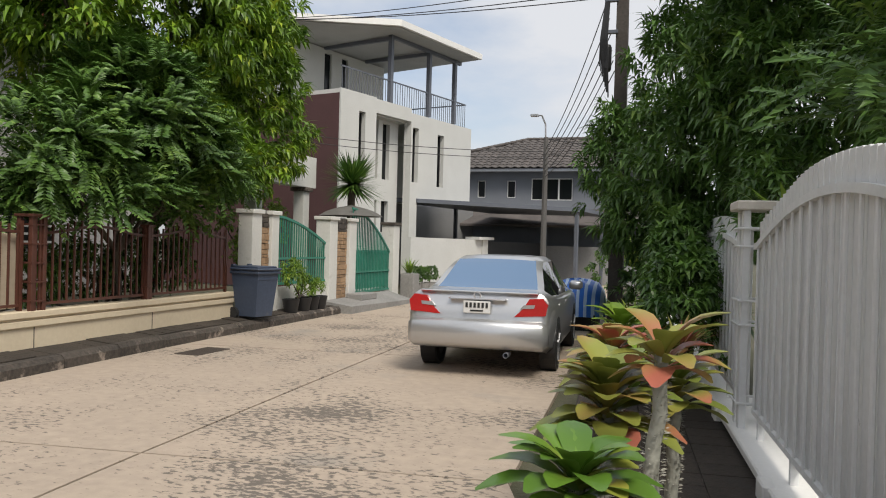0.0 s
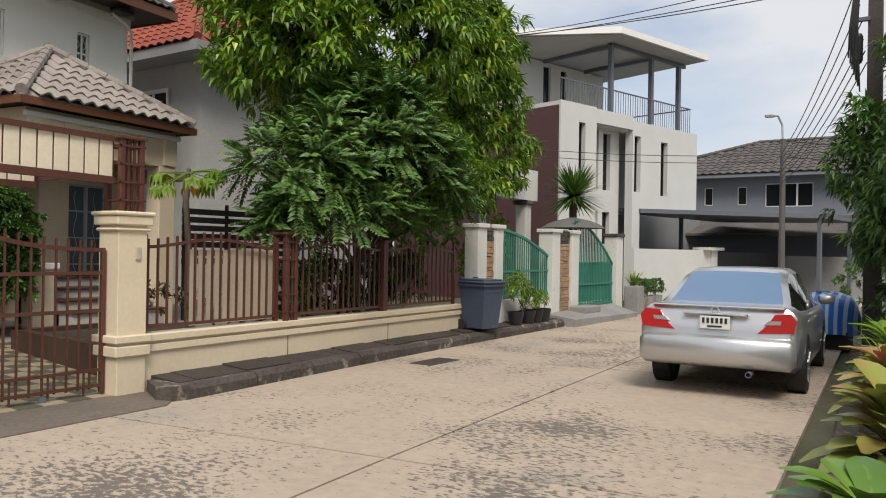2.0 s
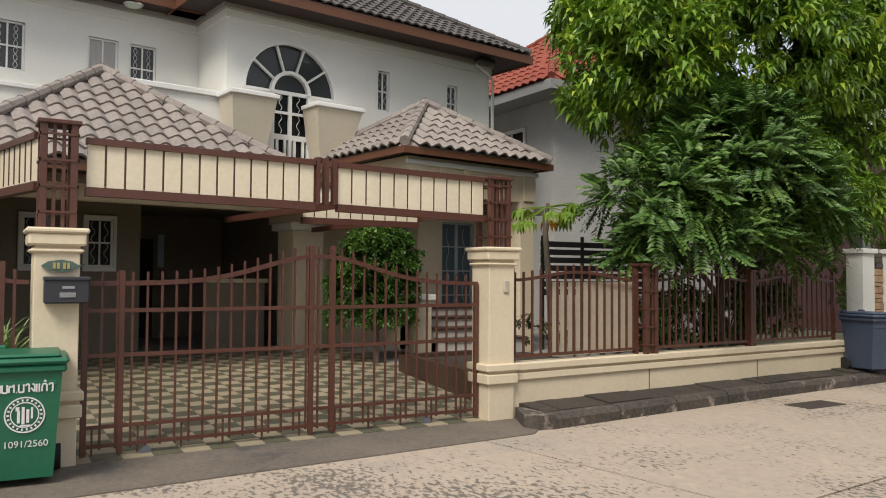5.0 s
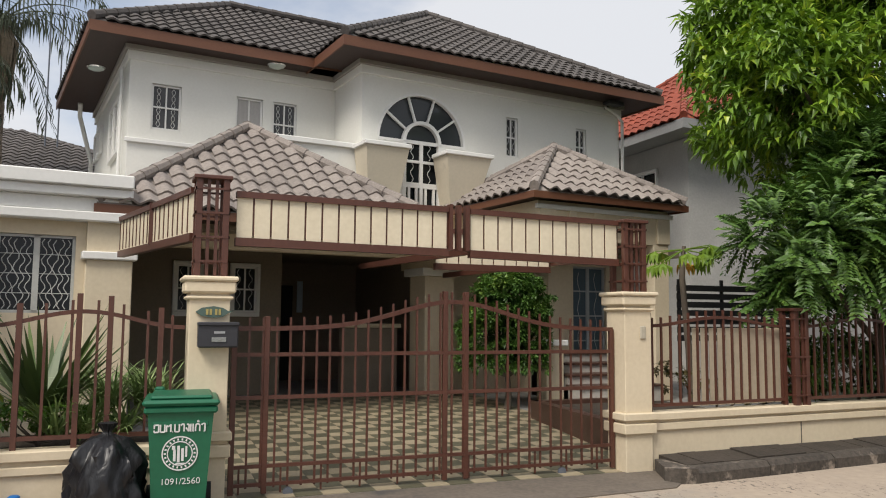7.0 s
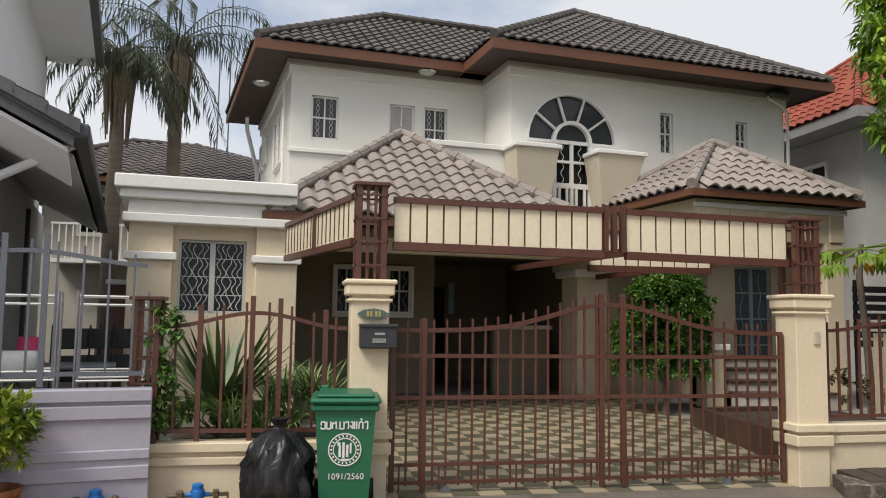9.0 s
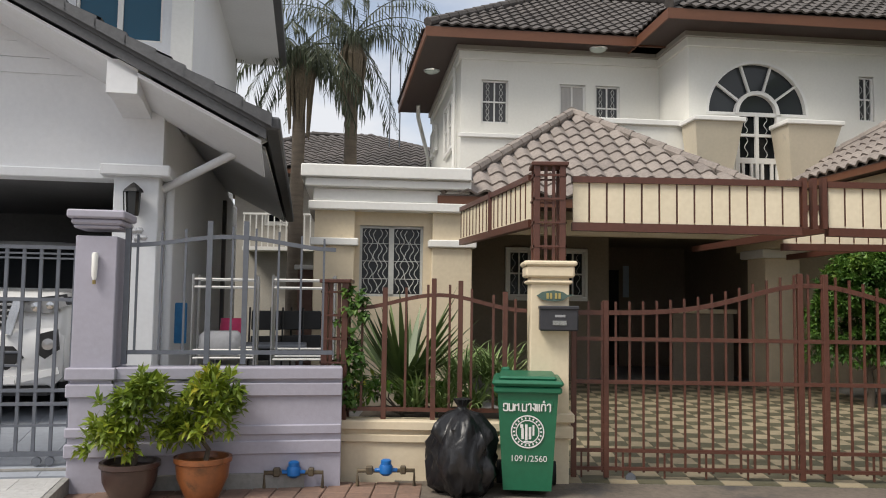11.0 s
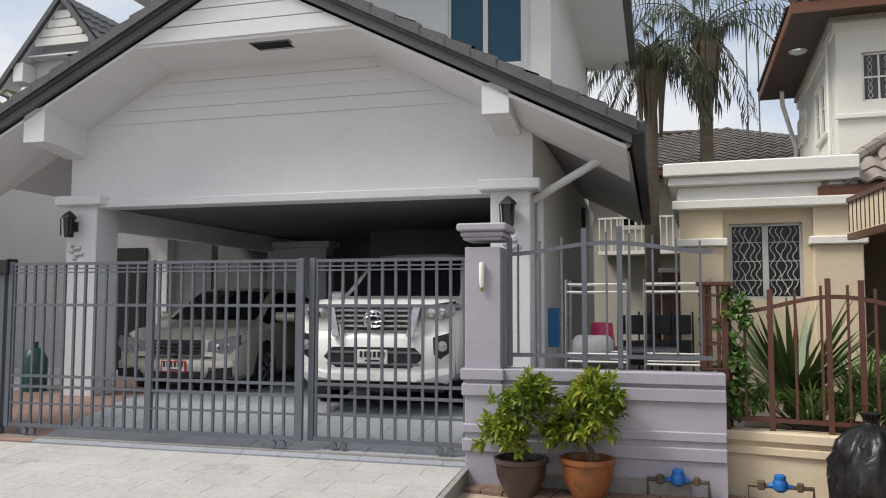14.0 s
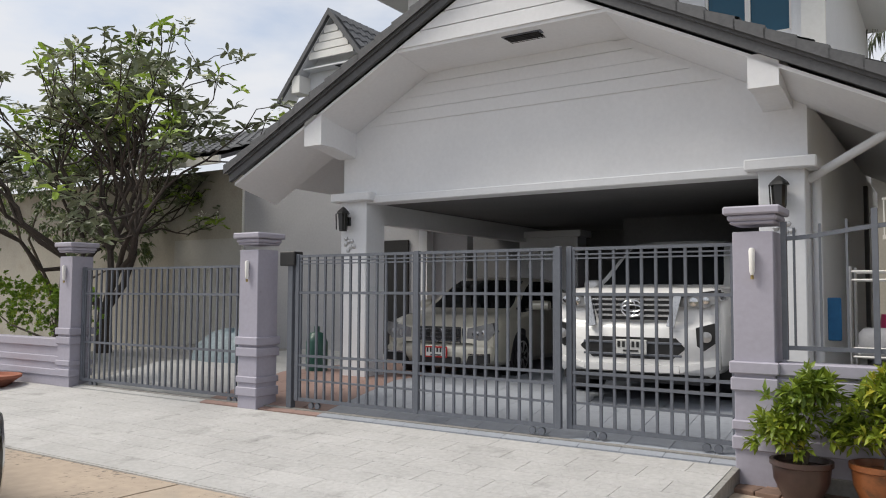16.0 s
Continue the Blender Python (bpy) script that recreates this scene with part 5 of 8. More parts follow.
pipe = Shape().tube([(0.36, 1.85, 2.75), (0.5, 1.8, 2.82), (1.42, 1.5, 3.28)], 0.045, 10).tube([(0.42, 1.95, 2.8), (0.42, 1.95, 0.3)], 0.045, 10)
part("downpipe", pipe, LGRAY, gh, "white diagonal rainwater pipe", smooth=50)
# small gable further back
gb = thing("dormer_gable", "small white boarded gable with dark verge", "gable", m=MG)
D0, DZ = -12.36, 9.05
def dz_(x):
    return DZ - 1.22 * abs(x - D0)
part("gable_panel", Shape().prism([(D0 - 1.6, dz_(D0 - 1.6)), (D0 + 1.6, dz_(D0 + 1.6)), (D0, DZ - 0.1)], 1, 9.4, 9.5), LGRAY, gb)
part("verge", Shape().prism([(D0 - 1.85, dz_(D0 - 1.85)), (D0, DZ), (D0, DZ + 0.18), (D0 - 1.85, dz_(D0 - 1.85) + 0.18)], 1, 8.9, 9.4).prism([(D0 + 1.85, dz_(D0 + 1.85)), (D0, DZ), (D0, DZ + 0.18), (D0 + 1.85, dz_(D0 + 1.85) + 0.18)], 1, 8.9, 9.4), SLATE, gb)
part("slope", Shape().slab([(D0, 9.0, DZ + .15), (D0 + 1.85, 9.0, dz_(D0 + 1.85) + .15), (D0 + 1.85, 14, dz_(D0 + 1.85) + .15), (D0, 14, DZ + .15)], 0.08), SLATE, gb)
part("soffit", Shape().slab([(D0 - 1.8, 9.0, dz_(D0 - 1.8)), (D0, 9.0, DZ - .02), (D0, 9.5, DZ - .02), (D0 - 1.8, 9.5, dz_(D0 - 1.8))], 0.03), LGRAY, gb)
part("wall", Shape().box(D0 - 1.2, 9.5, 3.0, D0 + 5, 14, 7.2), LGRAY, gb)
tiled(gb, [(D0 + 1.85, 9.0, dz_(D0 + 1.85) + .18), (D0 + 1.85, 14, dz_(D0 + 1.85) + .18), (D0, 14, DZ + .18), (D0, 9.0, DZ + .18)], SLATE, 0.3, 0.34, h=0.05)
for i in range(4):
    z0 = DZ - 0.45 - 0.22 * i
    hw = (DZ - 0.15 - z0) / 1.22
    part("gable_board", Shape().box(D0 - hw, 9.02, z0, D0 + hw, 9.06, z0 + 0.2, 0.006), TRIM, gb)
part("level_soffit", Shape().box(D0 - 1.0, 9.04, DZ - 1.36, D0 + 1.0, 9.4, DZ - 1.32), LGRAY, gb)
part("bracket", Shape().box(D0 - 1.35, 8.95, DZ - 1.98, D0 - 1.05, 9.4, DZ - 1.5, 0.01), TRIM, gb, "white eaves bracket")
part("vent", Shape().box(D0 + 0.1, 9.1, DZ - 1.375, D0 + 0.5, 9.3, DZ - 1.36), DARK, gb)
# neighbour's wall beyond, with peeling paint
nb = thing("house", "weathered beige neighbour house with a dark tiled eave", "house", m=MG)
part("wall", Shape().box(-22, 5.1, 0.0, -11.2, 5.3, 4.3), mat("stained beige render", (0.42, 0.39, 0.33), (0.34, 0.32, 0.28), rough=0.9, stain=(0.33, 0.30, 0.25), stain_at=0.56, stain_s=1.2), nb)
part("unpainted_band", Shape().box(-13.6, 5.085, 0.0, -11.25, 5.1, 2.75), mat("bare grey render", (0.46, 0.45, 0.42), (0.40, 0.39, 0.36), rough=0.9, stain=(0.36, 0.34, 0.30), stain_at=0.58, stain_s=1.5), nb, "bare render where paint stops")
part("wall_pipe", Shape().tube([(-11.3, 5.06, 0.0), (-11.3, 5.06, 4.1)], 0.035, 8), TRIM, nb, smooth=50)
part("roof", Shape().slab([(-23, 4.4, 4.45), (-11.3, 4.4, 4.45), (-11.3, 9.0, 6.1), (-23, 9.0, 6.1)], 0.08), SLATE, nb)
tiled(nb, [(-23, 4.4, 4.5), (-11.3, 4.4, 4.5), (-11.3, 9.0, 6.15), (-23, 9.0, 6.15)], SLATE, 0.3, 0.35)
part("fascia", Shape().box(-23, 4.35, 4.28, -11.3, 4.4, 4.45), TRIM, nb)

# ---- the white three-storey block ----
BW = mat("white rendered block", (0.60, 0.60, 0.575), (0.54, 0.54, 0.515), rough=0.85, bump=0.05, stain=(0.55, 0.55, 0.53), stain_at=0.68, stain_s=0.6)
BM = mat("maroon rendered panel", (0.095, 0.045, 0.045), (0.075, 0.036, 0.036), rough=0.85)
BS = mat("pale soffit", (0.42, 0.42, 0.41), rough=0.8)
blk = thing("apartment_block", "white three-storey modern block with slot windows and roof canopy", "building", m=MB)
slots = [(0.85, 3.2, 1.18, 5.67), (3.85, 3.68, 4.22, 5.57), (5.45, 3.63, 5.88, 5.52)]
s = Shape()
wall_with_holes(s, 0.0, 1.75, 0.0, 6.24, 0.0, 0.3, [slots[0]])
wall_with_holes(s, 3.75, 7.85, 3.1, 6.05, 0.0, 0.3, slots[1:])
s.box(3.75, 0, 0, 4.2, 0.3, 3.1).box(1.75, 0.0, 5.75, 3.75, 0.3, 6.2).box(7.55, 0.3, 3.1, 7.85, 8, 6.05).box(0.0, 0.3, 0, 0.2, 8, 6.24)
part("wall", s, BW, blk)
s = Shape()
wall_with_holes(s, 1.75, 3.75, 0.0, 5.75, 0.55, 0.8, [(2.2, 3.7, 2.6, 5.68), (2.85, 3.7, 3.25, 5.6), (2.2, 1.9, 2.6, 2.97), (2.85, 1.9, 3.25, 2.97)])
part("recess_wall", s, BW, blk)
for x0, z0, x1, z1 in slots:
    wnd = part("slot_window", Shape().box(x0, 0.16, z0, x0 + 0.04, 0.22, z1).box(x1 - 0.04, 0.16, z0, x1, 0.22, z1), BLACK, blk, "black-framed slot window")
    part("pane", Shape().box(x0, 0.2, z0, x1, 0.21, z1), GLASS, wnd)
for x0, z0, x1, z1 in ((2.2, 3.7, 2.6, 5.68), (2.85, 3.7, 3.25, 5.6), (2.2, 1.9, 2.6, 2.97), (2.85, 1.9, 3.25, 2.97)):
    wnd = part("slot_window", Shape().box(x0, 0.66, z0, x0 + 0.04, 0.72, z1), BLACK, blk, "black-framed slot window")
    part("pane", Shape().box(x0, 0.7, z0, x1, 0.71, z1), GLASS, wnd)
part("maroon_panel", Shape().box(-0.05, 0.06, 0.0, -0.003, 8, 6.1), BM, blk, "maroon end wall")
part("end_pier", Shape().box(-0.05, -0.003, 0.0, -0.004, 0.06, 6.24), BW, blk)
s = Shape()
wall_with_holes(s, 1.6, 6.1, 6.0, 8.35, 3.0, 3.2, [(2.6, 6.3, 3.0, 8.2), (3.55, 6.3, 3.9, 8.2)])
s.box(-0.6, 3.0, 6.0, 1.6, 3.2, 8.35).box(5.9, 3.2, 6, 6.1, 8, 8.3)
part("set_back_wall", s, BW, blk)
for x0, x1 in ((2.6, 3.0), (3.55, 3.9)):
    part("slot_window", Shape().box(x0, 3.1, 6.3, x1, 3.12, 8.2), GLASS, blk, "dark slot window")
part("glass_door", Shape().box(6.1, 3.3, 6.2, 6.14, 3.9, 8.0), mat("turquoise glass panel", (0.10, 0.55, 0.60), rough=0.2), blk, "turquoise glass panel")
part("terrace", Shape().box(0, 0.2, 5.7, 7.8, 8, 5.95), BW, blk)
ROOFX, ROOFY = -1.6, 2.6
roof = Shape().slab([(1.95, -0.75, 8.72), (7.25, -0.75, 8.76), (7.25, 5.0, 8.62), (ROOFX, 5.0, 8.52), (ROOFX, ROOFY, 8.55)], 0.2)
part("roof_canopy", roof, TRIM, blk, "thin white roof canopy")
part("canopy_soffit", Shape().slab([(2.05, -0.65, 8.51), (7.15, -0.65, 8.55), (7.15, 4.9, 8.41), (ROOFX + 0.1, 4.9, 8.31), (ROOFX + 0.1, ROOFY + 0.1, 8.34)], 0.01), BS, blk)
for x in (2.62, 4.95, 6.70):
    part("canopy_post", Shape().box(x - 0.07, 0.05, 6.1, x + 0.07, 0.19, 8.5), GMETAL, blk, "dark steel canopy post")
part("canopy_beam", Shape().box(2.55, 0.06, 8.38, 7.1, 0.18, 8.5).box(2.56, 0.18, 8.3, 2.68, 3.0, 8.42).box(4.9, 0.18, 8.3, 5.0, 3.0, 8.42), GMETAL, blk)
for i in range(62):
    x = -1.0 + 8.5 * i / 61
    if x > 0.05:
        part("baluster", Shape().box(x - 0.008, 0.1, 6.0, x + 0.008, 0.116, 6.95), GMETAL, blk)
part("handrail", Shape().box(0.05, 0.09, 6.93, 7.55, 0.13, 6.97).box(7.5, 0.1, 6.93, 7.54, 5, 6.97), GMETAL, blk)
part("carport_canopy", Shape().slab([(4.15, -0.1, 3.12), (8.4, -4.6, 3.0), (12.5, -4.0, 3.0), (12.5, 1.5, 3.12), (4.15, 1.5, 3.2)], 0.14), GMETAL, blk, "flat dark carport canopy")
for x, y in ((8.3, -4.3), (12.2, -3.8), (8.5, 1.0)):
    part("canopy_leg", Shape().box(x - 0.06, y - 0.06, 0, x + 0.06, y + 0.06, 3.0), GMETAL, blk)
part("court_wall", Shape().box(2.0, -1.3, 0.0, 6.6, -1.1, 1.75).box(6.1, -1.5, 1.75, 7.2, -0.9, 1.85), BW, blk, "low white court wall")
part("court_pier", Shape().box(6.6, -1.35, 0.0, 7.0, -1.05, 1.8), BW, blk)
part("black_gate", Shape().box(7.2, -1.25, 0.15, 12.2, -1.2, 1.7), BLACK, blk, "black slatted gate")
# shade beneath the canopy is put into this wall's grey
part("porch_wall", Shape().box(4.2, 2.5, 0, 12.5, 2.7, 3.1), mat("porch wall grey darkened for shade", (0.25, 0.25, 0.25), rough=0.9), blk)

# ---- grey-blue house at the end of the road ----
MF = front(-10.3, 36.0, 0)
BLUEG = mat("blue grey render", (0.20, 0.215, 0.245), (0.17, 0.185, 0.21), rough=0.85)
far = thing("house", "blue grey two-storey house at the end of the road", "house", m=MF)
s = Shape()
wall_with_holes(s, -3, 9, 0, 5.0, 0, 0.2, [(0.42, 3.8, 0.8, 4.6), (1.85, 3.8, 2.25, 4.6), (3.0, 3.7, 4.9, 4.7)])
part("wall", s, BLUEG, far)
window(far, 0.42, 3.8, 0.8, 4.6, 0.06, cols=1, rows=1)
window(far, 1.85, 3.8, 2.25, 4.6, 0.06, cols=1, rows=1)
window(far, 3.0, 3.7, 4.9, 4.7, 0.06, sash=3, cols=1, rows=1)
hip_roof(far, -3.6, 9.6, -0.6, 9, 5.12, ((2.0, 3.4), (6.0, 3.4)), 6.9, TILE, faces="fl", w=0.36, l=0.4, fascia=0.15, soffit_mat=BS, fascia_mat=BLUEG)
part("porch_roof", Shape().slab([(-3, -2.4, 2.5), (9, -2.4, 2.5), (9, 0, 3.3), (-3, 0, 3.3)], 0.1), TILE, far)
part("porch_front", Shape().box(-3, -2.2, 0, 9, -2.1, 1.6), mat("grey fence board", (0.3, 0.3, 0.3), rough=0.8), far)

# ---- red-roofed neighbour ----
red = thing("house", "pale house with an orange red tiled hip roof", "house", m=front(-17.0, 12.0, 90))
part("wall", Shape().box(0.4, -1.9, 0, 7.5, 5, 6.02), mat("dull white render", (0.5, 0.49, 0.47), rough=0.85), red)
hip_roof(red, -0.35, 8.2, -2.7, 5.6, 6.25, ((2.6, 0.8), (5.0, 0.8)), 8.65, TILE_RED, faces="fl", w=0.3, l=0.36, fascia=0.25, soffit_mat=BS, fascia_mat=mat("grey fascia", (0.3, 0.3, 0.3)))
rw = window(red, 0.2, 4.3, 1.3, 5.4, -0.02, sash=2, cols=1, rows=2)
rw.matrix_local = Matrix.Translation((0.4, 0.6, 0)) @ Matrix.Rotation(radians(-90), 4, "Z")

# ---- roofs behind the grey house ----
back = thing("house", "distant house with a dark tiled hip roof and white balcony", "house", m=front(-20.5, -7.0, 92))
part("wall", Shape().box(0.8, 1.0, 0, 7.5, 8, 4.98), mat("far cream render", (0.5, 0.47, 0.42), rough=0.85), back)
hip_roof(back, -0.4, 8.4, 0.2, 9, 5.10, ((2.4, 4.0), (4.4, 4.4)), 6.75, TILE, faces="flr", w=0.3, l=0.34, fascia=0.15)
window(back, 1.7, 3.7, 2.5, 4.7, 0.98, sash=2, cols=1, rows=2)
part("balcony", Shape().box(1.2, 0.3, 2.9, 3.4, 1.0, 3.0).box(1.2, 0.3, 3.85, 3.4, 0.34, 3.9), TRIM, back)
for i in range(14):
    part("baluster", Shape().box(1.22 + 0.16 * i, 0.31, 3.0, 1.25 + 0.16 * i, 0.33, 3.85), TRIM, back)

# ---- cars ----
SILVER = mat("silver car paint", (0.55, 0.555, 0.56), (0.53, 0.535, 0.54), rough=0.28, metal=0.7, coat=0.6, bump=0)
CHAMP = mat("champagne car paint", (0.60, 0.57, 0.48), (0.57, 0.54, 0.46), rough=0.3, metal=0.25, coat=0.6, bump=0)
PEARL = mat("white car paint", (0.80, 0.80, 0.80), (0.77, 0.77, 0.77), rough=0.25, coat=0.8, bump=0)
CARGLASS = glass("dark car glass", (0.012, 0.014, 0.016), 0.03)
# rear screen has a mid blue base colour, the side glass near black
SCREEN = glass("blue rear screen glass", (0.13, 0.21, 0.34), 0.08)
REDLAMP = mat("red lamp plastic", (0.45, 0.008, 0.008), (0.38, 0.006, 0.006), rough=0.25, coat=0.3, bump=0)
CLEARLAMP = mat("clear lamp plastic", (0.42, 0.42, 0.43), (0.3, 0.3, 0.31), rough=0.1, metal=0.4, coat=1.0, bump=0, s1=14)
PLATE = mat("white number plate", (0.72, 0.72, 0.70), rough=0.4, bump=0)
INK = mat("black plate paint", (0.02, 0.02, 0.02), rough=0.5, bump=0)


def loft(keys, sub=4):
    """Body sections, smoothed along the length. A key: y, floor, belt, top, half widths at sill, belt and top."""
    k = np.array(keys, float)
    rows, span = [], []
    for i in range(len(k) - 1):
        p0, p1, p2, p3 = k[max(i - 1, 0)], k[i], k[i + 1], k[min(i + 2, len(k) - 1)]
        for j in range(sub):
            t = j / sub
            c = 0.5 * (2 * p1 + (p2 - p0) * t + (2 * p0 - 5 * p1 + 4 * p2 - p3) * t * t + (3 * p1 - p0 - 3 * p2 + p3) * t ** 3)
            c[0] = p1[0] + (p2[0] - p1[0]) * t
            rows.append(c)
            span.append(i)
    rows.append(k[-1])
    secs = []
    for y, lo, be, to, wl, wb, wt in rows:
        h = be - lo
        half = [(0, lo), (wl * 0.9, lo), (wl * 0.985, lo + 0.1 * h), (wb, lo + 0.38 * h), (wb * 1.0, lo + 0.70 * h), (wb * 0.985, be - 0.08 * h), (wb * 0.94, be), (wt + (wb * 0.94 - wt) * 0.12, be + (to - be) * 0.86), (wt * 0.90, be + (to - be) * 0.97), (wt * 0.5, to - 0.002), (0, to)]
        secs.append([(x, y, z) for x, z in half])
    return secs, span


def car(name, label, keys, paint, m, glass_rear, glass_front, cabin, wheel_y, wheel_r, half_w, screen):
    t = thing(name, label, "car", m=m)
    secs, span = loft(keys)
    n = len(secs[0])
    body, side, rear, wind = Shape(), Shape(), Shape(), Shape()
    for s in (1, -1):
        for i in range(len(secs) - 1):
            for j in range(n - 1):
                q = [secs[i][j], secs[i + 1][j], secs[i + 1][j + 1], secs[i][j + 1]]
                q = [(x * s, y, z) for x, y, z in q]
                tgt = body
                if j == 6 and cabin[0] <= span[i] < cabin[1]:
                    tgt = side
                elif j >= 8 and span[i] == glass_rear:
                    tgt = rear
                elif j >= 8 and span[i] == glass_front:
                    tgt = wind
                tgt.add(q, [(0, 1, 2, 3)])
    ob = part("body", body, paint, t, smooth=32)
    for o, nm, g, lab in ((side, "side_glass", CARGLASS, "dark side windows"), (rear, "rear_screen", screen, "rear screen"), (wind, "windscreen", CARGLASS, "dark windscreen")):
        part(nm, o, g, t, lab, smooth=40)
    for sh in t.children:
        bm = bmesh.new()
        bm.from_mesh(sh.data)
        bmesh.ops.remove_doubles(bm, verts=bm.verts, dist=0.0005)
        bmesh.ops.recalc_face_normals(bm, faces=bm.faces)
        bm.to_mesh(sh.data)
        bm.free()
        sh.data.polygons.foreach_set("use_smooth", [True] * len(sh.data.polygons))
        sh.data.set_sharp_from_angle(angle=radians(34))
    part("underbody", Shape().box(-half_w + 0.30, keys[0][0] + 1.5, 0.22, half_w - 0.30, keys[-1][0] - 0.2, 0.42), BLACK, t)
    r = wheel_r
    for y in wheel_y:
        for s in (1, -1):
            x = s * (half_w - 0.10)
            part("wheel_arch", Shape().lathe([(r * 0.2, -0.1), (r * 1.14, -0.1), (r * 1.14, 0.1 + 0.008), (r * 0.2, 0.1 + 0.008)], 28, (x, y, r + 0.02), 0), BLACK, t)
            w = part("wheel", Shape().lathe([(r * 0.62, -0.11), (r * 0.92, -0.11), (r, -0.075), (r, 0.075), (r * 0.92, 0.112), (r * 0.64, 0.118), (r * 0.62, 0.1)], 28, (x, y, r), 0), RUBBER, t, "black tyre", smooth=40)
            rim = Shape().lathe([(r * 0.63, 0.06 * s), (r * 0.66, 0.118 * s), (r * 0.6, 0.11 * s), (r * 0.56, 0.07 * s)], 28, (x, y, r), 0)
            for k in range(7):
                a = 2 * math.pi * k / 7
                rim.bar((x + 0.095 * s, y + 0.05 * math.cos(a), r + 0.05 * math.sin(a)), (x + 0.105 * s, y + r * 0.6 * math.cos(a), r + r * 0.6 * math.sin(a)), 0.045, 0.03)
            part("rim", rim, STEEL, w, "alloy rim")
    for s in (1, -1):
        yy = 0.5 * (keys[glass_front][0] + keys[glass_front + 1][0]) - 0.05
        z = keys[glass_front + 1][2] + 0.10
        part("mirror", Shape().box(s * (half_w - 0.04), yy - 0.06, z - 0.07, s * (half_w + 0.17), yy + 0.08, z + 0.07, 0.035), paint, t, "door mirror", smooth=50)
        part("door_handle", Shape().box(s * (half_w - 0.02), -0.25, keys[4][2] - 0.14, s * (half_w + 0.012), -0.05, keys[4][2] - 0.11, 0.008).box(s * (half_w - 0.02), -1.2, keys[4][2] - 0.14, s * (half_w + 0.012), -1.0, keys[4][2] - 0.11, 0.008), paint, t)
    return t


def number_plate(t, x, y, z, d, w=0.34, h=0.15, edge=None):
    """A plate with its characters as plain bars. d: +1 faces the front, -1 the rear."""
    p = part("number_plate", Shape().box(x - w / 2, min(y, y + d * .012), z - h / 2, x + w / 2, max(y, y + d * .012), z + h / 2, 0.006), edge or PLATE, t, "white number plate")
    if edge:
        part("field", Shape().box(x - w / 2 + .02, min(y, y + d * .016), z - h / 2 + .02, x + w / 2 - .02, max(y, y + d * .016), z + h / 2 - .02), PLATE, p)
    b = Shape()
    for k in range(6):
        xx = x - 0.125 + 0.05 * k
        b.box(xx - .014, min(y, y + d * .018), z - 0.005, xx + .014, max(y, y + d * .018), z + 0.055)
    b.box(x - 0.08, min(y, y + d * .018), z - 0.05, x + 0.08, max(y, y + d * .018), z - 0.032)
    part("characters", b, INK, p)


SEDAN = [(-2.40, .40, .62, .64, .62, .70, .62), (-2.36, .36, .80, .84, .80, .845, .74), (-2.26, .34, 1.00, 1.05, .86, .88, .76), (-1.72, .26, 1.0, 1.07, .88, .895, .73), (-0.98, .20, .97, 1.44, .89, .90, .60),
         (-0.2, .20, .96, 1.485, .89, .90, .61), (0.5, .20, .95, 1.44, .89, .90, .60), (1.35, .20, .93, .99, .89, .90, .72), (2.05, .22, .83, .88, .87, .88, .70), (2.32, .26, .68, .72, .80, .80, .62), (2.40, .32, .5, .53, .6, .6, .5)]
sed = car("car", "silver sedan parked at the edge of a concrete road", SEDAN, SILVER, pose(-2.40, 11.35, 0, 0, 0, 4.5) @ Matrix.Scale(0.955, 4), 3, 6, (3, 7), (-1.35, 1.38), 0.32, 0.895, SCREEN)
for s in (1, -1):
    lens = part("tail_light", Shape().prism([(s * .46, .765), (s * .84, .79), (s * .865, .92), (s * .80, 1.0), (s * .64, .985), (s * .56, .86)], 1, -2.385, -2.2), REDLAMP, sed, "red and clear tail light")
    part("clear_lens", Shape().prism([(s * .53, .865), (s * .70, .875), (s * .71, .918), (s * .575, .912)], 1, -2.392, -2.3), CLEARLAMP, lens)
number_plate(sed, 0, -2.40, 0.865, -1)
part("boot_trim", Shape().box(-0.36, -2.40, 0.955, 0.36, -2.3, 0.978, 0.008), CHROME, sed, "bright boot trim strip")
part("boot_lip", Shape().box(-0.74, -2.33, 1.035, 0.74, -2.2, 1.06, 0.02), SILVER, sed)
part("badge", Shape().lathe([(0.048, 0), (0.048, .012), (0.034, .012), (0.034, 0)], 20, (0, -2.385, 1.008), 1, True), CHROME, sed, "oval chrome badge")
part("bumper", Shape().box(-0.87, -2.455, 0.36, 0.87, -2.15, 0.72, 0.07), SILVER, sed, "silver rear bumper", smooth=50)
part("boot_gap", Shape().box(-0.50, -2.372, 0.735, 0.50, -2.36, 0.745), BLACK, sed)
part("exhaust", Shape().lathe([(0.028, -0.1), (0.035, -0.1), (0.035, 0.1), (0.028, 0.1)], 14, (0.38, -2.36, 0.30), 1, True), GMETAL, sed)

SUV = [(-2.38, .4, 1.0, 1.1, .8, .85, .7), (-2.2, .34, 1.12, 1.62, .9, .91, .66), (-1.6, .32, 1.14, 1.80, .92, .925, .66), (-0.7, .32, 1.14, 1.84, .92, .925, .66), (0.1, .32, 1.13, 1.82, .92, .925, .65), (0.5, .32, 1.12, 1.76, .92, .925, .63), (1.28, .32, 1.14, 1.25, .92, .925, .78), (2.02, .32, 1.12, 1.21, .91, .92, .78), (2.24, .34, 1.07, 1.13, .88, .89, .74), (2.33, .36, .95, 1.0, .84, .84, .68), (2.37, .40, .74, .76, .76, .76, .6)]
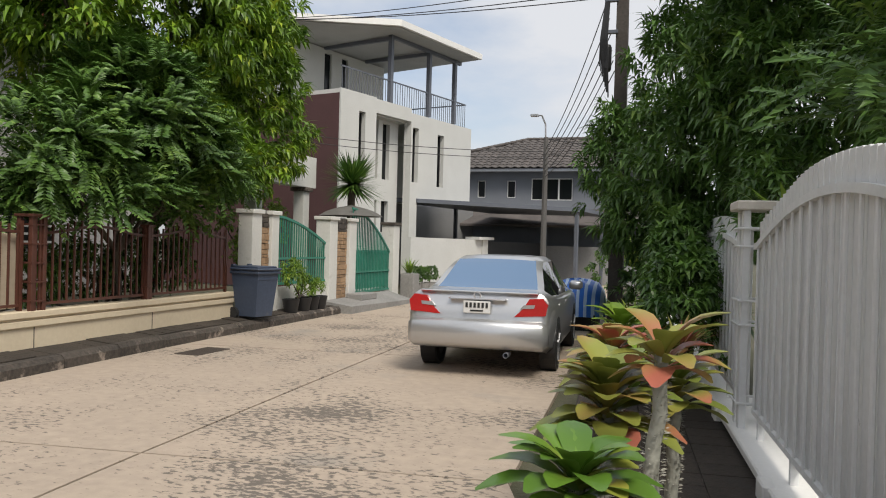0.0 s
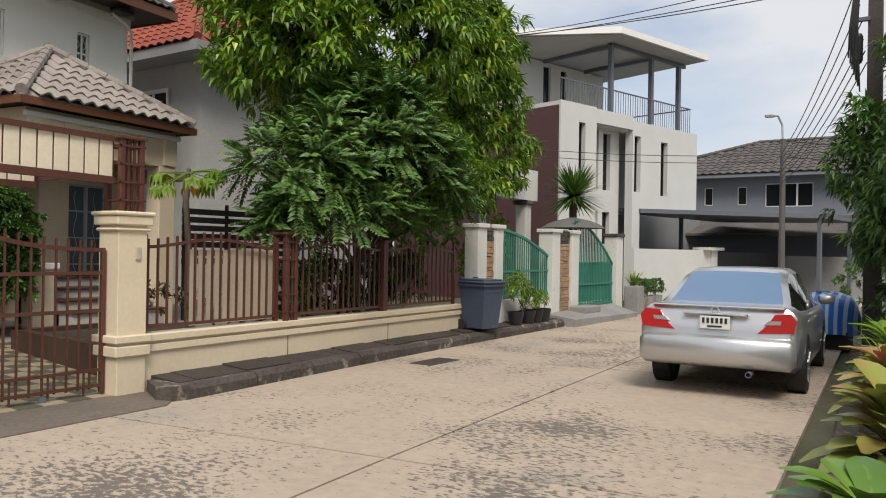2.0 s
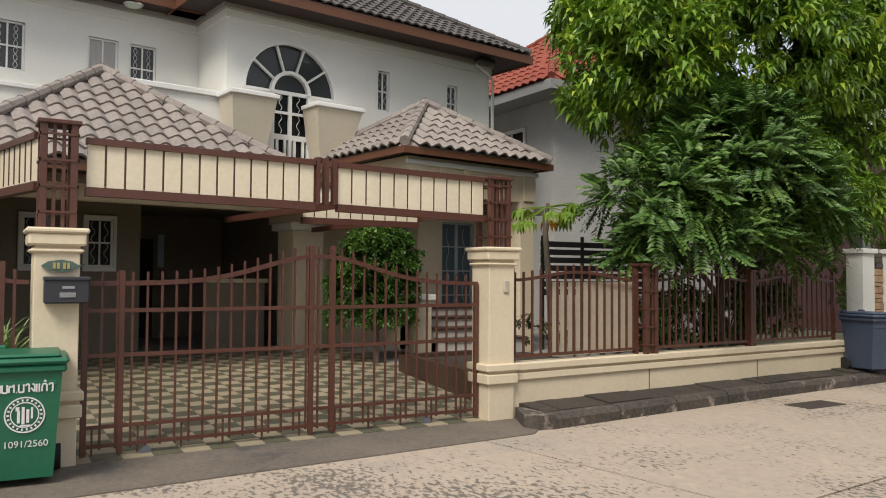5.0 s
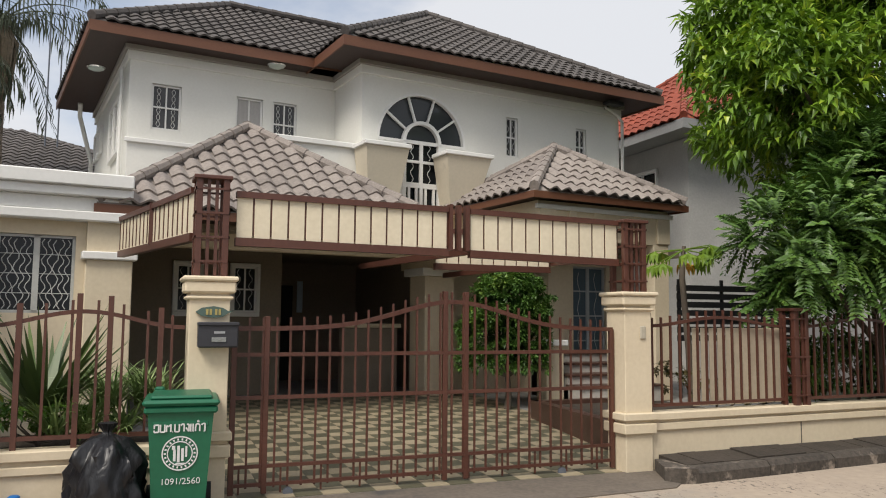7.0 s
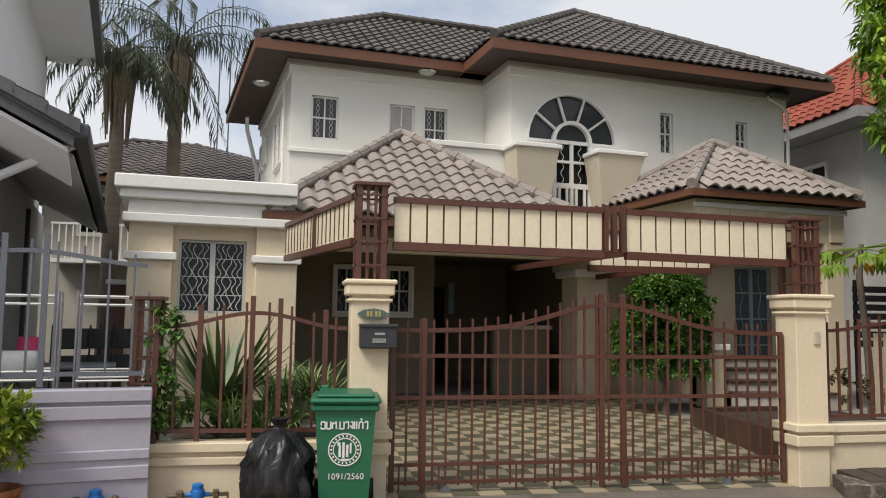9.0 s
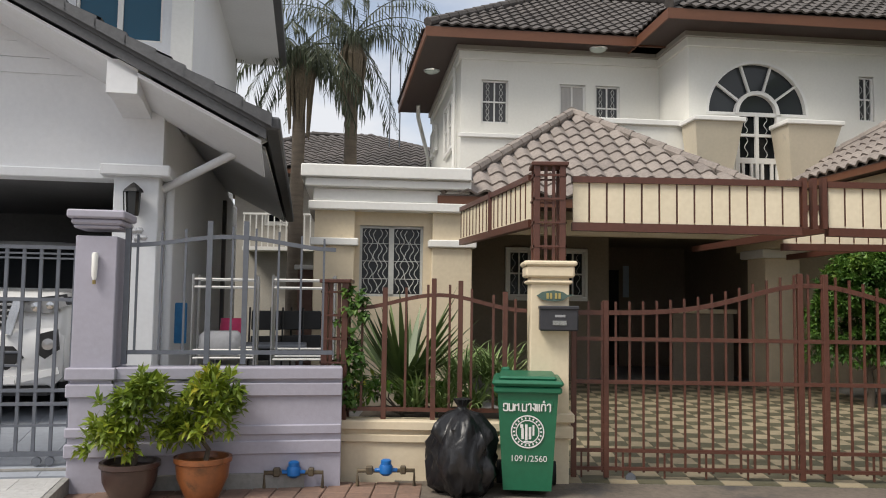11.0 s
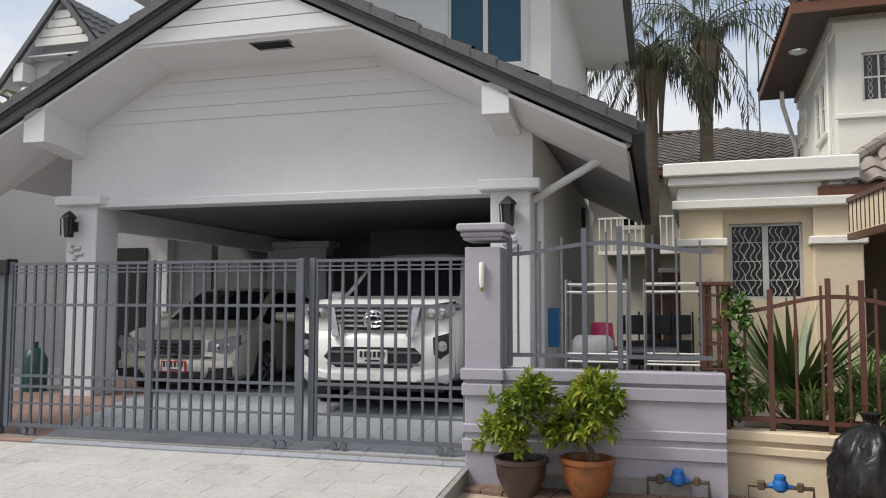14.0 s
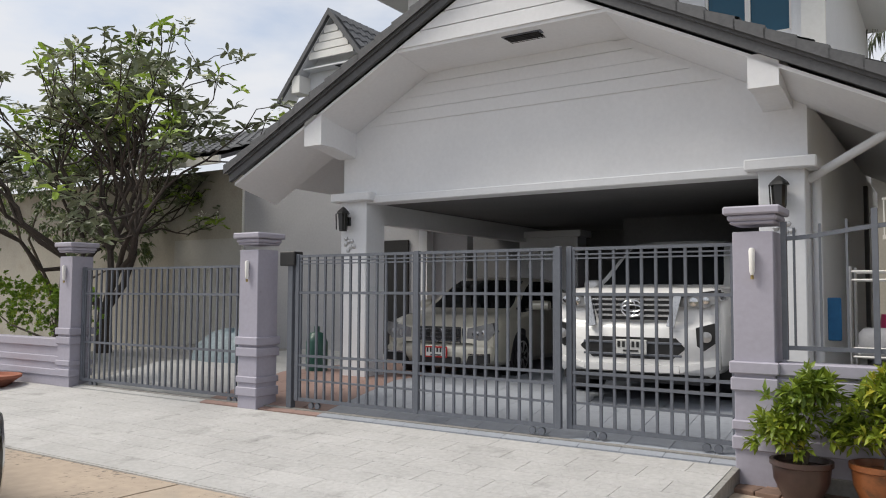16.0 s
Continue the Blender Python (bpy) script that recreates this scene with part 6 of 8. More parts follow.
suv = car("car", "white sport utility vehicle parked nose-out in a carport", SUV, PEARL, MG @ pose(-1.36, 3.60, 0.44, 0, 0, 182), 0, 5, (0, 6), (-1.4, 1.42), 0.385, 0.93, CARGLASS)
CHROMED = mat("bright plated plastic", (0.62, 0.62, 0.63), (0.55, 0.55, 0.56), rough=0.2, metal=0.85, bump=0)
gr = part("grille", Shape().prism([(-.46, 1.12), (.46, 1.12), (.37, .87), (-.37, .87)], 1, 2.2, 2.385), BLACK, suv, "black grille with chrome bars")
for k, z in enumerate((0.915, 0.97, 1.025, 1.08)):
    w = 0.385 + 0.02 * k
    part("grille_bar", Shape().box(-w, 2.38, z - .011, w, 2.40, z + .011, 0.004), CHROMED, gr)
part("bonnet_edge", Shape().box(-0.50, 2.24, 1.12, 0.50, 2.395, 1.15, 0.012), CHROMED, suv, "bright strip over the grille")
ring = Shape()
for rx, rz in ((0.115, 0.085), (0.10, 0.035), (0.042, 0.075)):
    ring.tube([(rx * math.cos(a * math.pi / 12), 2.415, 0.99 + rz * math.sin(a * math.pi / 12)) for a in range(25)], 0.011, 6)
part("badge", ring, CHROME, suv, "oval chrome badge", smooth=60)
part("bumper", Shape().box(-0.87, 2.15, 0.30, 0.87, 2.43, 0.86, 0.085), PEARL, suv, "white deep front bumper", smooth=50)
part("lower_intake", Shape().prism([(-.46, .69), (.46, .69), (.56, .585), (.42, .47), (-.42, .47), (-.56, .585)], 1, 2.41, 2.438), BLACK, suv, "black lower intake")
for z in (0.51, 0.635):
    part("intake_bar", Shape().box(-0.52, 2.437, z - .012, 0.52, 2.447, z + .012, 0.004), GMETAL, suv)
part("skid_bar", Shape().bar((-0.5, 2.45, 0.375), (0.5, 2.45, 0.375), 0.07, 0.05).bar((0.5, 2.45, 0.375), (0.86, 2.40, 0.46), 0.06, 0.05).bar((-0.5, 2.45, 0.375), (-0.86, 2.40, 0.46), 0.06, 0.05), PEARL, suv, "white lower bumper blade")
part("chin", Shape().box(-0.78, 2.1, 0.22, 0.78, 2.38, 0.32, 0.02), BLACK, suv, "black chin spoiler")
for q in (1, -1):
    hl = part("headlight", Shape().prism([(q * .49, 1.01), (q * .50, 1.10), (q * .86, 1.16), (q * .90, 1.08), (q * .74, 1.0)], 1, 2.05, 2.37), CLEARLAMP, suv, "clear slim headlight")
    part("lamp_unit", Shape().lathe([(0.045, 0), (0.045, .012), (0, .016)], 16, (q * .63, 2.37, 1.06), 1).lathe([(0.035, 0), (0.035, .012), (0, .016)], 16, (q * .75, 2.37, 1.075), 1), CHROME, hl)
    part("lamp_lid", Shape().bar((q * .48, 2.375, 1.11), (q * .89, 2.34, 1.17), 0.03, 0.03), BLACK, hl)
    part("bright_blade", Shape().bar((q * .485, 2.41, 1.13), (q * .41, 2.45, .80), 0.075, 0.05), CHROMED, suv, "bright slanting blade beside the grille")
    part("fog_recess", Shape().prism([(q * .66, .80), (q * .84, .85), (q * .86, .66), (q * .74, .57), (q * .67, .62)], 1, 2.40, 2.436), BLACK, suv, "black fog lamp recess")
    part("fog_lamp", Shape().lathe([(0.055, 0), (0.055, .03), (0, .035)], 16, (q * .765, 2.42, .71), 1), CLEARLAMP, suv)
    part("wheel_lip", Shape().tube([(q * .935, 1.42 + 0.47 * math.cos(a * math.pi / 10), 0.40 + 0.47 * math.sin(a * math.pi / 10)) for a in range(11)], 0.03, 6), PEARL, suv, smooth=60)
number_plate(suv, 0.0, 2.45, 0.59, 1)

SAL = [(-2.3, .36, .8, .85, .7, .78, .66), (-2.1, .24, .98, 1.05, .84, .86, .74), (-1.6, .2, .98, 1.08, .87, .885, .72), (-0.9, .2, .97, 1.40, .88, .885, .60), (-0.2, .2, .96, 1.445, .88, .885, .61), (0.45, .2, .95, 1.40, .88, .885, .60), (1.25, .2, .92, .98, .88, .885, .72), (2.0, .22, .82, .88, .86, .87, .68), (2.22, .26, .70, .74, .80, .80, .62), (2.28, .32, .5, .53, .6, .6, .5)]
mer = car("car", "champagne saloon car parked nose-out in a carport", SAL, CHAMP, MG @ pose(-4.60, 4.45, 0.38, 0, 0, 186), 2, 5, (2, 6), (-1.35, 1.4), 0.32, 0.885, CARGLASS)
gr = part("grille", Shape().box(-0.36, 2.20, 0.52, 0.36, 2.285, 0.74, 0.03), BLACK, mer, "black grille with chrome bars")
for z in (0.555, 0.605, 0.655, 0.705):
    part("grille_bar", Shape().box(-0.35, 2.285, z - .009, 0.35, 2.30, z + .009), CHROME, gr)
for a in (-0.35, 0.35):
    part("grille_side", Shape().box(a - 0.012, 2.28, 0.52, a + 0.012, 2.30, 0.74), CHROME, gr)
part("badge", Shape().lathe([(0.10, 0), (0.10, .02), (0.08, .02), (0.08, 0)], 24, (0, 2.30, 0.63), 1, True), CHROME, mer, "round chrome badge")
part("bumper", Shape().box(-0.82, 2.1, 0.26, 0.82, 2.31, 0.52, 0.07), CHAMP, mer, "champagne front bumper", smooth=50)
part("lower_intake", Shape().box(-0.36, 2.29, 0.25, 0.36, 2.325, 0.34, 0.01), BLACK, mer)
for s in (1, -1):
    part("headlight", Shape().prism([(s * .42, .56), (s * .44, .72), (s * .80, .80), (s * .84, .68), (s * .74, .57)], 1, 2.0, 2.26), CLEARLAMP, mer, "clear headlight")
    part("side_intake", Shape().prism([(s * .44, .25), (s * .78, .27), (s * .78, .40), (s * .48, .36)], 1, 2.28, 2.322), BLACK, mer, "black side intake")
    part("day_light", Shape().box(s * .62 - .14, 2.31, 0.375, s * .62 + .14, 2.335, 0.395), CHROME, mer)
    part("lamp_unit", Shape().lathe([(0.05, 0), (0.05, .012), (0, .016)], 16, (s * .56, 2.26, .645), 1).lathe([(0.04, 0), (0.04, .012), (0, .016)], 16, (s * .69, 2.26, .67), 1), CHROME, mer)
number_plate(mer, 0.0, 2.325, 0.40, 1, edge=mat("red plate edge", (0.5, 0.03, 0.03), rough=0.4))


INKY = mat("black car paint", (0.012, 0.012, 0.013), rough=0.2, coat=1.0, bump=0)
car("car", "black saloon car standing at the road edge", SAL, INKY, pose(-0.94, -8.08, 0, 0, 0, 0), 2, 5, (2, 6), (-1.35, 1.4), 0.32, 0.885, CARGLASS)

# ---- plants ----
LEAF_MANGO = leaf("mango leaf", (0.025, 0.07, 0.008), (0.19, 0.33, 0.025), (0.44, 0.53, 0.05), trans=0.22, share=0.68, rough=0.38)
LEAF_DEEP = leaf("deep green leaf", (0.022, 0.062, 0.012), (0.10, 0.20, 0.033), (0.22, 0.33, 0.06), trans=0.26)
LEAF_PINN = leaf("grey green feathery leaf", (0.038, 0.095, 0.017), (0.115, 0.215, 0.038), (0.25, 0.37, 0.07), trans=0.16)
LEAF_BRIGHT = leaf("bright green leaf", (0.08, 0.16, 0.015), (0.20, 0.31, 0.03), (0.42, 0.44, 0.06))
LEAF_GREY = leaf("dusty green leaf", (0.08, 0.105, 0.055), (0.16, 0.21, 0.09), (0.30, 0.37, 0.10))
LEAF_RED = leaf("reddening fleshy leaf", (0.10, 0.16, 0.03), (0.28, 0.29, 0.06), (0.42, 0.13, 0.09), rough=0.35, trans=0.12, share=0.5)
LEAF_FRESH = leaf("glossy fresh leaf", (0.03, 0.10, 0.012), (0.13, 0.24, 0.03), (0.40, 0.36, 0.07), share=0.68, rough=0.3, trans=0.12)
LEAF_YUCCA = leaf("deep green sword leaf", (0.035, 0.065, 0.02), (0.10, 0.15, 0.045), (0.20, 0.26, 0.08), trans=0.12)
LEAF_SPIDER = leaf("pale striped grass leaf", (0.10, 0.17, 0.05), (0.24, 0.33, 0.12), (0.42, 0.48, 0.22), trans=0.2)
LEAF_PALM = leaf("dry palm leaf", (0.035, 0.05, 0.028), (0.085, 0.10, 0.055), (0.16, 0.14, 0.09))
PETAL = leaf("white petal", (0.8, 0.8, 0.74), (0.85, 0.84, 0.78))


def unit(a):
    return a / np.maximum(np.linalg.norm(a, axis=-1, keepdims=True), 1e-9)


def leaf_shape(base, way, length, width, droop=0.3, rng=None, shape=None, blunt=0.0, face=None):
    """Leaves as folded, bent blades: base points, directions, lengths, widths."""
    n = len(base)
    way = unit(way)
    up = np.tile([0.0, 0.0, 1.0], (n, 1)) + 0.35 * rng.normal(size=(n, 3))
    if face is not None:
        up = up * 0.7 + face * 0.9
    side = unit(np.cross(way, up))
    nrm = np.cross(side, way)
    L, W = length[:, None], width[:, None]
    mid = base + way * L * 0.5 + nrm * L * 0.05
    tip = base + unit(way + np.array([0, 0, -1]) * droop) * L
    mid[:, 2] -= droop * L[:, 0] * 0.12
    ml, mr = mid + side * W / 2 + nrm * W * 0.15, mid - side * W / 2 + nrm * W * 0.15
    if blunt:
        q = base + (tip - base) * 0.82
        v = np.stack([base, ml, q + side * W * blunt / 2, tip, q - side * W * blunt / 2, mr, mid], 1)
        f = np.array([[0, 6, 1], [0, 5, 6], [6, 3, 2], [6, 2, 1], [6, 5, 4], [6, 4, 3]])
        k = 7
    else:
        v = np.stack([base, ml, tip, mr, mid], 1)
        f = np.array([[0, 4, 1], [0, 3, 4], [4, 2, 1], [4, 3, 2]])
        k = 5
    s = shape or Shape()
    o = len(s.v)
    s.v += v.reshape(-1, 3).tolist()
    s.f += (f[None] + (np.arange(n) * k)[:, None, None] + o).reshape(-1, 3).tolist()
    return s


def in_lobes(lobes, n, rng, shell=0.55):
    """Points in the outer shell of a crown of overlapping lobes (x, y, z, rx, ry, rz), with the way out."""
    w = np.array([l[3] * l[4] for l in lobes])
    pick = rng.choice(len(lobes), n, p=w / w.sum())
    l = np.array(lobes, float)[pick]
    d = unit(rng.normal(size=(n, 3)))
    d[:, 2] = np.where(d[:, 2] < -0.55, -d[:, 2], d[:, 2])
    r = shell + (1 - shell) * rng.random((n, 1)) ** 0.6
    bump = 1 + 0.16 * np.sin(d[:, :1] * 9 + l[:, :1]) * np.cos(d[:, 1:2] * 8 + d[:, 2:] * 7)
    return l[:, :3] + d * r * bump * l[:, 3:6], d


def tree(name, label, foot, lobes, material, clusters, per, length, width, seed, trunk_r=0.14, fork=1.4, droop=0.6, limbs=7, feather=0, m=None, shell=0.5, category="tree"):
    rng = np.random.default_rng(seed)
    t = thing(name, label, category, m=m)
    c = np.mean([l[:3] for l in lobes], axis=0)
    f = Vector(foot)
    top = Vector((f.x * 0.6 + c[0] * 0.4, f.y * 0.6 + c[1] * 0.4, fork))
    part("trunk", Shape().tube([f - Vector((0, 0, .1)), f.lerp(top, 0.5) + Vector((0.04, 0.03, 0)), top], [trunk_r * 1.25, trunk_r, trunk_r * 0.85], 10), BARK, t, smooth=60)
    for i in range(limbs):
        l = lobes[i % len(lobes)]
        e = Vector(l[:3]) + Vector(rng.normal(size=3)) * 0.35 * l[3]
        k = top.lerp(e, 0.5) + Vector(rng.normal(size=3)) * 0.12 * l[3]
        part("limb", Shape().tube([top, k, e], [trunk_r * 0.6, trunk_r * 0.35, trunk_r * 0.12], 7), BARK, t, smooth=60)
    p, d = in_lobes(lobes, clusters, rng, shell)
    if feather:
        # fronds of paired leaflets about each shoot
        n = per
        base = np.repeat(p, n, 0)
        a = rng.normal(size=(len(base), 3)) * 0.75 + np.repeat(d, n, 0) * 0.5 + [0, 0, 0.25]
        a = unit(a)
        FL = rng.uniform(0.75, 1.15, len(base)) * feather
        sd = unit(np.cross(a, [0, 0, 1.0]))
        bs, ws = [], []
        for j in range(12):
            q = (j + 1) / 12
            spot = base + a * (FL * q)[:, None] + np.array([0, 0, -1]) * (FL * 0.25 * q * q)[:, None]
            for s in (1, -1):
                bs.append(spot)
                ws.append(sd * s + a * 0.55)
        bs, ws = np.concatenate(bs), np.concatenate(ws)
        s = leaf_shape(bs, ws, length * rng.uniform(0.75, 1.1, len(bs)), width * np.ones(len(bs)), 0.15, rng, face=np.tile(np.repeat(d, n, 0), (24, 1)))
    else:
        # whorls of leaves about each shoot's tip, spreading and hanging like an open umbrella
        axis = unit(d * 0.9 + rng.normal(size=d.shape) * 0.35 + [0, 0, 0.35])
        e1 = unit(np.cross(axis, [0.3, 0.2, 1.0]))
        e2 = np.cross(axis, e1)
        k = np.tile(np.arange(per), clusters)
        a = k * 2.4 + np.repeat(rng.uniform(0, 6.28, clusters), per)
        spread = (0.45 + 0.75 * k / per)[:, None]
        base = np.repeat(p, per, 0) - np.repeat(axis, per, 0) * (length * 0.45 * k / per)[:, None]
        ways = np.repeat(axis, per, 0) * (1.05 - 0.85 * k / per)[:, None] + (np.repeat(e1, per, 0) * np.cos(a)[:, None] + np.repeat(e2, per, 0) * np.sin(a)[:, None]) * spread + rng.normal(size=(len(base), 3)) * 0.14
        s = leaf_shape(base, ways, length * rng.uniform(0.65, 1.15, len(base)), width * rng.uniform(0.8, 1.15, len(base)), droop, rng)
    part("crown", s, material, t, "dense leafy crown", fix=False)
    return t


# the big mango by the fence and the feathery tree before it
tree("mango_tree", "large dark mango tree with drooping glossy leaves behind a fence", (-9.6, 12.2, 0), [(-9.6, 12.0, 5.6, 2.6, 2.9, 2.4), (-8.8, 9.2, 4.7, 1.3, 1.5, 1.5), (-9.0, 14.4, 4.0, 1.4, 1.9, 2.2), (-9.0, 15.2, 5.0, 1.0, 1.0, 1.4), (-9.8, 11.8, 7.6, 2.0, 2.4, 1.8), (-9.0, 11.6, 3.2, 1.6, 2.4, 1.4), (-9.8, 9.3, 6.1, 1.1, 1.1, 1.1), (-8.9, 14.6, 5.9, 1.1, 1.3, 1.2), (-8.7, 13.6, 2.9, 0.9, 1.2, 0.9)],
     LEAF_MANGO, 3900, 15, 0.29, 0.078, 11, trunk_r=0.2, fork=1.7, limbs=12)
tree("feathery_tree", "grey green feathery-leaved tree leaning over a brown fence", (-8.0, 9.7, 0), [(-7.75, 9.9, 3.35, 0.95, 1.25, 0.85), (-7.7, 8.4, 2.65, 0.75, 1.05, 0.65), (-7.75, 10.9, 2.7, 0.8, 1.1, 0.7), (-7.7, 9.3, 2.15, 0.7, 1.7, 0.45)],
     LEAF_PINN, 210, 9, 0.135, 0.05, 12, trunk_r=0.07, fork=1.3, feather=0.5, limbs=8, shell=0.72)
# right-hand trees behind the pale fence
tree("mango_tree", "tall mango tree with long drooping leaves beside the road", (0.6, 13.2, 0), [(-1.1, 14.6, 3.0, 0.85, 1.0, 1.2), (-0.85, 14.4, 1.9, 0.7, 0.9, 0.8), (-0.3, 14.5, 4.7, 0.9, 1.0, 1.0), (0.3, 14.4, 6.2, 0.9, 1.0, 0.9), (0.2, 12.6, 2.6, 1.3, 1.5, 1.6), (1.2, 12.2, 4.6, 1.1, 1.4, 1.4), (0.9, 11.4, 3.4, 1.2, 1.3, 1.7), (1.5, 10.6, 5.6, 1.3, 1.5, 1.5), (1.4, 10.2, 3.0, 1.1, 1.3, 1.4)],
     LEAF_DEEP, 2100, 13, 0.27, 0.064, 13, trunk_r=0.13, fork=1.2, limbs=9)
tree("mango_tree", "mango tree with long drooping leaves over a pale fence", (2.2, 8.4, 0), [(2.2, 8.6, 3.2, 0.9, 1.4, 1.3), (2.5, 7.6, 4.4, 1.2, 1.4, 1.2), (2.4, 6.4, 3.4, 0.8, 1.0, 1.1), (2.0, 9.3, 5.0, 1.0, 1.2, 1.3)],
     LEAF_DEEP, 900, 13, 0.30, 0.062, 14, trunk_r=0.1, fork=1.2, limbs=6)
tree("feathery_tree", "fresh green feathery tree over a pale fence", (1.55, 5.9, 0), [(1.6, 5.9, 2.9, 0.5, 0.7, 0.5), (1.8, 5.2, 2.6, 0.4, 0.5, 0.4), (1.5, 6.5, 2.5, 0.4, 0.6, 0.5)],
     LEAF_PINN, 24, 6, 0.16, 0.045, 15, trunk_r=0.035, fork=1.6, feather=0.75, limbs=5)
# shrub in the yard, papaya, hedges
tree("shrub", "dense dark clipped shrub in a tiled yard", (5.8, 4.4, 0.15), [(5.95, 4.6, 1.85, 0.75, 0.5, 0.62), (5.6, 4.6, 1.2, 0.6, 0.45, 0.75), (6.2, 4.6, 1.2, 0.5, 0.4, 0.75)], LEAF_DEEP, 1300, 12, 0.11, 0.05, 16, trunk_r=0.05, fork=0.7, droop=0.3, m=MA, category="shrub")
tree("bougainvillea", "sprawling reddish shrub behind a brown railing", (6.2, 1.0, 0.1), [(6.3, 1.0, 0.75, 0.7, 0.4, 0.4), (7.6, 1.1, 0.8, 0.7, 0.4, 0.45), (9.4, 1.4, 0.9, 1.2, 0.5, 0.5), (11, 1.4, 0.9, 1.0, 0.5, 0.5)], leaf("bronze leaf", (0.05, 0.06, 0.02), (0.12, 0.09, 0.03), (0.25, 0.10, 0.05)), 180, 9, 0.09, 0.045, 17, trunk_r=0.03, fork=0.4, m=MA, category="shrub")
tree("undergrowth", "dense shaded shrubs behind the brown railing", (4.2, 0.9, 0.1), [(2.9, 0.75, 0.9, 0.55, 0.35, 0.5), (3.9, 0.8, 0.95, 0.6, 0.35, 0.55), (5.0, 0.8, 1.0, 0.65, 0.35, 0.6), (6.1, 0.8, 1.0, 0.6, 0.35, 0.6)], LEAF_DEEP, 420, 11, 0.13, 0.05, 19, trunk_r=0.04, fork=0.4, m=MR, category="shrub")
pap = thing("papaya_tree", "young papaya with a bare stem and drooping lobed leaves", "tree", m=MA)
rng = np.random.default_rng(18)
part("trunk", Shape().tube([(8.0, 2.6, 0.0), (7.95, 2.6, 1.2), (7.85, 2.6, 2.3), (7.9, 2.6, 2.75)], [0.06, 0.05, 0.045, 0.03], 9), BARK, pap, smooth=60)
for i in range(11):
    a = 2.4 * i
    q = Vector((7.9 + 0.45 * math.cos(a), 2.6 + 0.4 * math.sin(a), 2.75 - 0.07 * (i % 5)))
    part("leaf_stalk", Shape().tube([(7.9, 2.6, 2.7), q], [0.012, 0.008], 5), LEAF_BRIGHT, pap)
    ways = np.array([[math.cos(a + b), math.sin(a + b), -0.5] for b in np.linspace(-1.9, 1.9, 9)])
    part("leaf", leaf_shape(np.tile(np.array(q), (9, 1)), ways, np.full(9, 0.26), np.full(9, 0.085), 0.9, rng), LEAF_BRIGHT if i != 3 else leaf("yellowed papaya leaf", (0.5, 0.25, 0.03), (0.6, 0.35, 0.05)), pap, fix=False)


def strap_plant(name, label, at, n, length, width, material, m=None, seed=1, lift=0.8, category="plant", bend=0.4, low=None):
    """Sword-shaped leaves springing from one foot, each of three bent pieces."""
    rng = np.random.default_rng(seed)
    t = thing(name, label, category, m=m)
    s = Shape()
    for i in range(n):
        a = rng.uniform(0, 2 * math.pi)
        e = rng.uniform(lift * 0.35 if low is None else low, lift * 1.5)
        d = np.array([math.cos(a), math.sin(a), e])
        d /= np.linalg.norm(d)
        L = length * rng.uniform(0.7, 1.1)
        sd = np.array([-math.sin(a), math.cos(a), 0])
        pts = []
        p = np.array(at, float) + rng.normal(size=3) * [0.03, 0.03, 0.01]
        for k in range(5):
            w = width * (1 - (k / 4) ** 2) * (0.7 + 0.3 * min(k, 1))
            pts += [p + sd * w / 2, p - sd * w / 2]
            d = d + np.array([0, 0, -bend * 0.3 * k / 4])
            d /= np.linalg.norm(d)
            p = p + d * L / 4
        s.add(pts, [(2 * k, 2 * k + 1, 2 * k + 3, 2 * k + 2) for k in range(4)])
    part("leaves", s, material, t, fix=False)
    return t


strap_plant("yucca", "spiky green yucca behind a brown railing", (-0.58, 0.75, 0.7), 60, 1.12, 0.08, LEAF_YUCCA, MA, 3, lift=1.4, bend=0.2)
for k, (x, y) in enumerate(((-0.2, 0.4), (0.1, 0.35), (0.38, 0.4), (-0.42, 0.38), (-0.1, 0.6), (0.25, 0.65), (0.0, 0.5), (0.4, 0.6))):
    strap_plant("spider_plant", "striped pale green grassy plant spilling from a bed", (x, y, 0.62 + 0.22 * (k > 3)), 70, 0.58, 0.022, LEAF_SPIDER, MA, 20 + k, lift=1.1, bend=1.5)
tree("bed_shrub", "low leafy green bed planting behind a railing", (-0.6, 0.45, 0.4), [(-0.75, 0.4, 0.72, 0.3, 0.2, 0.18), (-0.35, 0.5, 0.72, 0.3, 0.2, 0.16)], LEAF_FRESH, 55, 9, 0.10, 0.05, 31, trunk_r=0.02, fork=0.55, m=MA, category="plant")
tree("climber", "leafy creeper winding up a brown post", (-1.1, 0.1, 0.5), [(-1.03, 0.08, 1.0, 0.14, 0.12, 0.4), (-1.0, 0.06, 1.5, 0.16, 0.12, 0.25), (-1.06, 0.05, 0.75, 0.12, 0.1, 0.2)], LEAF_DEEP, 90, 6, 0.08, 0.06, 32, trunk_r=0.015, fork=0.9, m=MA, shell=0.2, category="plant")
solo("plant_bed", Shape().box(-1.0, 0.2, 0.0, 0.6, 1.3, 0.5), SOIL, "raised earth bed behind a cream wall", "plant bed", m=MA)


LEAF_POT = leaf("yellow green pot leaf", (0.07, 0.13, 0.015), (0.24, 0.31, 0.03), (0.50, 0.42, 0.05), share=0.72)


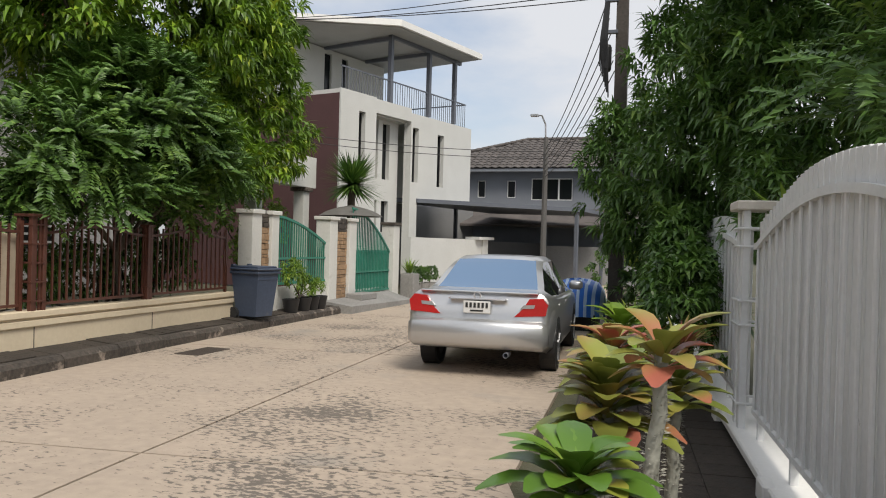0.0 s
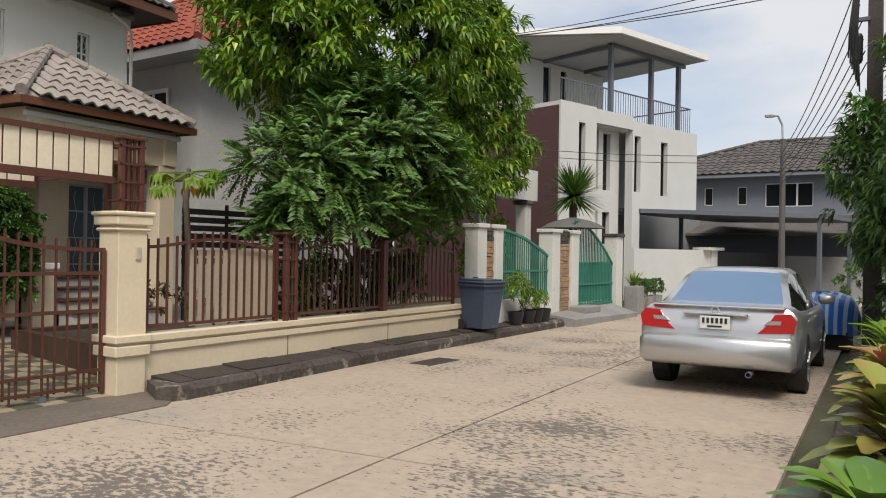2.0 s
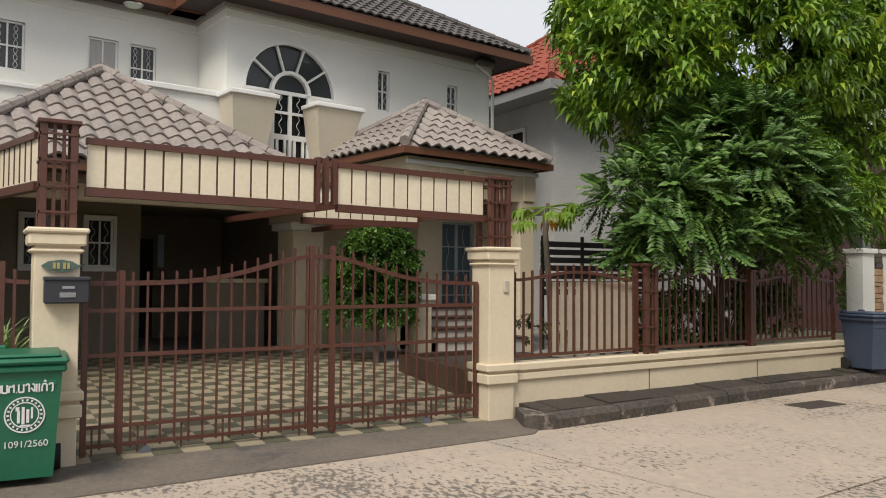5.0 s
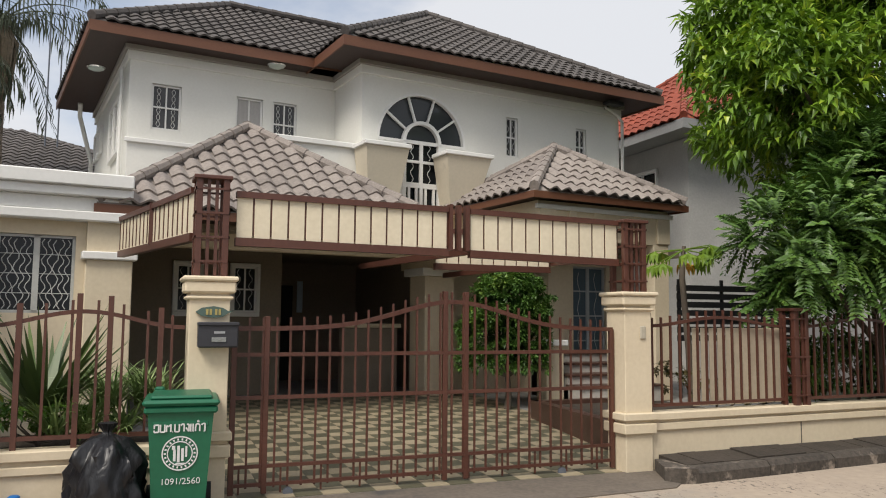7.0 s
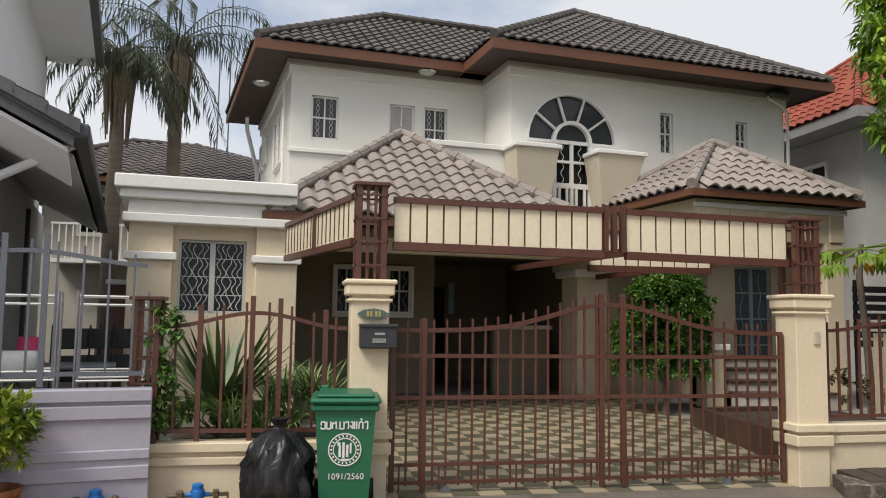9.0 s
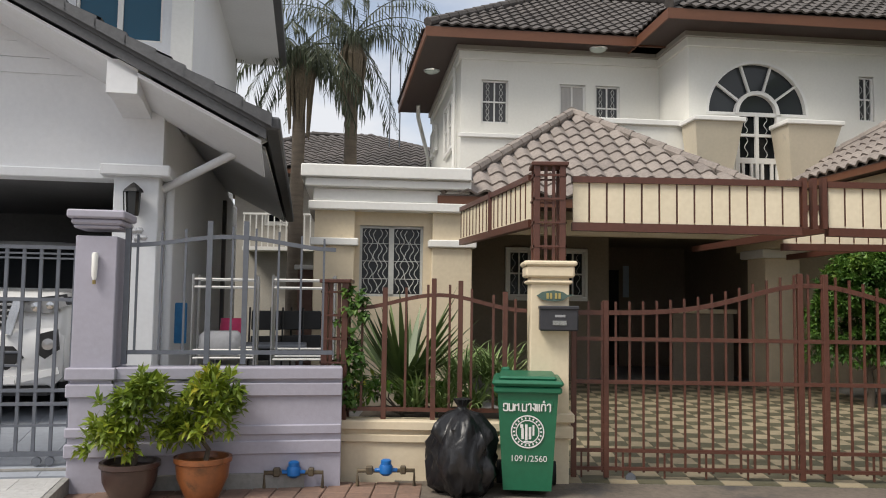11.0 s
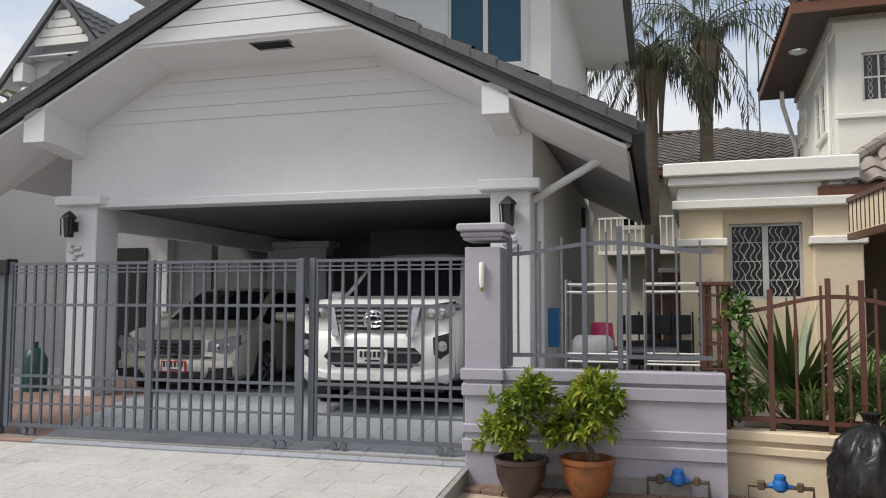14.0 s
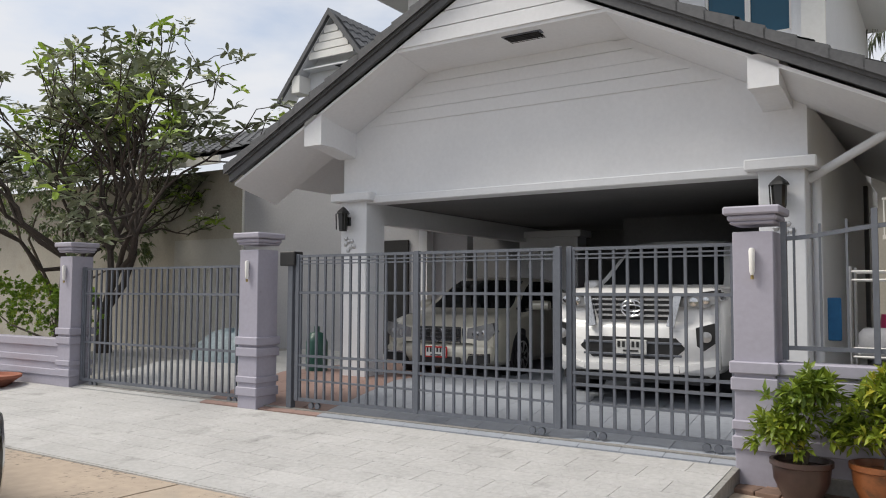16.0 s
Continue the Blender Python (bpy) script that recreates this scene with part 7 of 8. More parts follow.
def potted(name, label, x, y, m, seed, clay, h=0.3, r=0.21):
    t = tree(name, label, (x, y, h), [(x, y, h + 0.34, 0.31, 0.28, 0.27), (x + 0.08, y - .05, h + 0.56, 0.20, 0.2, 0.15), (x - .14, y, h + 0.18, 0.22, 0.22, 0.17)], LEAF_POT, 125, 9, 0.115, 0.042, seed, trunk_r=0.02, fork=h + 0.15, droop=0.15, m=m, shell=0.25, limbs=5, category="potted plant")
    part("pot", Shape().lathe([(r * 0.62, 0), (r * 0.95, h * 0.5), (r * 1.0, h * 0.85), (r * 1.08, h * 0.88), (r * 1.08, h), (r * 0.95, h), (r * 0.9, h * 0.85), (0, h * 0.85)], 28, (x, y, 0.03)), clay, t, "glazed clay pot", smooth=40)
    return t


CLAYD = mat("dark brown glazed clay", (0.06, 0.035, 0.03), (0.04, 0.025, 0.022), rough=0.35, bump=0.1)
CLAYO = mat("orange brown glazed clay", (0.24, 0.085, 0.03), (0.16, 0.055, 0.022), rough=0.35, bump=0.1, stain=(0.10, 0.045, 0.02), stain_at=0.58, stain_s=6)
potted("potted_shrub", "yellow green shrub in a dark brown glazed pot", 0.56, -0.27, MG, 41, CLAYD, 0.30)
potted("potted_shrub", "yellow green shrub in an orange brown glazed pot", 1.10, -0.22, MG, 42, CLAYO, 0.32)

# frangipani with bare forked limbs and leaf rosettes
FRBARK = mat("dark frangipani bark", (0.065, 0.05, 0.042), (0.035, 0.028, 0.024), rough=0.95, bump=0.6, bs=25)
fr = thing("frangipani", "old frangipani with dark forked limbs, leaf rosettes and white flowers", "tree", m=MG)
rng = np.random.default_rng(5)
tips = []


def grow(p, d, r, n, L):
    e = p + d * L
    k = p + d * L * 0.5 + Vector(rng.normal(size=3)) * L * 0.08
    part("limb", Shape().tube([p, k, e], [r, r * 0.9, r * 0.78], 6), FRBARK, fr, smooth=60)
    if n < 2:
        tips.append(e)
    if n == 0:
        return
    for i in range(3 if rng.random() < 0.35 else 2):
        q = Vector(rng.normal(size=3))
        dd = (d + q * 0.48 + Vector((0, 0, 0.16))).normalized()
        dd.z = max(dd.z, -0.15)
        grow(e, dd.normalized(), r * 0.66, n - 1, L * rng.uniform(0.72, 0.98))


for d in ((-0.75, 0, 0.75), (0.35, 0.3, 1.0), (-0.2, 0.2, 1.0), (0.7, -0.3, 0.55), (-0.4, -0.5, 0.9)):
    grow(Vector((-11.9, 2.2, 1.2)), Vector(d).normalized(), 0.08, 5, 1.2)
part("trunk", Shape().tube([(-11.95, 2.2, 0.0), (-11.92, 2.2, 0.7), (-11.9, 2.2, 1.25)], [0.18, 0.15, 0.12], 10), FRBARK, fr, smooth=60)
tp = np.array([list(t) for t in tips])
SHARE = rng.random(len(tp))
LEAF_FRANG = leaf("grey green frangipani leaf", (0.085, 0.10, 0.06), (0.19, 0.215, 0.125), (0.30, 0.34, 0.17), trans=0.2, rough=0.4)
LEAF_FRANGY = leaf("young frangipani leaf", (0.14, 0.24, 0.03), (0.30, 0.42, 0.06), (0.42, 0.52, 0.10), trans=0.25, rough=0.4)
for nm, mt, lo, hi in (("leafage", LEAF_FRANG, 0.0, 0.78), ("fresh_leafage", LEAF_FRANGY, 0.78, 1.0)):
    pick = tp[(SHARE >= lo) & (SHARE < hi)]
    b = np.repeat(pick, 8, 0)
    k = np.tile(np.arange(8), len(pick))
    a = k * 2.4 + np.repeat(rng.uniform(0, 6.28, len(pick)), 8)
    w = np.stack([np.cos(a), np.sin(a), 0.75 - 0.13 * k], 1) + rng.normal(size=(len(b), 3)) * 0.22
    part(nm, leaf_shape(b, w, rng.uniform(0.20, 0.36, len(b)), rng.uniform(0.07, 0.10, len(b)), 0.18, rng, blunt=0.8), mt, fr, fix=False)
fl = tp[(rng.random(len(tp)) < 0.22) & (tp[:, 2] > 2.8)]
b = np.repeat(fl, 16, 0) + rng.normal(size=(len(fl) * 16, 3)) * 0.06 + [0, 0, 0.14]
part("blossom", leaf_shape(b, rng.normal(size=b.shape) + [0, 0, 0.4], np.full(len(b), 0.06), np.full(len(b), 0.04), 0.1, rng), PETAL, fr, "clusters of white flowers", fix=False)
tree("hedge", "bright green rounded hedge above a low wall", (-10.9, 0.9, 0.2), [(-10.8, 0.75, 1.15, 0.75, 0.5, 0.55), (-11.9, 0.9, 1.2, 0.9, 0.5, 0.6), (-13.0, 0.9, 1.3, 0.9, 0.5, 0.6)], LEAF_BRIGHT, 420, 12, 0.07, 0.04, 51, trunk_r=0.04, fork=0.7, droop=0.2, m=MG, category="hedge")
tree("garden_tree", "pale green tree behind the frangipani", (-15.5, 3.4, 0), [(-15.5, 3.6, 3.4, 1.3, 1.0, 1.6), (-14.2, 3.8, 2.6, 1.2, 0.9, 1.0), (-17, 3.4, 3.6, 1.5, 1.0, 1.8)], LEAF_GREY, 420, 12, 0.16, 0.06, 52, trunk_r=0.08, fork=1.2, m=MG)


def palm(name, label, foot, top, seed, fronds=16, L=2.2):
    rng = np.random.default_rng(seed)
    t = thing(name, label, "palm")
    f, c = Vector(foot), Vector(top)
    n = 12
    part("trunk", Shape().tube([f.lerp(c, i / n) for i in range(n + 1)], [0.20 - 0.006 * i + (0.012 if i % 2 else 0) for i in range(n + 1)], 12), mat("ringed palm bark", (0.22, 0.18, 0.14), (0.13, 0.105, 0.085), rough=0.95, bump=0.6, stretch=(1, 1, 9)), t, smooth=40)
    bs, ws = [], []
    for i in range(fronds):
        a = 2.4 * i + rng.uniform(-.2, .2)
        lift = rng.uniform(-0.2, 1.6)
        p = np.array(c)
        d = unit(np.array([math.cos(a), math.sin(a), lift]))
        spine = [p.copy()]
        for k in range(14):
            d = unit(d + np.array([0, 0, -0.125]))
            p = p + d * L / 14
            spine.append(p.copy())
            s = np.array([-math.sin(a), math.cos(a), 0])
            for q in (1, -1):
                for h in (0.0, 0.5):
                    bs.append(p - d * L / 14 * h)
                    ws.append(s * q * 0.6 + d * 0.4 + np.array([0, 0, -0.45]))
        part("frond_rib", Shape().tube([Vector(x) for x in spine], [0.02 - 0.001 * k for k in range(len(spine))], 5), LEAF_PALM, t)
    bs, ws = np.array(bs), np.array(ws)
    part("frond_leaves", leaf_shape(bs, ws, rng.uniform(0.45, 0.8, len(bs)), np.full(len(bs), 0.04), 1.3, rng), LEAF_PALM, t, "drooping feather fronds", fix=False)
    SK = mat("dry brown palm skirt", (0.20, 0.16, 0.11), (0.10, 0.08, 0.055), rough=1.0, bump=0.8)
    for i in range(34):
        a = rng.uniform(0, 6.28)
        part("dead_frond", Shape().tube([c + Vector((0.1 * math.cos(a), 0.1 * math.sin(a), -0.1)), c + Vector((0.3 * math.cos(a), 0.3 * math.sin(a), -0.5)), c + Vector((0.24 * math.cos(a), 0.24 * math.sin(a), -1.1 - rng.random() * 1.0))], [0.05, 0.07, 0.015], 5), SK, t)
    return t


palm("palm_tree", "tall palm with drooping grey green fronds behind the houses", (-19.2, -2.75, 0), (-19.2, -2.75, 8.1), 61, fronds=13, L=2.6)
palm("palm_tree", "shaggy palm with hanging dead fronds behind the houses", (-18.6, -3.95, 0), (-18.6, -3.9, 7.5), 62, fronds=20, L=2.1)


# fleshy-leaved thorn plants in pots on the near pavement


def thorn_plant(at, stem, n, L, W, material, seed, label, lean=(0, 0), pot_h=0.36, tiers=1):
    rng = np.random.default_rng(seed)
    t = thing("thorn_plant", label, "potted plant", group="crown-of-thorns pots")
    x, y = at
    g = -0.04
    foot, head = Vector((x, y, g + pot_h * .8)), Vector((x + lean[0], y + lean[1], stem))
    n_ = 9
    part("stem", Shape().tube([foot.lerp(head, i / n_) + Vector((0.008 * math.sin(i * 2), 0, 0)) for i in range(n_ + 1)], [0.033 - 0.0009 * i for i in range(n_ + 1)], 9), mat("grey thorny stem", (0.34, 0.34, 0.29), (0.20, 0.20, 0.165), rough=0.9, bump=0.8, bs=30), t, smooth=60)
    m_ = 420
    q = rng.random(m_)
    ang = rng.uniform(0, 6.28, m_)
    fp = np.array(foot)[None] * (1 - q[:, None]) + np.array(head)[None] * q[:, None]
    dr = np.stack([np.cos(ang), np.sin(ang), np.full(m_, 0.2)], 1)
    part("thorns", leaf_shape(fp + dr * 0.028, dr, np.full(m_, 0.026), np.full(m_, 0.009), 0, rng), mat("pale thorn", (0.35, 0.34, 0.29), rough=0.8, bump=0), t, fix=False)
    k = np.arange(n)
    a = k * 2.4
    rise = 0.9 - 1.0 * (k / n)
    ways = np.stack([np.cos(a), np.sin(a), rise], 1) + rng.normal(size=(n, 3)) * 0.1
    base = np.array(head)[None] + np.stack([np.zeros(n), np.zeros(n), -0.07 * tiers * k / n], 1)
    s = Shape()
    for i in range(n):
        d = unit(ways[i])
        sd = unit(np.cross(d, [0, 0, 1.0]))
        nr = np.cross(sd, d)
        ll, ww = L * rng.uniform(0.7, 1.1), W * rng.uniform(0.85, 1.15)
        prof = (0.16, 0.42, 0.66, 0.88, 1.0, 0.82, 0.22)
        pts = []
        for j, w in enumerate(prof):
            u = j / 6
            cpt = base[i] + d * ll * u + nr * ll * (0.12 * math.sin(math.pi * u)) + np.array([0, 0, -0.10 * ll * u * u])
            pts += [cpt + sd * ww * w / 2 + nr * ww * 0.12 * w, cpt, cpt - sd * ww * w / 2 + nr * ww * 0.12 * w]
        s.add(pts, [(3 * j + c, 3 * j + c + 1, 3 * j + c + 4, 3 * j + c + 3) for j in range(6) for c in (0, 1)])
    part("leaves", s, material, t, "broad fleshy leaves", fix=False, smooth=70)
    part("pot", Shape().lathe([(0.11, g), (0.17, g + pot_h * 0.9), (0.185, g + pot_h * 0.9), (0.185, g + pot_h), (0.16, g + pot_h), (0.16, g + pot_h * .85), (0, g + pot_h * .85)], 24, (x, y, 0)), CLAYD, t, "dark plant pot", smooth=40)


thorn_plant((-0.08, 2.62), 0.84, 32, 0.30, 0.115, LEAF_FRESH, 71, "glossy green thorn plant in a pot with a small red flower")
thorn_plant((0.08, 3.05), 1.18, 18, 0.27, 0.10, LEAF_RED, 72, "tall thorny stem topped by reddening fleshy leaves", lean=(0.06, 0.05))
thorn_plant((-0.12, 3.75), 0.93, 46, 0.34, 0.14, LEAF_RED, 73, "broad reddening thorn plant in a pot", tiers=3)
thorn_plant((0.16, 3.95), 0.95, 30, 0.27, 0.12, LEAF_RED, 74, "broad reddening thorn plant in a pot", tiers=2)
thorn_plant((-0.18, 4.5), 1.02, 34, 0.28, 0.11, LEAF_RED, 75, "broad reddening thorn plant in a pot", tiers=2)
thorn_plant((-0.30, 6.2), 1.0, 34, 0.3, 0.10, LEAF_BRIGHT, 76, "yellow green thorn plant in a pot", tiers=3)
for k, (x, y, z) in enumerate(((-0.35, 7.0, 0.75), (-0.3, 7.8, 1.0), (-0.45, 8.8, 0.9), (0.05, 8.0, 1.05), (-0.5, 9.8, 1.1))):
    strap_plant("croton", "yellow and bronze strap-leaved croton beside the road", (x, y, z * 0.5), 70, 0.55, 0.05, LEAF_RED if k % 2 else LEAF_BRIGHT, seed=80 + k, lift=1.2, bend=1.3)
strap_plant("croton", "broad-leaved green plant over the pale fence", (0.95, 7.3, 1.75), 16, 0.6, 0.09, LEAF_BRIGHT, seed=90, lift=0.9, bend=0.9)
b = strap_plant("arching_palm", "small yellow green arching palm beside the road", (-1.1, 17.0, 1.2), 60, 1.1, 0.05, LEAF_BRIGHT, seed=91, lift=1.3, bend=2.2)
tree("hedge", "mixed green shrubs at the roadside", (-0.6, 16.0, 0), [(-0.9, 15.0, 0.7, 0.5, 1.2, 0.6), (-2.0, 22.0, 0.9, 0.8, 1.2, 0.8), (-0.4, 18.5, 1.4, 0.8, 2.0, 1.2), (0.3, 10.5, 0.9, 0.5, 2.2, 0.9)], LEAF_DEEP, 420, 11, 0.15, 0.06, 92, trunk_r=0.04, fork=0.4, category="hedge")

tree("undergrowth", "dense dark green undergrowth along a pale fence", (0.1, 11.0, 0), [(0.05, 9.3, 0.9, 0.45, 0.8, 0.75), (0.0, 10.8, 1.2, 0.5, 1.0, 1.0), (0.0, 12.4, 1.5, 0.6, 1.2, 1.2), (-0.2, 14.2, 1.3, 0.6, 1.2, 1.1), (0.9, 9.6, 1.9, 0.4, 1.6, 1.0)], LEAF_DEEP, 900, 12, 0.19, 0.06, 93, trunk_r=0.05, fork=0.5, shell=0.6, category="shrub")

# ---- near side: pale steel fence, its base wall, dark pavement ----
MS = front(0.03, 12.8, -84.4)
PALE = mat("pale grey fence paint", (0.74, 0.745, 0.74), (0.66, 0.665, 0.66), rough=0.5, bump=0.1, stain=(0.10, 0.10, 0.095), stain_at=0.68, stain_s=7, vary=0.05)
TEAL = mat("teal wall paint", (0.16, 0.27, 0.30), (0.12, 0.21, 0.23), rough=0.8, stain=(0.10, 0.15, 0.16), stain_at=0.6)
near = thing("boundary_wall_5", "white capped low teal wall beneath a pale fence", "boundary wall", kind="structure", m=MS)
part("wall", Shape().box(-6, 0.0, -0.3, 12.5, 0.3, 0.02), TEAL, near)
part("coping", Shape().box(-6, -0.06, 0.02, 12.5, 0.36, 0.09, 0.012), TRIM, near, "white coping")
for i in range(6):
    part("block", Shape().box(-0.4 + 2.5 * i, -0.09, -0.04, -0.15 + 2.5 * i, 0.0, 0.1, 0.01), TRIM, near)
fence = thing("fence", "pale grey boarded steel fence with a scalloped top", "fence", m=MS)


def scallop(x):
    if x > 5.5:
        return 1.80 + 0.30 * math.sin(math.pi * min(max((x - 5.75) / 4.3, 0.0), 1.0))
    return 1.76 + 0.2 * math.sin(math.pi * min(max((x % 5.5 - 0.2) / 5.1, 0.0), 1.0))


n = 0
x = -5.5
while x < 10.6:
    if not any(abs(x + 0.05 - p) < 0.20 for p in (0.0, 5.48)):
        part("board", Shape().box(x + 0.007, 0.125 + 0.006 * math.sin(x * 57), 0.2, x + 0.111, 0.15, scallop(x + 0.06), 0.003), PALE, fence)
    x += 0.118
for a in range(-46, 89):
    x0, x1 = a * 0.118, (a + 1) * 0.118
    if -5.4 < x0 < 10.4 and not any(abs(x0 + 0.05 - p) < 0.22 for p in (0.0, 5.48)):
        part("curved_rail", Shape().bar((x0, 0.10, scallop(x0) - 0.20), (x1 + 0.002, 0.10, scallop(x1) - 0.20), 0.05, 0.04), PALE, fence)
for i in range(62):
    x = -5.2 + 0.25 * i
    if not any(abs(x - p) < 0.3 for p in (0.0, 5.48)):
        part("bar", Shape().tube([(x, 0.098, 0.26), (x, 0.098, scallop(x) - 0.20)], 0.012, 6), PALE, fence)
part("bottom_rail", Shape().box(0.2, 0.09, 0.24, 5.25, 0.125, 0.28).box(5.72, 0.09, 0.24, 10.5, 0.125, 0.28).box(-5.5, 0.09, 0.24, -0.2, 0.125, 0.28), PALE, fence)
for x in (6.0, 7.2, 8.4, 9.6, 1.4, 2.8, 4.2):
    part("foot", Shape().box(x, 0.09, 0.08, x + 0.05, 0.14, 0.26), PALE, fence)
for x in (0.0, 5.48):
    ps = thing("fence_post", "pale grey post of paired tubes tied by rings", "post", group="pale fence posts", m=MS)
    for dx in (-0.11, 0.11):
        for dy in (0.03, 0.25):
            part("tube", Shape().box(x + dx - 0.055, dy - 0.03, 0.08, x + dx + 0.055, dy + 0.03, 1.90, 0.006), PALE, ps)
    for z in (0.3, 0.95, 1.15, 1.6, 1.75):
        part("ring", Shape().tube([(x - .19, -.02, z), (x + .19, -.02, z), (x + .19, .30, z), (x - .19, .30, z), (x - .19, -.02, z)], 0.012, 6), PALE, ps)
    part("cap", Shape().box(x - 0.22, -0.06, 1.90, x + 0.22, 0.34, 1.98, 0.012), mat("cream cap", (0.6, 0.56, 0.5), rough=0.7), ps, "cream cap slab")
pv = thing("pavement", "dark wet-looking paving tiles beneath potted plants", "pavement", kind="structure", m=MS)
part("bed", Shape().box(-8, -1.35, -0.3, 12.5, 0.0, -0.045), KERB, pv)
for i in range(40):
    for j in range(3):
        x0, y0 = -0.5 + 0.3 * i, -1.15 + 0.38 * j
        part("paving_tile", Shape().box(x0 + .004, y0 + .004, -0.1, x0 + .296, y0 + .376, -0.03 + random.uniform(-.003, .003), 0.004), PAVE, pv)
part("kerb", Shape().box(-8, -1.38, -0.2, 12.5, -1.16, 0.005, 0.02), KERB, pv)

# ---- the green-railed frontage beyond the cream wall ----
MH = front(-7.50, 12.2, 90.5)
HW = mat("white pier paint", (0.66, 0.65, 0.61), (0.58, 0.57, 0.53), rough=0.8, stain=(0.42, 0.40, 0.36), stain_at=0.62)
GREEN = mat("green painted steel", (0.035, 0.22, 0.15), (0.028, 0.17, 0.12), rough=0.45)
front_h = thing("boundary_wall_6", "white piers and low wall with stone inlays and green railings", "boundary wall", kind="structure", m=MH)
STONE = mat("honey ledge stone", (0.42, 0.28, 0.16), (0.30, 0.19, 0.11), rough=0.9, vary=0.35, bump=0.4)
random.seed(9)
for x0, x1, d in ((0.5, 0.83, 0.3), (1.2, 1.47, 0.3), (3.7, 4.09, 0.35), (4.74, 5.12, 0.3), (7.55, 7.99, 0.35)):
    part("pier", Shape().box(x0, 0.0, 0.0, x1, d, 2.02, 0.01), HW, front_h)
    part("pier_cap", Shape().box(x0 - 0.04, -0.04, 2.02, x1 + 0.04, d + 0.04, 2.10, 0.01), KERB if x0 > 6 else HW, front_h)
for x0, x1 in ((0.83, 1.2), (4.09, 4.74)):
    part("inlay_back", Shape().box(x0, 0.1, 0.0, x1, 0.3, 2.1), CONC, front_h)
    z = 0.25
    while z < 2.0:
        h = random.choice((0.06, 0.09, 0.12))
        x = x0 + 0.005
        while x < x1 - 0.04:
            w = min(random.uniform(0.1, 0.28), x1 - x - 0.004)
            part("stone", Shape().box(x, 0.07 - random.random() * 0.02, z, x + w - 0.008, 0.1, z + h - 0.008, 0.006), STONE if z < 1.75 else KERB, front_h)
            x += w
        z += h
part("low_wall", Shape().box(1.47, 0.05, 0.0, 3.7, 0.2, 0.62), HW, front_h)
for nm, a, b, z0, lo, hi in (("green_railing", 1.47, 3.7, 0.66, 1.5, 2.02), ("green_gate", 5.12, 7.55, 0.3, 1.3, 2.35)):
    g = thing(nm, "green steel railing with a swan-necked top", "gate" if "gate" in nm else "railing", m=MH)
    k = max(3, int((b - a) / 0.095))
    for i in range(k):
        x = a + (b - a) * (i + 0.5) / k
        q = (x - a) / (b - a)
        top = hi - (hi - lo) * q ** 1.7
        part("bar", Shape().box(x - 0.011, 0.11, z0, x + 0.011, 0.132, top), GREEN, g)
    s = Shape()
    for i in range(10):
        q0, q1 = i / 10, (i + 1) / 10
        s.bar((a + (b - a) * q0, 0.12, hi - (hi - lo) * q0 ** 1.7), (a + (b - a) * q1, 0.12, hi - (hi - lo) * q1 ** 1.7), 0.05, 0.04)
    s.box(a, 0.1, z0, b, 0.14, z0 + 0.05).box(a, 0.1, z0 + 0.5, b, 0.14, z0 + 0.54)
    part("frame", s, GREEN, g)
    if nm == "green_gate" and b - a > 1:
        part("sheet", Shape().box(a, 0.14, z0 + 0.1, b, 0.145, 1.35), mat("translucent green sheet", (0.10, 0.28, 0.22), rough=0.4), g, "green backing sheet")
porch = thing("porch", "white arched porch with slim columns", "porch", m=MH)
for x in (2.9, 5.1):
    part("column", Shape().box(x, 1.4, 0, x + 0.28, 1.7, 2.75, 0.02), HW, porch)
    part("capital", Shape().box(x - .06, 1.34, 2.75, x + .34, 1.76, 2.85, 0.01), KERB, porch)
ar = Shape()
for i in range(14):
    a0, a1 = math.pi * i / 14, math.pi * (i + 1) / 14
    ar.prism([(1.8 + 1.1 * math.cos(a0), 2.85 + .55 * math.sin(a0)), (1.8 + 1.1 * math.cos(a1), 2.85 + .55 * math.sin(a1)), (1.8 + 1.38 * math.cos(a1), 2.85 + .8 * math.sin(a1)), (1.8 + 1.38 * math.cos(a0), 2.85 + .8 * math.sin(a0))], 1, 1.4, 1.7)
part("arch", ar, HW, porch)
part("upper", Shape().box(2.8, 1.35, 2.85, 5.6, 1.7, 3.6), HW, porch)
step = thing("doorstep", "pale concrete step and ramp at a green gate", "step", m=MH)
part("ramp", Shape().slab([(3.4, -0.7, 0.16), (7.2, -0.7, 0.1), (7.2, 0.0, 0.3), (3.4, 0.0, 0.25)], 0.3), CONC, step)
part("block", Shape().box(4.5, -0.45, 0.2, 5.4, -0.05, 0.36, 0.02), CONC, step)
# spiky dragon tree with a folded grey umbrella beneath
dt = strap_plant("dragon_tree", "spiky round-headed dragon tree behind a green gate", (6.1, 0.6, 3.0), 520, 0.95, 0.055, LEAF_DEEP, MH, 101, lift=1.2, bend=0.35, low=-0.7, category="tree")
part("trunk", Shape().tube([(6.2, 0.65, 0), (6.15, 0.65, 1.4), (6.1, 0.6, 3.0)], [0.14, 0.11, 0.09], 9), BARK, dt, smooth=60)
um = thing("umbrella", "faded grey garden umbrella", "umbrella", m=MH)
part("canopy", Shape().lathe([(0.8, 2.18), (0.62, 2.29), (0.4, 2.37), (0.03, 2.45), (0, 2.45)], 10, (5.75, 0.45, 0)), mat("faded grey canvas", (0.13, 0.125, 0.115), rough=0.95), um)
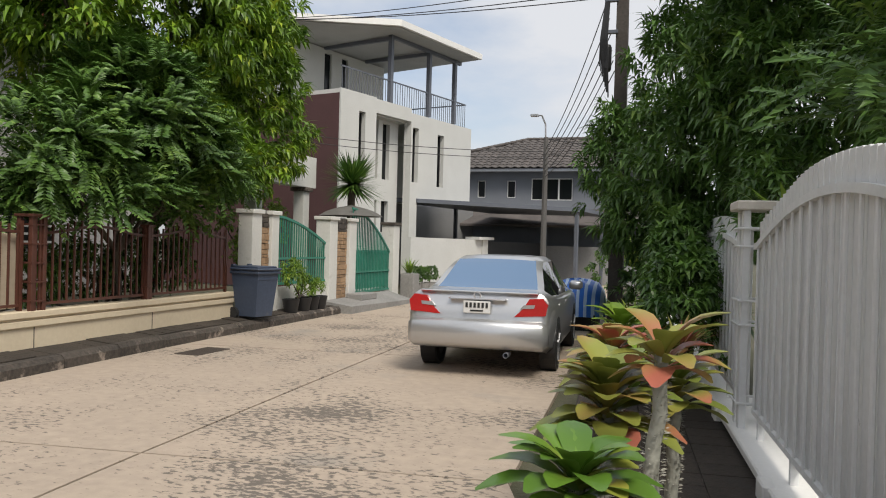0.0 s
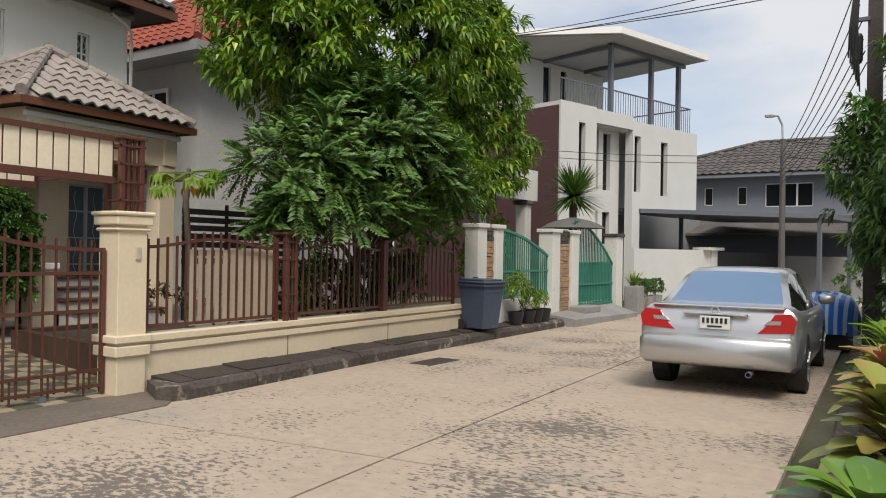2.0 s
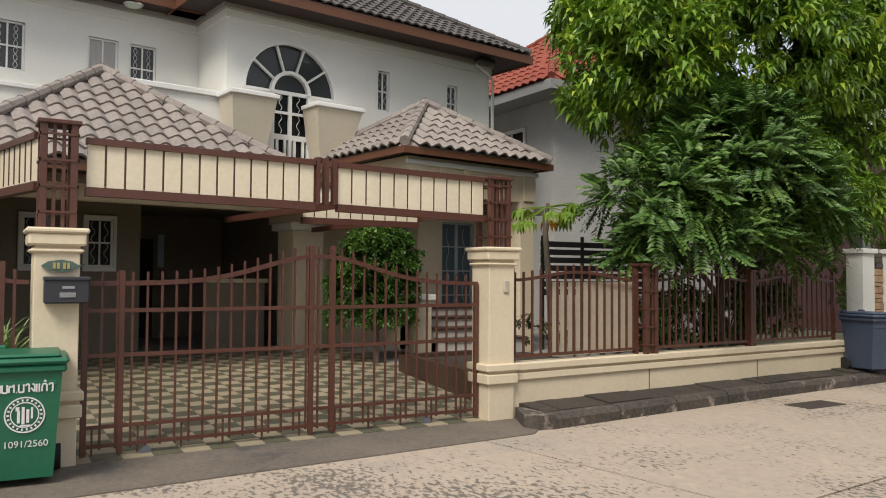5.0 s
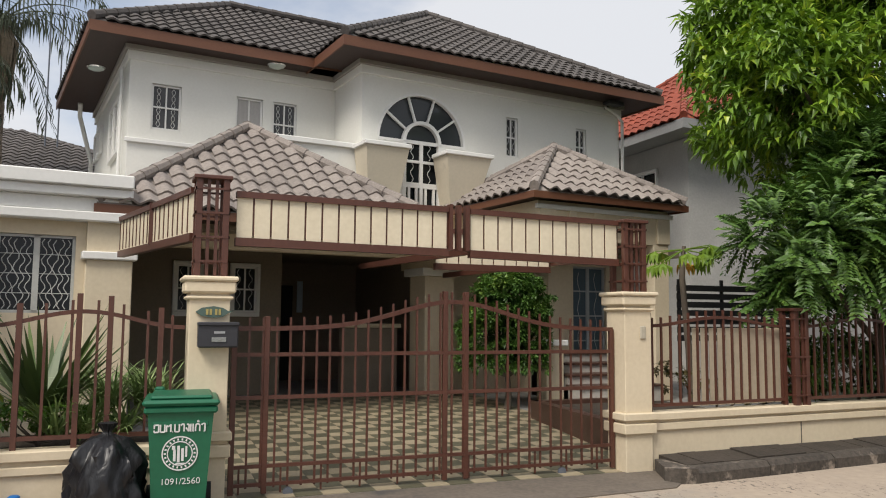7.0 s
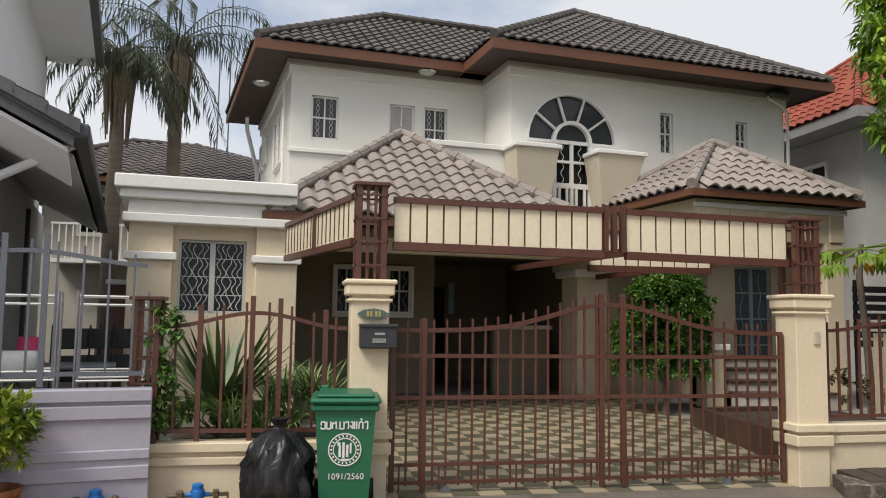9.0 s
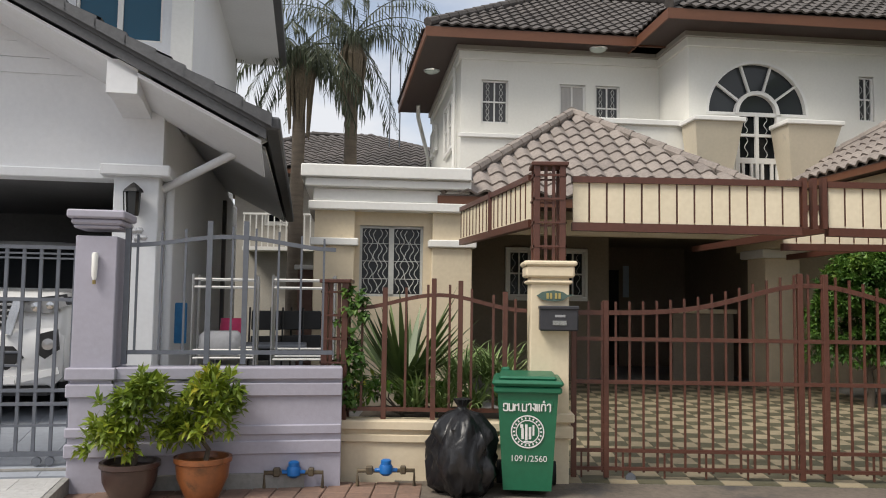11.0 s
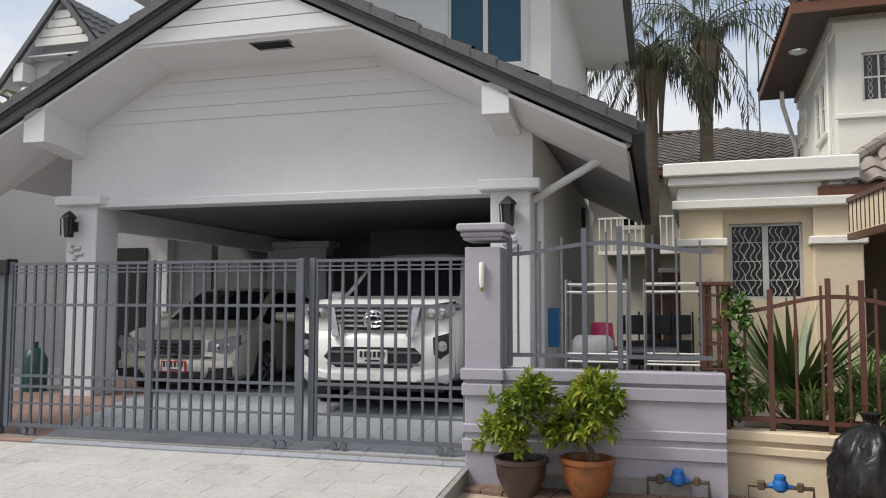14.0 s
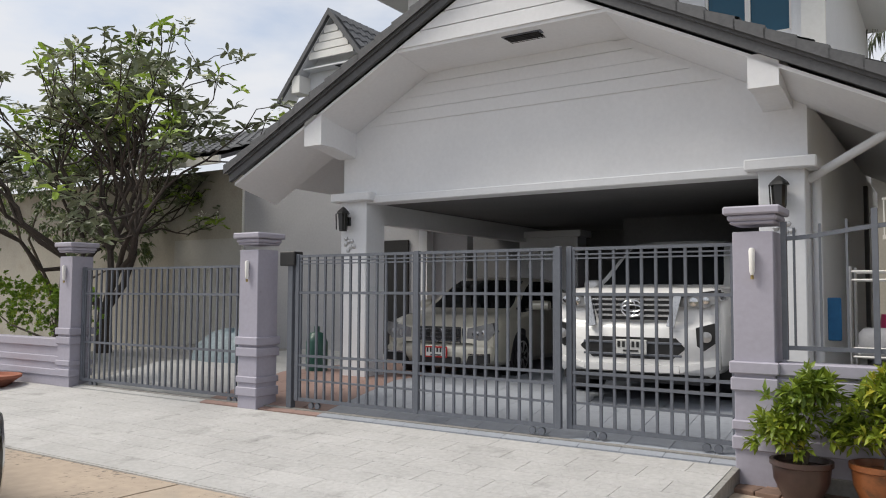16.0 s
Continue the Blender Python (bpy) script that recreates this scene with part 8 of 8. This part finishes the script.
part("pole", Shape().lathe([(0.02, 0), (0.02, 2.44)], 8, (5.75, 0.45, 0)), STEEL, um)
for k, (x, r) in enumerate(((9.0, 0.28), (9.7, 0.26), (10.4, 0.26))):
    t_ = tree("clipped_bush", "small round clipped bush in a pot", (x, -0.1, 0.3), [(x, -0.1, 0.62, r, r, r)], LEAF_DEEP, 150, 10, 0.06, 0.03, 110 + k, trunk_r=0.02, fork=0.5, m=MH, limbs=3, shell=0.8, category="bush")
    part("pot", Shape().lathe([(0.15, 0.0), (0.2, 0.35), (0.17, 0.35), (0.17, 0.3), (0, 0.3)], 16, (x, -0.1, 0.05)), CONC, t_)
strap_plant("potted_palm", "small spiky potted palm", (8.3, -0.2, 0.75), 40, 0.5, 0.05, LEAF_BRIGHT, MH, 120, lift=1.2)
solo("planter", Shape().box(8.1, -0.4, 0.0, 8.55, 0.0, 0.72, 0.02), CONC, "square concrete planter beside a gate", "planter", m=MH)
tree("potted_shrub", "light green shrubs in black pots beside a bin", (1.6, -0.3, 0.3), [(1.5, -0.3, 0.85, 0.35, 0.2, 0.35), (2.1, -0.3, 0.6, 0.3, 0.2, 0.25), (2.6, -0.3, 0.55, 0.25, 0.15, 0.25)], LEAF_BRIGHT, 120, 9, 0.12, 0.035, 130, trunk_r=0.02, fork=0.45, m=MH, category="potted plant")
for x in (1.45, 1.95, 2.3, 2.65):
    solo("plant_pot", Shape().lathe([(0.12, 0.15), (0.17, 0.42), (0.14, 0.42), (0.14, 0.38), (0, 0.38)], 16, (x, -0.3, 0.0)), BLACK, "black plastic plant pot", "plant pot", group="black plant pots", m=MH, smooth=40)
tree("garden_shrub", "yellow green shrubs in the yard behind green railings", (2.5, 1.0, 0), [(1.8, 0.9, 1.3, 0.6, 0.4, 0.7), (3.4, 1.4, 1.8, 0.6, 0.5, 0.7), (2.2, 2.2, 2.2, 1.0, 0.5, 1.0)], LEAF_BRIGHT, 240, 10, 0.13, 0.05, 131, trunk_r=0.04, fork=0.8, m=MH, category="shrub")


def wheelie_bin(name, label, paint, m, h=0.98, w=0.49, d=0.62):
    """A two-wheeled bin: tapered tub with a rim, a domed lid with hinge knuckles, a grab bar, axle and wheels."""
    t = thing(name, label, "wheelie bin", m=m)
    a, b = w * 0.40, w * 0.5
    e, f = d * 0.36, d * 0.5
    tub = Shape()
    tub.add([(-a, -e, 0.05), (a, -e, 0.05), (a, e, 0.05), (-a, e, 0.05), (-b, -f, h - 0.12), (b, -f, h - 0.12), (b, f, h - 0.12), (-b, f, h - 0.12)],
            [(3, 2, 1, 0), (4, 5, 6, 7), (0, 1, 5, 4), (1, 2, 6, 5), (2, 3, 7, 6), (3, 0, 4, 7)])
    part("tub", tub, paint, t)
    part("front_rib", Shape().box(-b * 0.86, -f + 0.005, h - 0.24, b * 0.86, -f + 0.03, h - 0.2, 0.006), paint, t)
    part("rim", Shape().box(-b - 0.03, -f - 0.03, h - 0.14, b + 0.03, f + 0.03, h - 0.085, 0.015), paint, t)
    lid = part("lid", Shape().box(-b - 0.045, -f - 0.05, h - 0.08, b + 0.045, f + 0.02, h - 0.035, 0.02).box(-b + 0.01, -f + 0.02, h - 0.04, b - 0.01, f - 0.02, h - 0.005, 0.025), paint, t)
    for x in (-b * 0.75, b * 0.75):
        part("hinge", Shape().box(x - 0.04, f - 0.03, h - 0.06, x + 0.04, f + 0.06, h + 0.02, 0.015), paint, lid)
    part("grab_bar", Shape().tube([(-b * 0.7, f + 0.08, h - 0.07), (b * 0.7, f + 0.08, h - 0.07)], 0.014, 8), paint, t)
    for s in (-1, 1):
        part("wheel", Shape().lathe([(0.03, -0.03), (0.1, -0.03), (0.1, 0.03), (0.03, 0.03)], 20, (s * (a + 0.03), e + 0.03, 0.1), 0), RUBBER, t)
    return t


GREENB = mat("green bin plastic", (0.012, 0.13, 0.065), (0.010, 0.11, 0.055), rough=0.42, bump=0.06)
BLUEB = mat("dusty blue grey bin plastic", (0.055, 0.075, 0.12), (0.042, 0.058, 0.095), rough=0.55, bump=0.08, stain=(0.11, 0.115, 0.13), stain_at=0.6)
BINM = pose(-6.86, 0.53, 0.03, 0, 0, 86)
gb_ = wheelie_bin("wheelie_bin", "green wheelie bin with white lettering before a cream pillar", GREENB, BINM)
wheelie_bin("wheelie_bin", "dusty blue grey wheelie bin on the pavement", BLUEB, pose(-7.12, 12.2, 0.17, 0, 0, 80), h=0.92, w=0.53, d=0.60)
WHITEP = mat("white print", (0.75, 0.76, 0.75), rough=0.6, bump=0)


def lettering(text, size, at, parent, tilt=4.0):
    cu = bpy.data.curves.new("lettering", "FONT")
    cu.body, cu.size, cu.align_x, cu.extrude = text, size, "CENTER", 0.0008
    tmp = bpy.data.objects.new("lettering", cu)
    scene.collection.objects.link(tmp)
    bpy.context.view_layer.update()
    me = bpy.data.meshes.new_from_object(tmp.evaluated_get(bpy.context.evaluated_depsgraph_get()))
    bpy.data.objects.remove(tmp)
    me.name = "lettering"
    me.materials.clear()
    me.materials.append(WHITEP)
    ob = new("lettering", me)
    ob.parent = parent
    ob.matrix_basis = Matrix.Translation(at) @ Matrix.Rotation(radians(90 + tilt), 4, "X")
    return tagged(ob, "white printed lettering")


lettering("1091/2560", 0.07, (0.01, -0.258, 0.29), gb_, 5.6)
# the district's name, drawn stroke by stroke
GLYPH = {"o": [[(0, .45), (0, .95), (.55, .95), (.55, 0), (0, 0), (0, .25)]], "b": [[(0, 1), (0, 0), (.55, 0), (.55, 1)]], "t": [[(0, 0), (0, .85), (.27, .7), (.55, 1), (.55, 0)]], ".": [[(0, 0), (.08, 0)]],
         "a": [[(0, .8), (.12, 1), (.4, 1), (.4, 0)]], "g": [[(.12, .95), (.4, .95), (.4, 0), (.0, .5)]], "e": [[(0, 1), (0, 0), (.1, 0)], [(.3, 1), (.3, 0), (.4, 0)]], "k": [[(0, 0), (0, .6), (.1, .75), (0, .85), (.27, 1), (.55, .85), (.55, 0)], [(.25, 1.2), (.3, 1.45), (.45, 1.2)]], "w": [[(0, .8), (.15, 1), (.45, 1), (.45, 0), (.3, 0)]]}
word, xx = Shape(), 0.0
for ch in "obt.bagekw":
    for line in GLYPH[ch]:
        for (x1, z1), (x2, z2) in zip(line, line[1:]):
            word.bar((xx + x1 * .058, 0, z1 * .058), (xx + x2 * .058, 0, z2 * .058), .011, .003)
    xx += (max(p[0] for ln in GLYPH[ch] for p in ln) + .22) * .058
part("lettering", word, WHITEP, gb_, "white printed lettering", at=Matrix.Translation((-xx / 2, -0.301, 0.70)) @ Matrix.Rotation(radians(5.6), 4, "X"))
em = Shape()
for r0, r1 in ((0.125, 0.135), (0.088, 0.096)):
    em.lathe([(r0, 0), (r1, 0), (r1, .003), (r0, .003)], 36, (0, 0, 0), 1, True)
for k in range(22):
    a = 2 * math.pi * k / 22
    em.bar((0.102 * math.cos(a), 0.001, 0.102 * math.sin(a)), (0.118 * math.cos(a), 0.001, 0.118 * math.sin(a)), 0.012, 0.003)
for x0, z0, x1, z1 in ((-.05, -.06, -.03, .03), (-.02, -.07, .0, .06), (.01, -.06, .03, .04), (.04, -.03, .055, .055), (-.06, .03, -.035, .06), (-.03, -.085, .04, -.075)):
    em.box(x0, 0, z0, x1, .003, z1, 0.001)
part("emblem", em, WHITEP, gb_, "round white printed emblem", at=Matrix.Translation((0.0, -0.283, 0.53)) @ Matrix.Rotation(radians(5.6), 4, "X"))
# knotted black refuse sack
sack = thing("refuse_sack", "knotted black plastic refuse sack leaning on a bin", "refuse sack")
s = Shape()
rng = np.random.default_rng(3)
prof = [(0.0, 0.0), (0.22, 0.01), (0.28, 0.06), (0.31, 0.13), (0.32, 0.2), (0.32, 0.27), (0.315, 0.34), (0.305, 0.42), (0.28, 0.50), (0.235, 0.57), (0.165, 0.625), (0.09, 0.66), (0.045, 0.68), (0.035, 0.695), (0.055, 0.725), (0.075, 0.76), (0.0, 0.74)]
n = 64
for r, h in prof:
    for k in range(n):
        a = 2 * math.pi * k / n
        q = 1 + 0.06 * math.sin(3 * a + h * 6) + 0.55 * abs(noise.noise(Vector((3.2 * math.cos(a), 3.2 * math.sin(a), 6 * h)))) - 0.12 + 0.22 * abs(noise.noise(Vector((8 * math.cos(a), 8 * math.sin(a), 5 * h)))) + 0.05 * math.sin(13 * a) * max(0.0, h - 0.35) * 4
        s.v.append((r * q * math.cos(a), r * q * math.sin(a) * 0.85, h + 0.02 * math.sin(5 * a) * (r > 0.1)))
s.f = [(i * n + k, i * n + (k + 1) % n, (i + 1) * n + (k + 1) % n, (i + 1) * n + k) for i in range(len(prof) - 1) for k in range(n)]
SACK = mat("black polythene", (0.012, 0.012, 0.014), (0.008, 0.008, 0.01), rough=0.36, bump=1.0, bs=16, stretch=(1.6, 1.6, 0.5))
part("bag", s, SACK, sack, smooth=75)
sack.matrix_world = pose(-6.80, -0.02, 0.03)
# water meters on brass pipes
for k, (x, y) in enumerate(((-6.78, -1.42), (-6.92, -0.66))):
    wm = thing("water_meter", "blue capped water meter on corroded pipes", "water meter", group="water meters", m=pose(x, y, 0.0, 0, 0, 96))
    PIPE = mat("corroded brass pipe", (0.16, 0.12, 0.07), (0.09, 0.075, 0.055), rough=0.6, metal=0.4)
    part("pipe", Shape().tube([(-0.24, 0.0, 0.0), (-0.24, 0, 0.16), (0.24, 0, 0.16), (0.24, 0, 0.0)], 0.018, 8), PIPE, wm, smooth=60)
    part("valve", Shape().box(-0.17, -0.03, 0.13, -0.11, 0.03, 0.20, 0.01).box(0.12, -0.025, 0.13, 0.17, 0.025, 0.2, 0.01), PIPE, wm)
    part("body", Shape().lathe([(0.03, 0.12), (0.055, 0.14), (0.06, 0.19), (0.05, 0.21), (0, 0.21)], 18, (0, 0, 0)), mat("blue meter plastic", (0.01, 0.14, 0.45), rough=0.4, bump=0), wm, "blue meter body", smooth=40)
    part("cap", Shape().lathe([(0.045, 0.21), (0.045, 0.245), (0.03, 0.255), (0, 0.255)], 18, (0, 0, 0)).box(-0.1, -0.02, 0.15, 0.1, 0.02, 0.18, 0.008), mat("blue meter plastic", (0.01, 0.14, 0.45), rough=0.4, bump=0), wm, smooth=40)
# letter box and house-number plaque on the cream pillar
mb = thing("letter_box", "dark grey metal letter box on the cream pillar", "letter box", m=MA)
DG = mat("charcoal metal", (0.035, 0.035, 0.042), rough=0.45)
part("box", Shape().box(0.65, -0.12, 1.36, 0.985, -0.0, 1.57, 0.012), DG, mb)
part("flap", Shape().box(0.645, -0.135, 1.545, 0.99, 0.0, 1.578, 0.008), DG, mb)
part("card", Shape().box(0.76, -0.128, 1.41, 0.88, -0.12, 1.45), CHROME, mb, "bright name card holder")
part("mark", Shape().box(0.78, -0.124, 1.48, 0.87, -0.12, 1.50), STEEL, mb)
hn = thing("house_number", "green leaf-shaped house number plaque", "sign", m=MA)
part("plaque", Shape().prism([(0.63, 1.665), (0.68, 1.70), (0.78, 1.715), (0.86, 1.70), (0.90, 1.675), (0.96, 1.68), (0.90, 1.655), (0.86, 1.625), (0.78, 1.615), (0.68, 1.63)], 1, -0.03, -0.005), mat("verdigris bronze", (0.08, 0.13, 0.11), rough=0.5), hn)
bars = Shape()
for x in (0.715, 0.745, 0.79, 0.82):
    bars.box(x, -0.036, 1.64, x + 0.02, -0.03, 1.69)
part("bar", bars, mat("gilt", (0.5, 0.4, 0.15), rough=0.4, metal=0.5), hn)

# ---- street furniture ----
pole = thing("utility_pole", "concrete utility pole carrying many cables", "utility pole")
part("shaft", Shape().add([(-1.12, 15.3, -.2), (-0.84, 15.3, -.2), (-0.84, 15.58, -.2), (-1.12, 15.58, -.2), (-1.08, 15.34, 9), (-0.9, 15.34, 9), (-0.9, 15.52, 9), (-1.08, 15.52, 9)], [(3, 2, 1, 0), (4, 5, 6, 7), (0, 1, 5, 4), (1, 2, 6, 5), (2, 3, 7, 6), (3, 0, 4, 7)]), mat("dark weathered pole", (0.10, 0.085, 0.075), (0.06, 0.052, 0.046), rough=0.9), pole)
part("splice_box", Shape().lathe([(0.07, 4.9), (0.09, 4.95), (0.09, 5.35), (0.07, 5.4)], 12, (-1.25, 15.3, 0)), BLACK, pole)
part("bracket", Shape().box(-1.3, 15.2, 5.6, -1.05, 15.3, 5.66).box(-1.3, 15.2, 6.2, -1.05, 15.3, 6.26), GMETAL, pole)
for k in range(7):
    part("cable_tail", Shape().tube([(-1.2 - 0.03 * k, 15.25, 4.4 + 0.1 * k), (-1.24 - 0.02 * k, 15.2, 5.5), (-1.18, 15.25, 7.2)], 0.014, 5), BLACK, pole)
pole.matrix_world = pose(-0.3, 0, 0)
pole2 = thing("street_lamp", "slim concrete post with a curved street lamp arm", "street lamp")
part("post", Shape().tube([(-4.35, 24.0, 0), (-4.35, 24.0, 4.9)], [0.10, 0.07], 8), mat("dark lamp post", (0.11, 0.105, 0.10), rough=0.8), pole2)
part("arm", Shape().tube([(-4.35, 24.0, 4.6), (-4.38, 24, 5.3), (-4.48, 23.9, 5.55), (-4.62, 23.8, 5.55)], 0.03, 6), STEEL, pole2)
part("head", Shape().box(-4.8, 23.7, 5.5, -4.55, 23.85, 5.58, 0.02), STEEL, pole2)


def cable(a, b, sag, r=0.012, group="overhead cables"):
    a, b = Vector(a), Vector(b)
    pts = [a.lerp(b, i / 16) - Vector((0, 0, sag * 4 * (i / 16) * (1 - i / 16))) for i in range(17)]
    solo("overhead_cable", Shape().tube(pts, r, 5), BLACK, "black overhead cable between poles", "cable", group=group)


for k, z in enumerate((4.9, 5.1, 5.3, 5.6, 5.9, 6.3)):
    cable((-1.4 - 0.03 * k, 15.3, z), (-4.35, 24.0, 3.7 + 0.17 * k), 0.25, 0.011)
for k, z in enumerate((6.35, 6.5, 6.75)):
    cable((-1.3, 15.4, z), (-16.0, 20.5 + k, z + 2.1), 0.3, 0.011)
for z in (5.3, 5.75):
    cable((-4.35, 24.0, z - 0.9), (6.0, 40.0, z + 0.6), 0.4, 0.012)
for z in (4.45, 4.65):
    cable((-11, 20.6, z), (-4.35, 23.9, z - .2), 0.12, 0.010)
# striped blue sheet over something at the roadside
tarp = thing("covered_cart", "roadside cart under a blue and white striped plastic sheet", "cart")
s = Shape()
n = 14
for j in range(6):
    z, r = ((0.25, .55), (0.5, .56), (0.72, .5), (0.86, .4), (0.93, .22), (0.95, .0))[j]
    for k in range(n):
        a = 2 * math.pi * k / n
        s.v.append((-0.95 + r * (1 + .09 * math.sin(3 * a)) * math.cos(a), 15.0 + 1.1 * r * math.sin(a), z + .03 * math.sin(4 * a)))
s.f = [(j * n + k, j * n + (k + 1) % n, (j + 1) * n + (k + 1) % n, (j + 1) * n + k) for j in range(5) for k in range(n)]
STR = mat("blue plastic sheet", (0.03, 0.16, 0.60), (0.02, 0.12, 0.5), rough=0.35)
ntr, ltr = STR.node_tree.nodes, STR.node_tree.links
wv = ntr.new("ShaderNodeTexWave")
wv.inputs["Scale"].default_value = 2.4
co_ = ntr.new("ShaderNodeTexCoord")
ltr.new(co_.outputs["Object"], wv.inputs["Vector"])
rr_ = ntr.new("ShaderNodeValToRGB")
rr_.color_ramp.interpolation = "CONSTANT"
rr_.color_ramp.elements[0].color = (0.03, 0.16, 0.60, 1)
rr_.color_ramp.elements[1].position, rr_.color_ramp.elements[1].color = 0.62, (0.45, 0.6, 0.8, 1)
ltr.new(wv.outputs["Color"], rr_.inputs["Fac"])
ltr.new(rr_.outputs["Color"], ntr["Principled BSDF"].inputs["Base Color"])
part("sheet", s, STR, tarp, smooth=60)
part("base", Shape().box(-1.35, 14.6, 0.0, -0.55, 15.4, 0.3), RUBBER, tarp)
tarp.matrix_world = pose(-1.05, 0.4, 0)

# ---- behind the grey railing: drying racks and household clutter ----
for k, (x, y) in enumerate(((0.75, 1.5), (1.55, 1.3))):
    rk_ = thing("drying_rack", "folding stainless steel laundry rack", "laundry rack", group="laundry racks", m=MG)
    for dx in (0, 0.62):
        part("upright", Shape().tube([(x + dx, y, 0.3), (x + dx, y, 1.85)], 0.016, 6).tube([(x + dx, y + 0.45, 0.3), (x + dx, y + 0.45, 1.85)], 0.016, 6), STEEL, rk_)
    for z in (1.0, 1.08, 1.72, 1.8):
        part("rail", Shape().tube([(x, y, z), (x + 0.62, y, z)], 0.012, 6).tube([(x, y + 0.45, z), (x + 0.62, y + 0.45, z)], 0.012, 6), TRIM, rk_)
tb = thing("table", "grey plastic outdoor table", "table", m=MG)
part("tabletop", Shape().box(0.8, 2.2, 1.05, 1.9, 2.9, 1.09, 0.01), GMETAL, tb)
for x in (0.85, 1.82):
    for y in (2.25, 2.82):
        part("leg", Shape().box(x, y, 0.3, x + 0.04, y + 0.04, 1.05), GMETAL, tb)
pk = thing("bucket", "pink plastic bucket upside down", "bucket", m=MG)
part("tub", Shape().lathe([(0.15, 1.09), (0.12, 1.38), (0, 1.38)], 18, (1.05, 2.5, 0)), mat("pink plastic", (0.65, 0.05, 0.16), rough=0.4), pk, smooth=40)
bl = thing("broom", "blue plastic dustpan leaning on a wall", "dustpan", m=MG)
part("pan", Shape().box(0.45, 2.3, 1.1, 0.58, 2.34, 1.55, 0.01), mat("blue plastic", (0.03, 0.2, 0.45), rough=0.4), bl)
fb = solo("folded_tarpaulin", Shape().box(0.75, 1.9, 0.95, 1.2, 2.3, 1.25, 0.06), mat("pale cloth", (0.5, 0.5, 0.52), rough=0.9, bump=0.8, bs=8), "pale crumpled cloth on a table", "cloth", m=MG, smooth=60)
sh = thing("outbuilding", "small brown rendered outbuilding at the end of a side passage", "outbuilding", m=MG)
part("wall", Shape().box(1.75, 5.2, 0.0, 2.9, 5.35, 2.05), mat("dull brown red render", (0.23, 0.14, 0.115), (0.18, 0.11, 0.09), rough=0.85, stain=(0.14, 0.10, 0.085)), sh)
part("roof_edge", Shape().box(1.7, 5.05, 2.05, 2.95, 5.4, 2.12, 0.01), TRIM, sh)
part("window", Shape().box(2.1, 5.17, 1.25, 2.45, 5.199, 1.85), TRIM, sh, "small pale-framed window")
part("pane", Shape().box(2.13, 5.155, 1.28, 2.42, 5.169, 1.82), GLASS, sh, "dark glass")
for k, (x, y) in enumerate(((1.2, 3.1), (1.45, 3.25), (1.7, 3.4))):
    ch = thing("folding_chair", "dark folded metal chair leaning in a side passage", "chair", group="folded chairs", m=MG)
    for dx in (0.0, 0.4):
        part("leg", Shape().tube([(x + dx, y, 0.42), (x + dx, y + 0.16, 1.5)], 0.013, 6), BLACK, ch)
    part("backrest", Shape().box(x + 0.02, y + 0.12, 1.22, x + 0.38, y + 0.15, 1.46, 0.01), BLACK, ch)
    part("seat", Shape().box(x + 0.02, y + 0.05, 0.85, x + 0.38, y + 0.09, 1.15, 0.01), BLACK, ch)
# left bay: gas bottle and heaps under sheets
gas = thing("gas_bottle", "dark green gas bottle", "gas bottle", m=MG)
part("bottle", Shape().lathe([(0.14, 0.3), (0.16, 0.4), (0.16, 0.85), (0.1, 0.98), (0.04, 1.0), (0.04, 1.08), (0, 1.08)], 16, (-6.3, 1.9, 0)), mat("dark green enamel", (0.02, 0.09, 0.07), rough=0.4), gas, smooth=50)
hp = thing("covered_heap", "heap of goods under a pale blue sheet", "heap", m=MG)
s = Shape()
for j in range(6):
    z, r = ((0.1, 0.9), (0.4, .85), (0.65, .7), (0.85, .45), (0.92, .2), (0.93, .0))[j]
    for k in range(20):
        a = 2 * math.pi * k / 20
        s.v.append((-8.6 + r * (1 + .12 * math.sin(3 * a + z * 5)) * math.cos(a), 2.4 + .6 * r * math.sin(a), z + .05 * math.sin(7 * a)))
s.f = [(j * 20 + k, j * 20 + (k + 1) % 20, (j + 1) * 20 + (k + 1) % 20, (j + 1) * 20 + k) for j in range(5) for k in range(20)]
part("sheet", s, mat("pale blue sheet", (0.28, 0.36, 0.40), (0.18, 0.22, 0.24), rough=0.6, bump=1.0, bs=6), hp, smooth=70)
bo = thing("flower_bowl", "wide terracotta bowl beside a low wall", "bowl", m=MG)
part("bowl", Shape().lathe([(0.22, 0.02), (0.46, 0.2), (0.5, 0.22), (0.5, 0.26), (0.44, 0.26), (0.42, 0.22), (0, 0.2)], 28, (-10.75, -0.55, 0.05)), mat("terracotta", (0.33, 0.12, 0.07), rough=0.8), bo, smooth=40)
# television masts behind the cream house's roof
for x, z1 in ((-2.15, 10.9), (-1.85, 11.1)):
    an = thing("roof_antenna", "thin television mast with short cross rods", "antenna", group="television masts", m=MA)
    part("mast", Shape().tube([(x, 16.0, 3.0), (x, 16.0, z1)], 0.022, 6), GMETAL, an)
    part("boom", Shape().tube([(x - 0.45, 16.0, z1 - 0.5), (x + 0.45, 16.1, z1 - 0.45)], 0.012, 5), GMETAL, an)
    for k in range(5):
        part("rod", Shape().tube([(x - 0.4 + 0.2 * k, 15.75, z1 - 0.48), (x - 0.4 + 0.2 * k, 16.25, z1 - 0.48)], 0.008, 4), GMETAL, an)
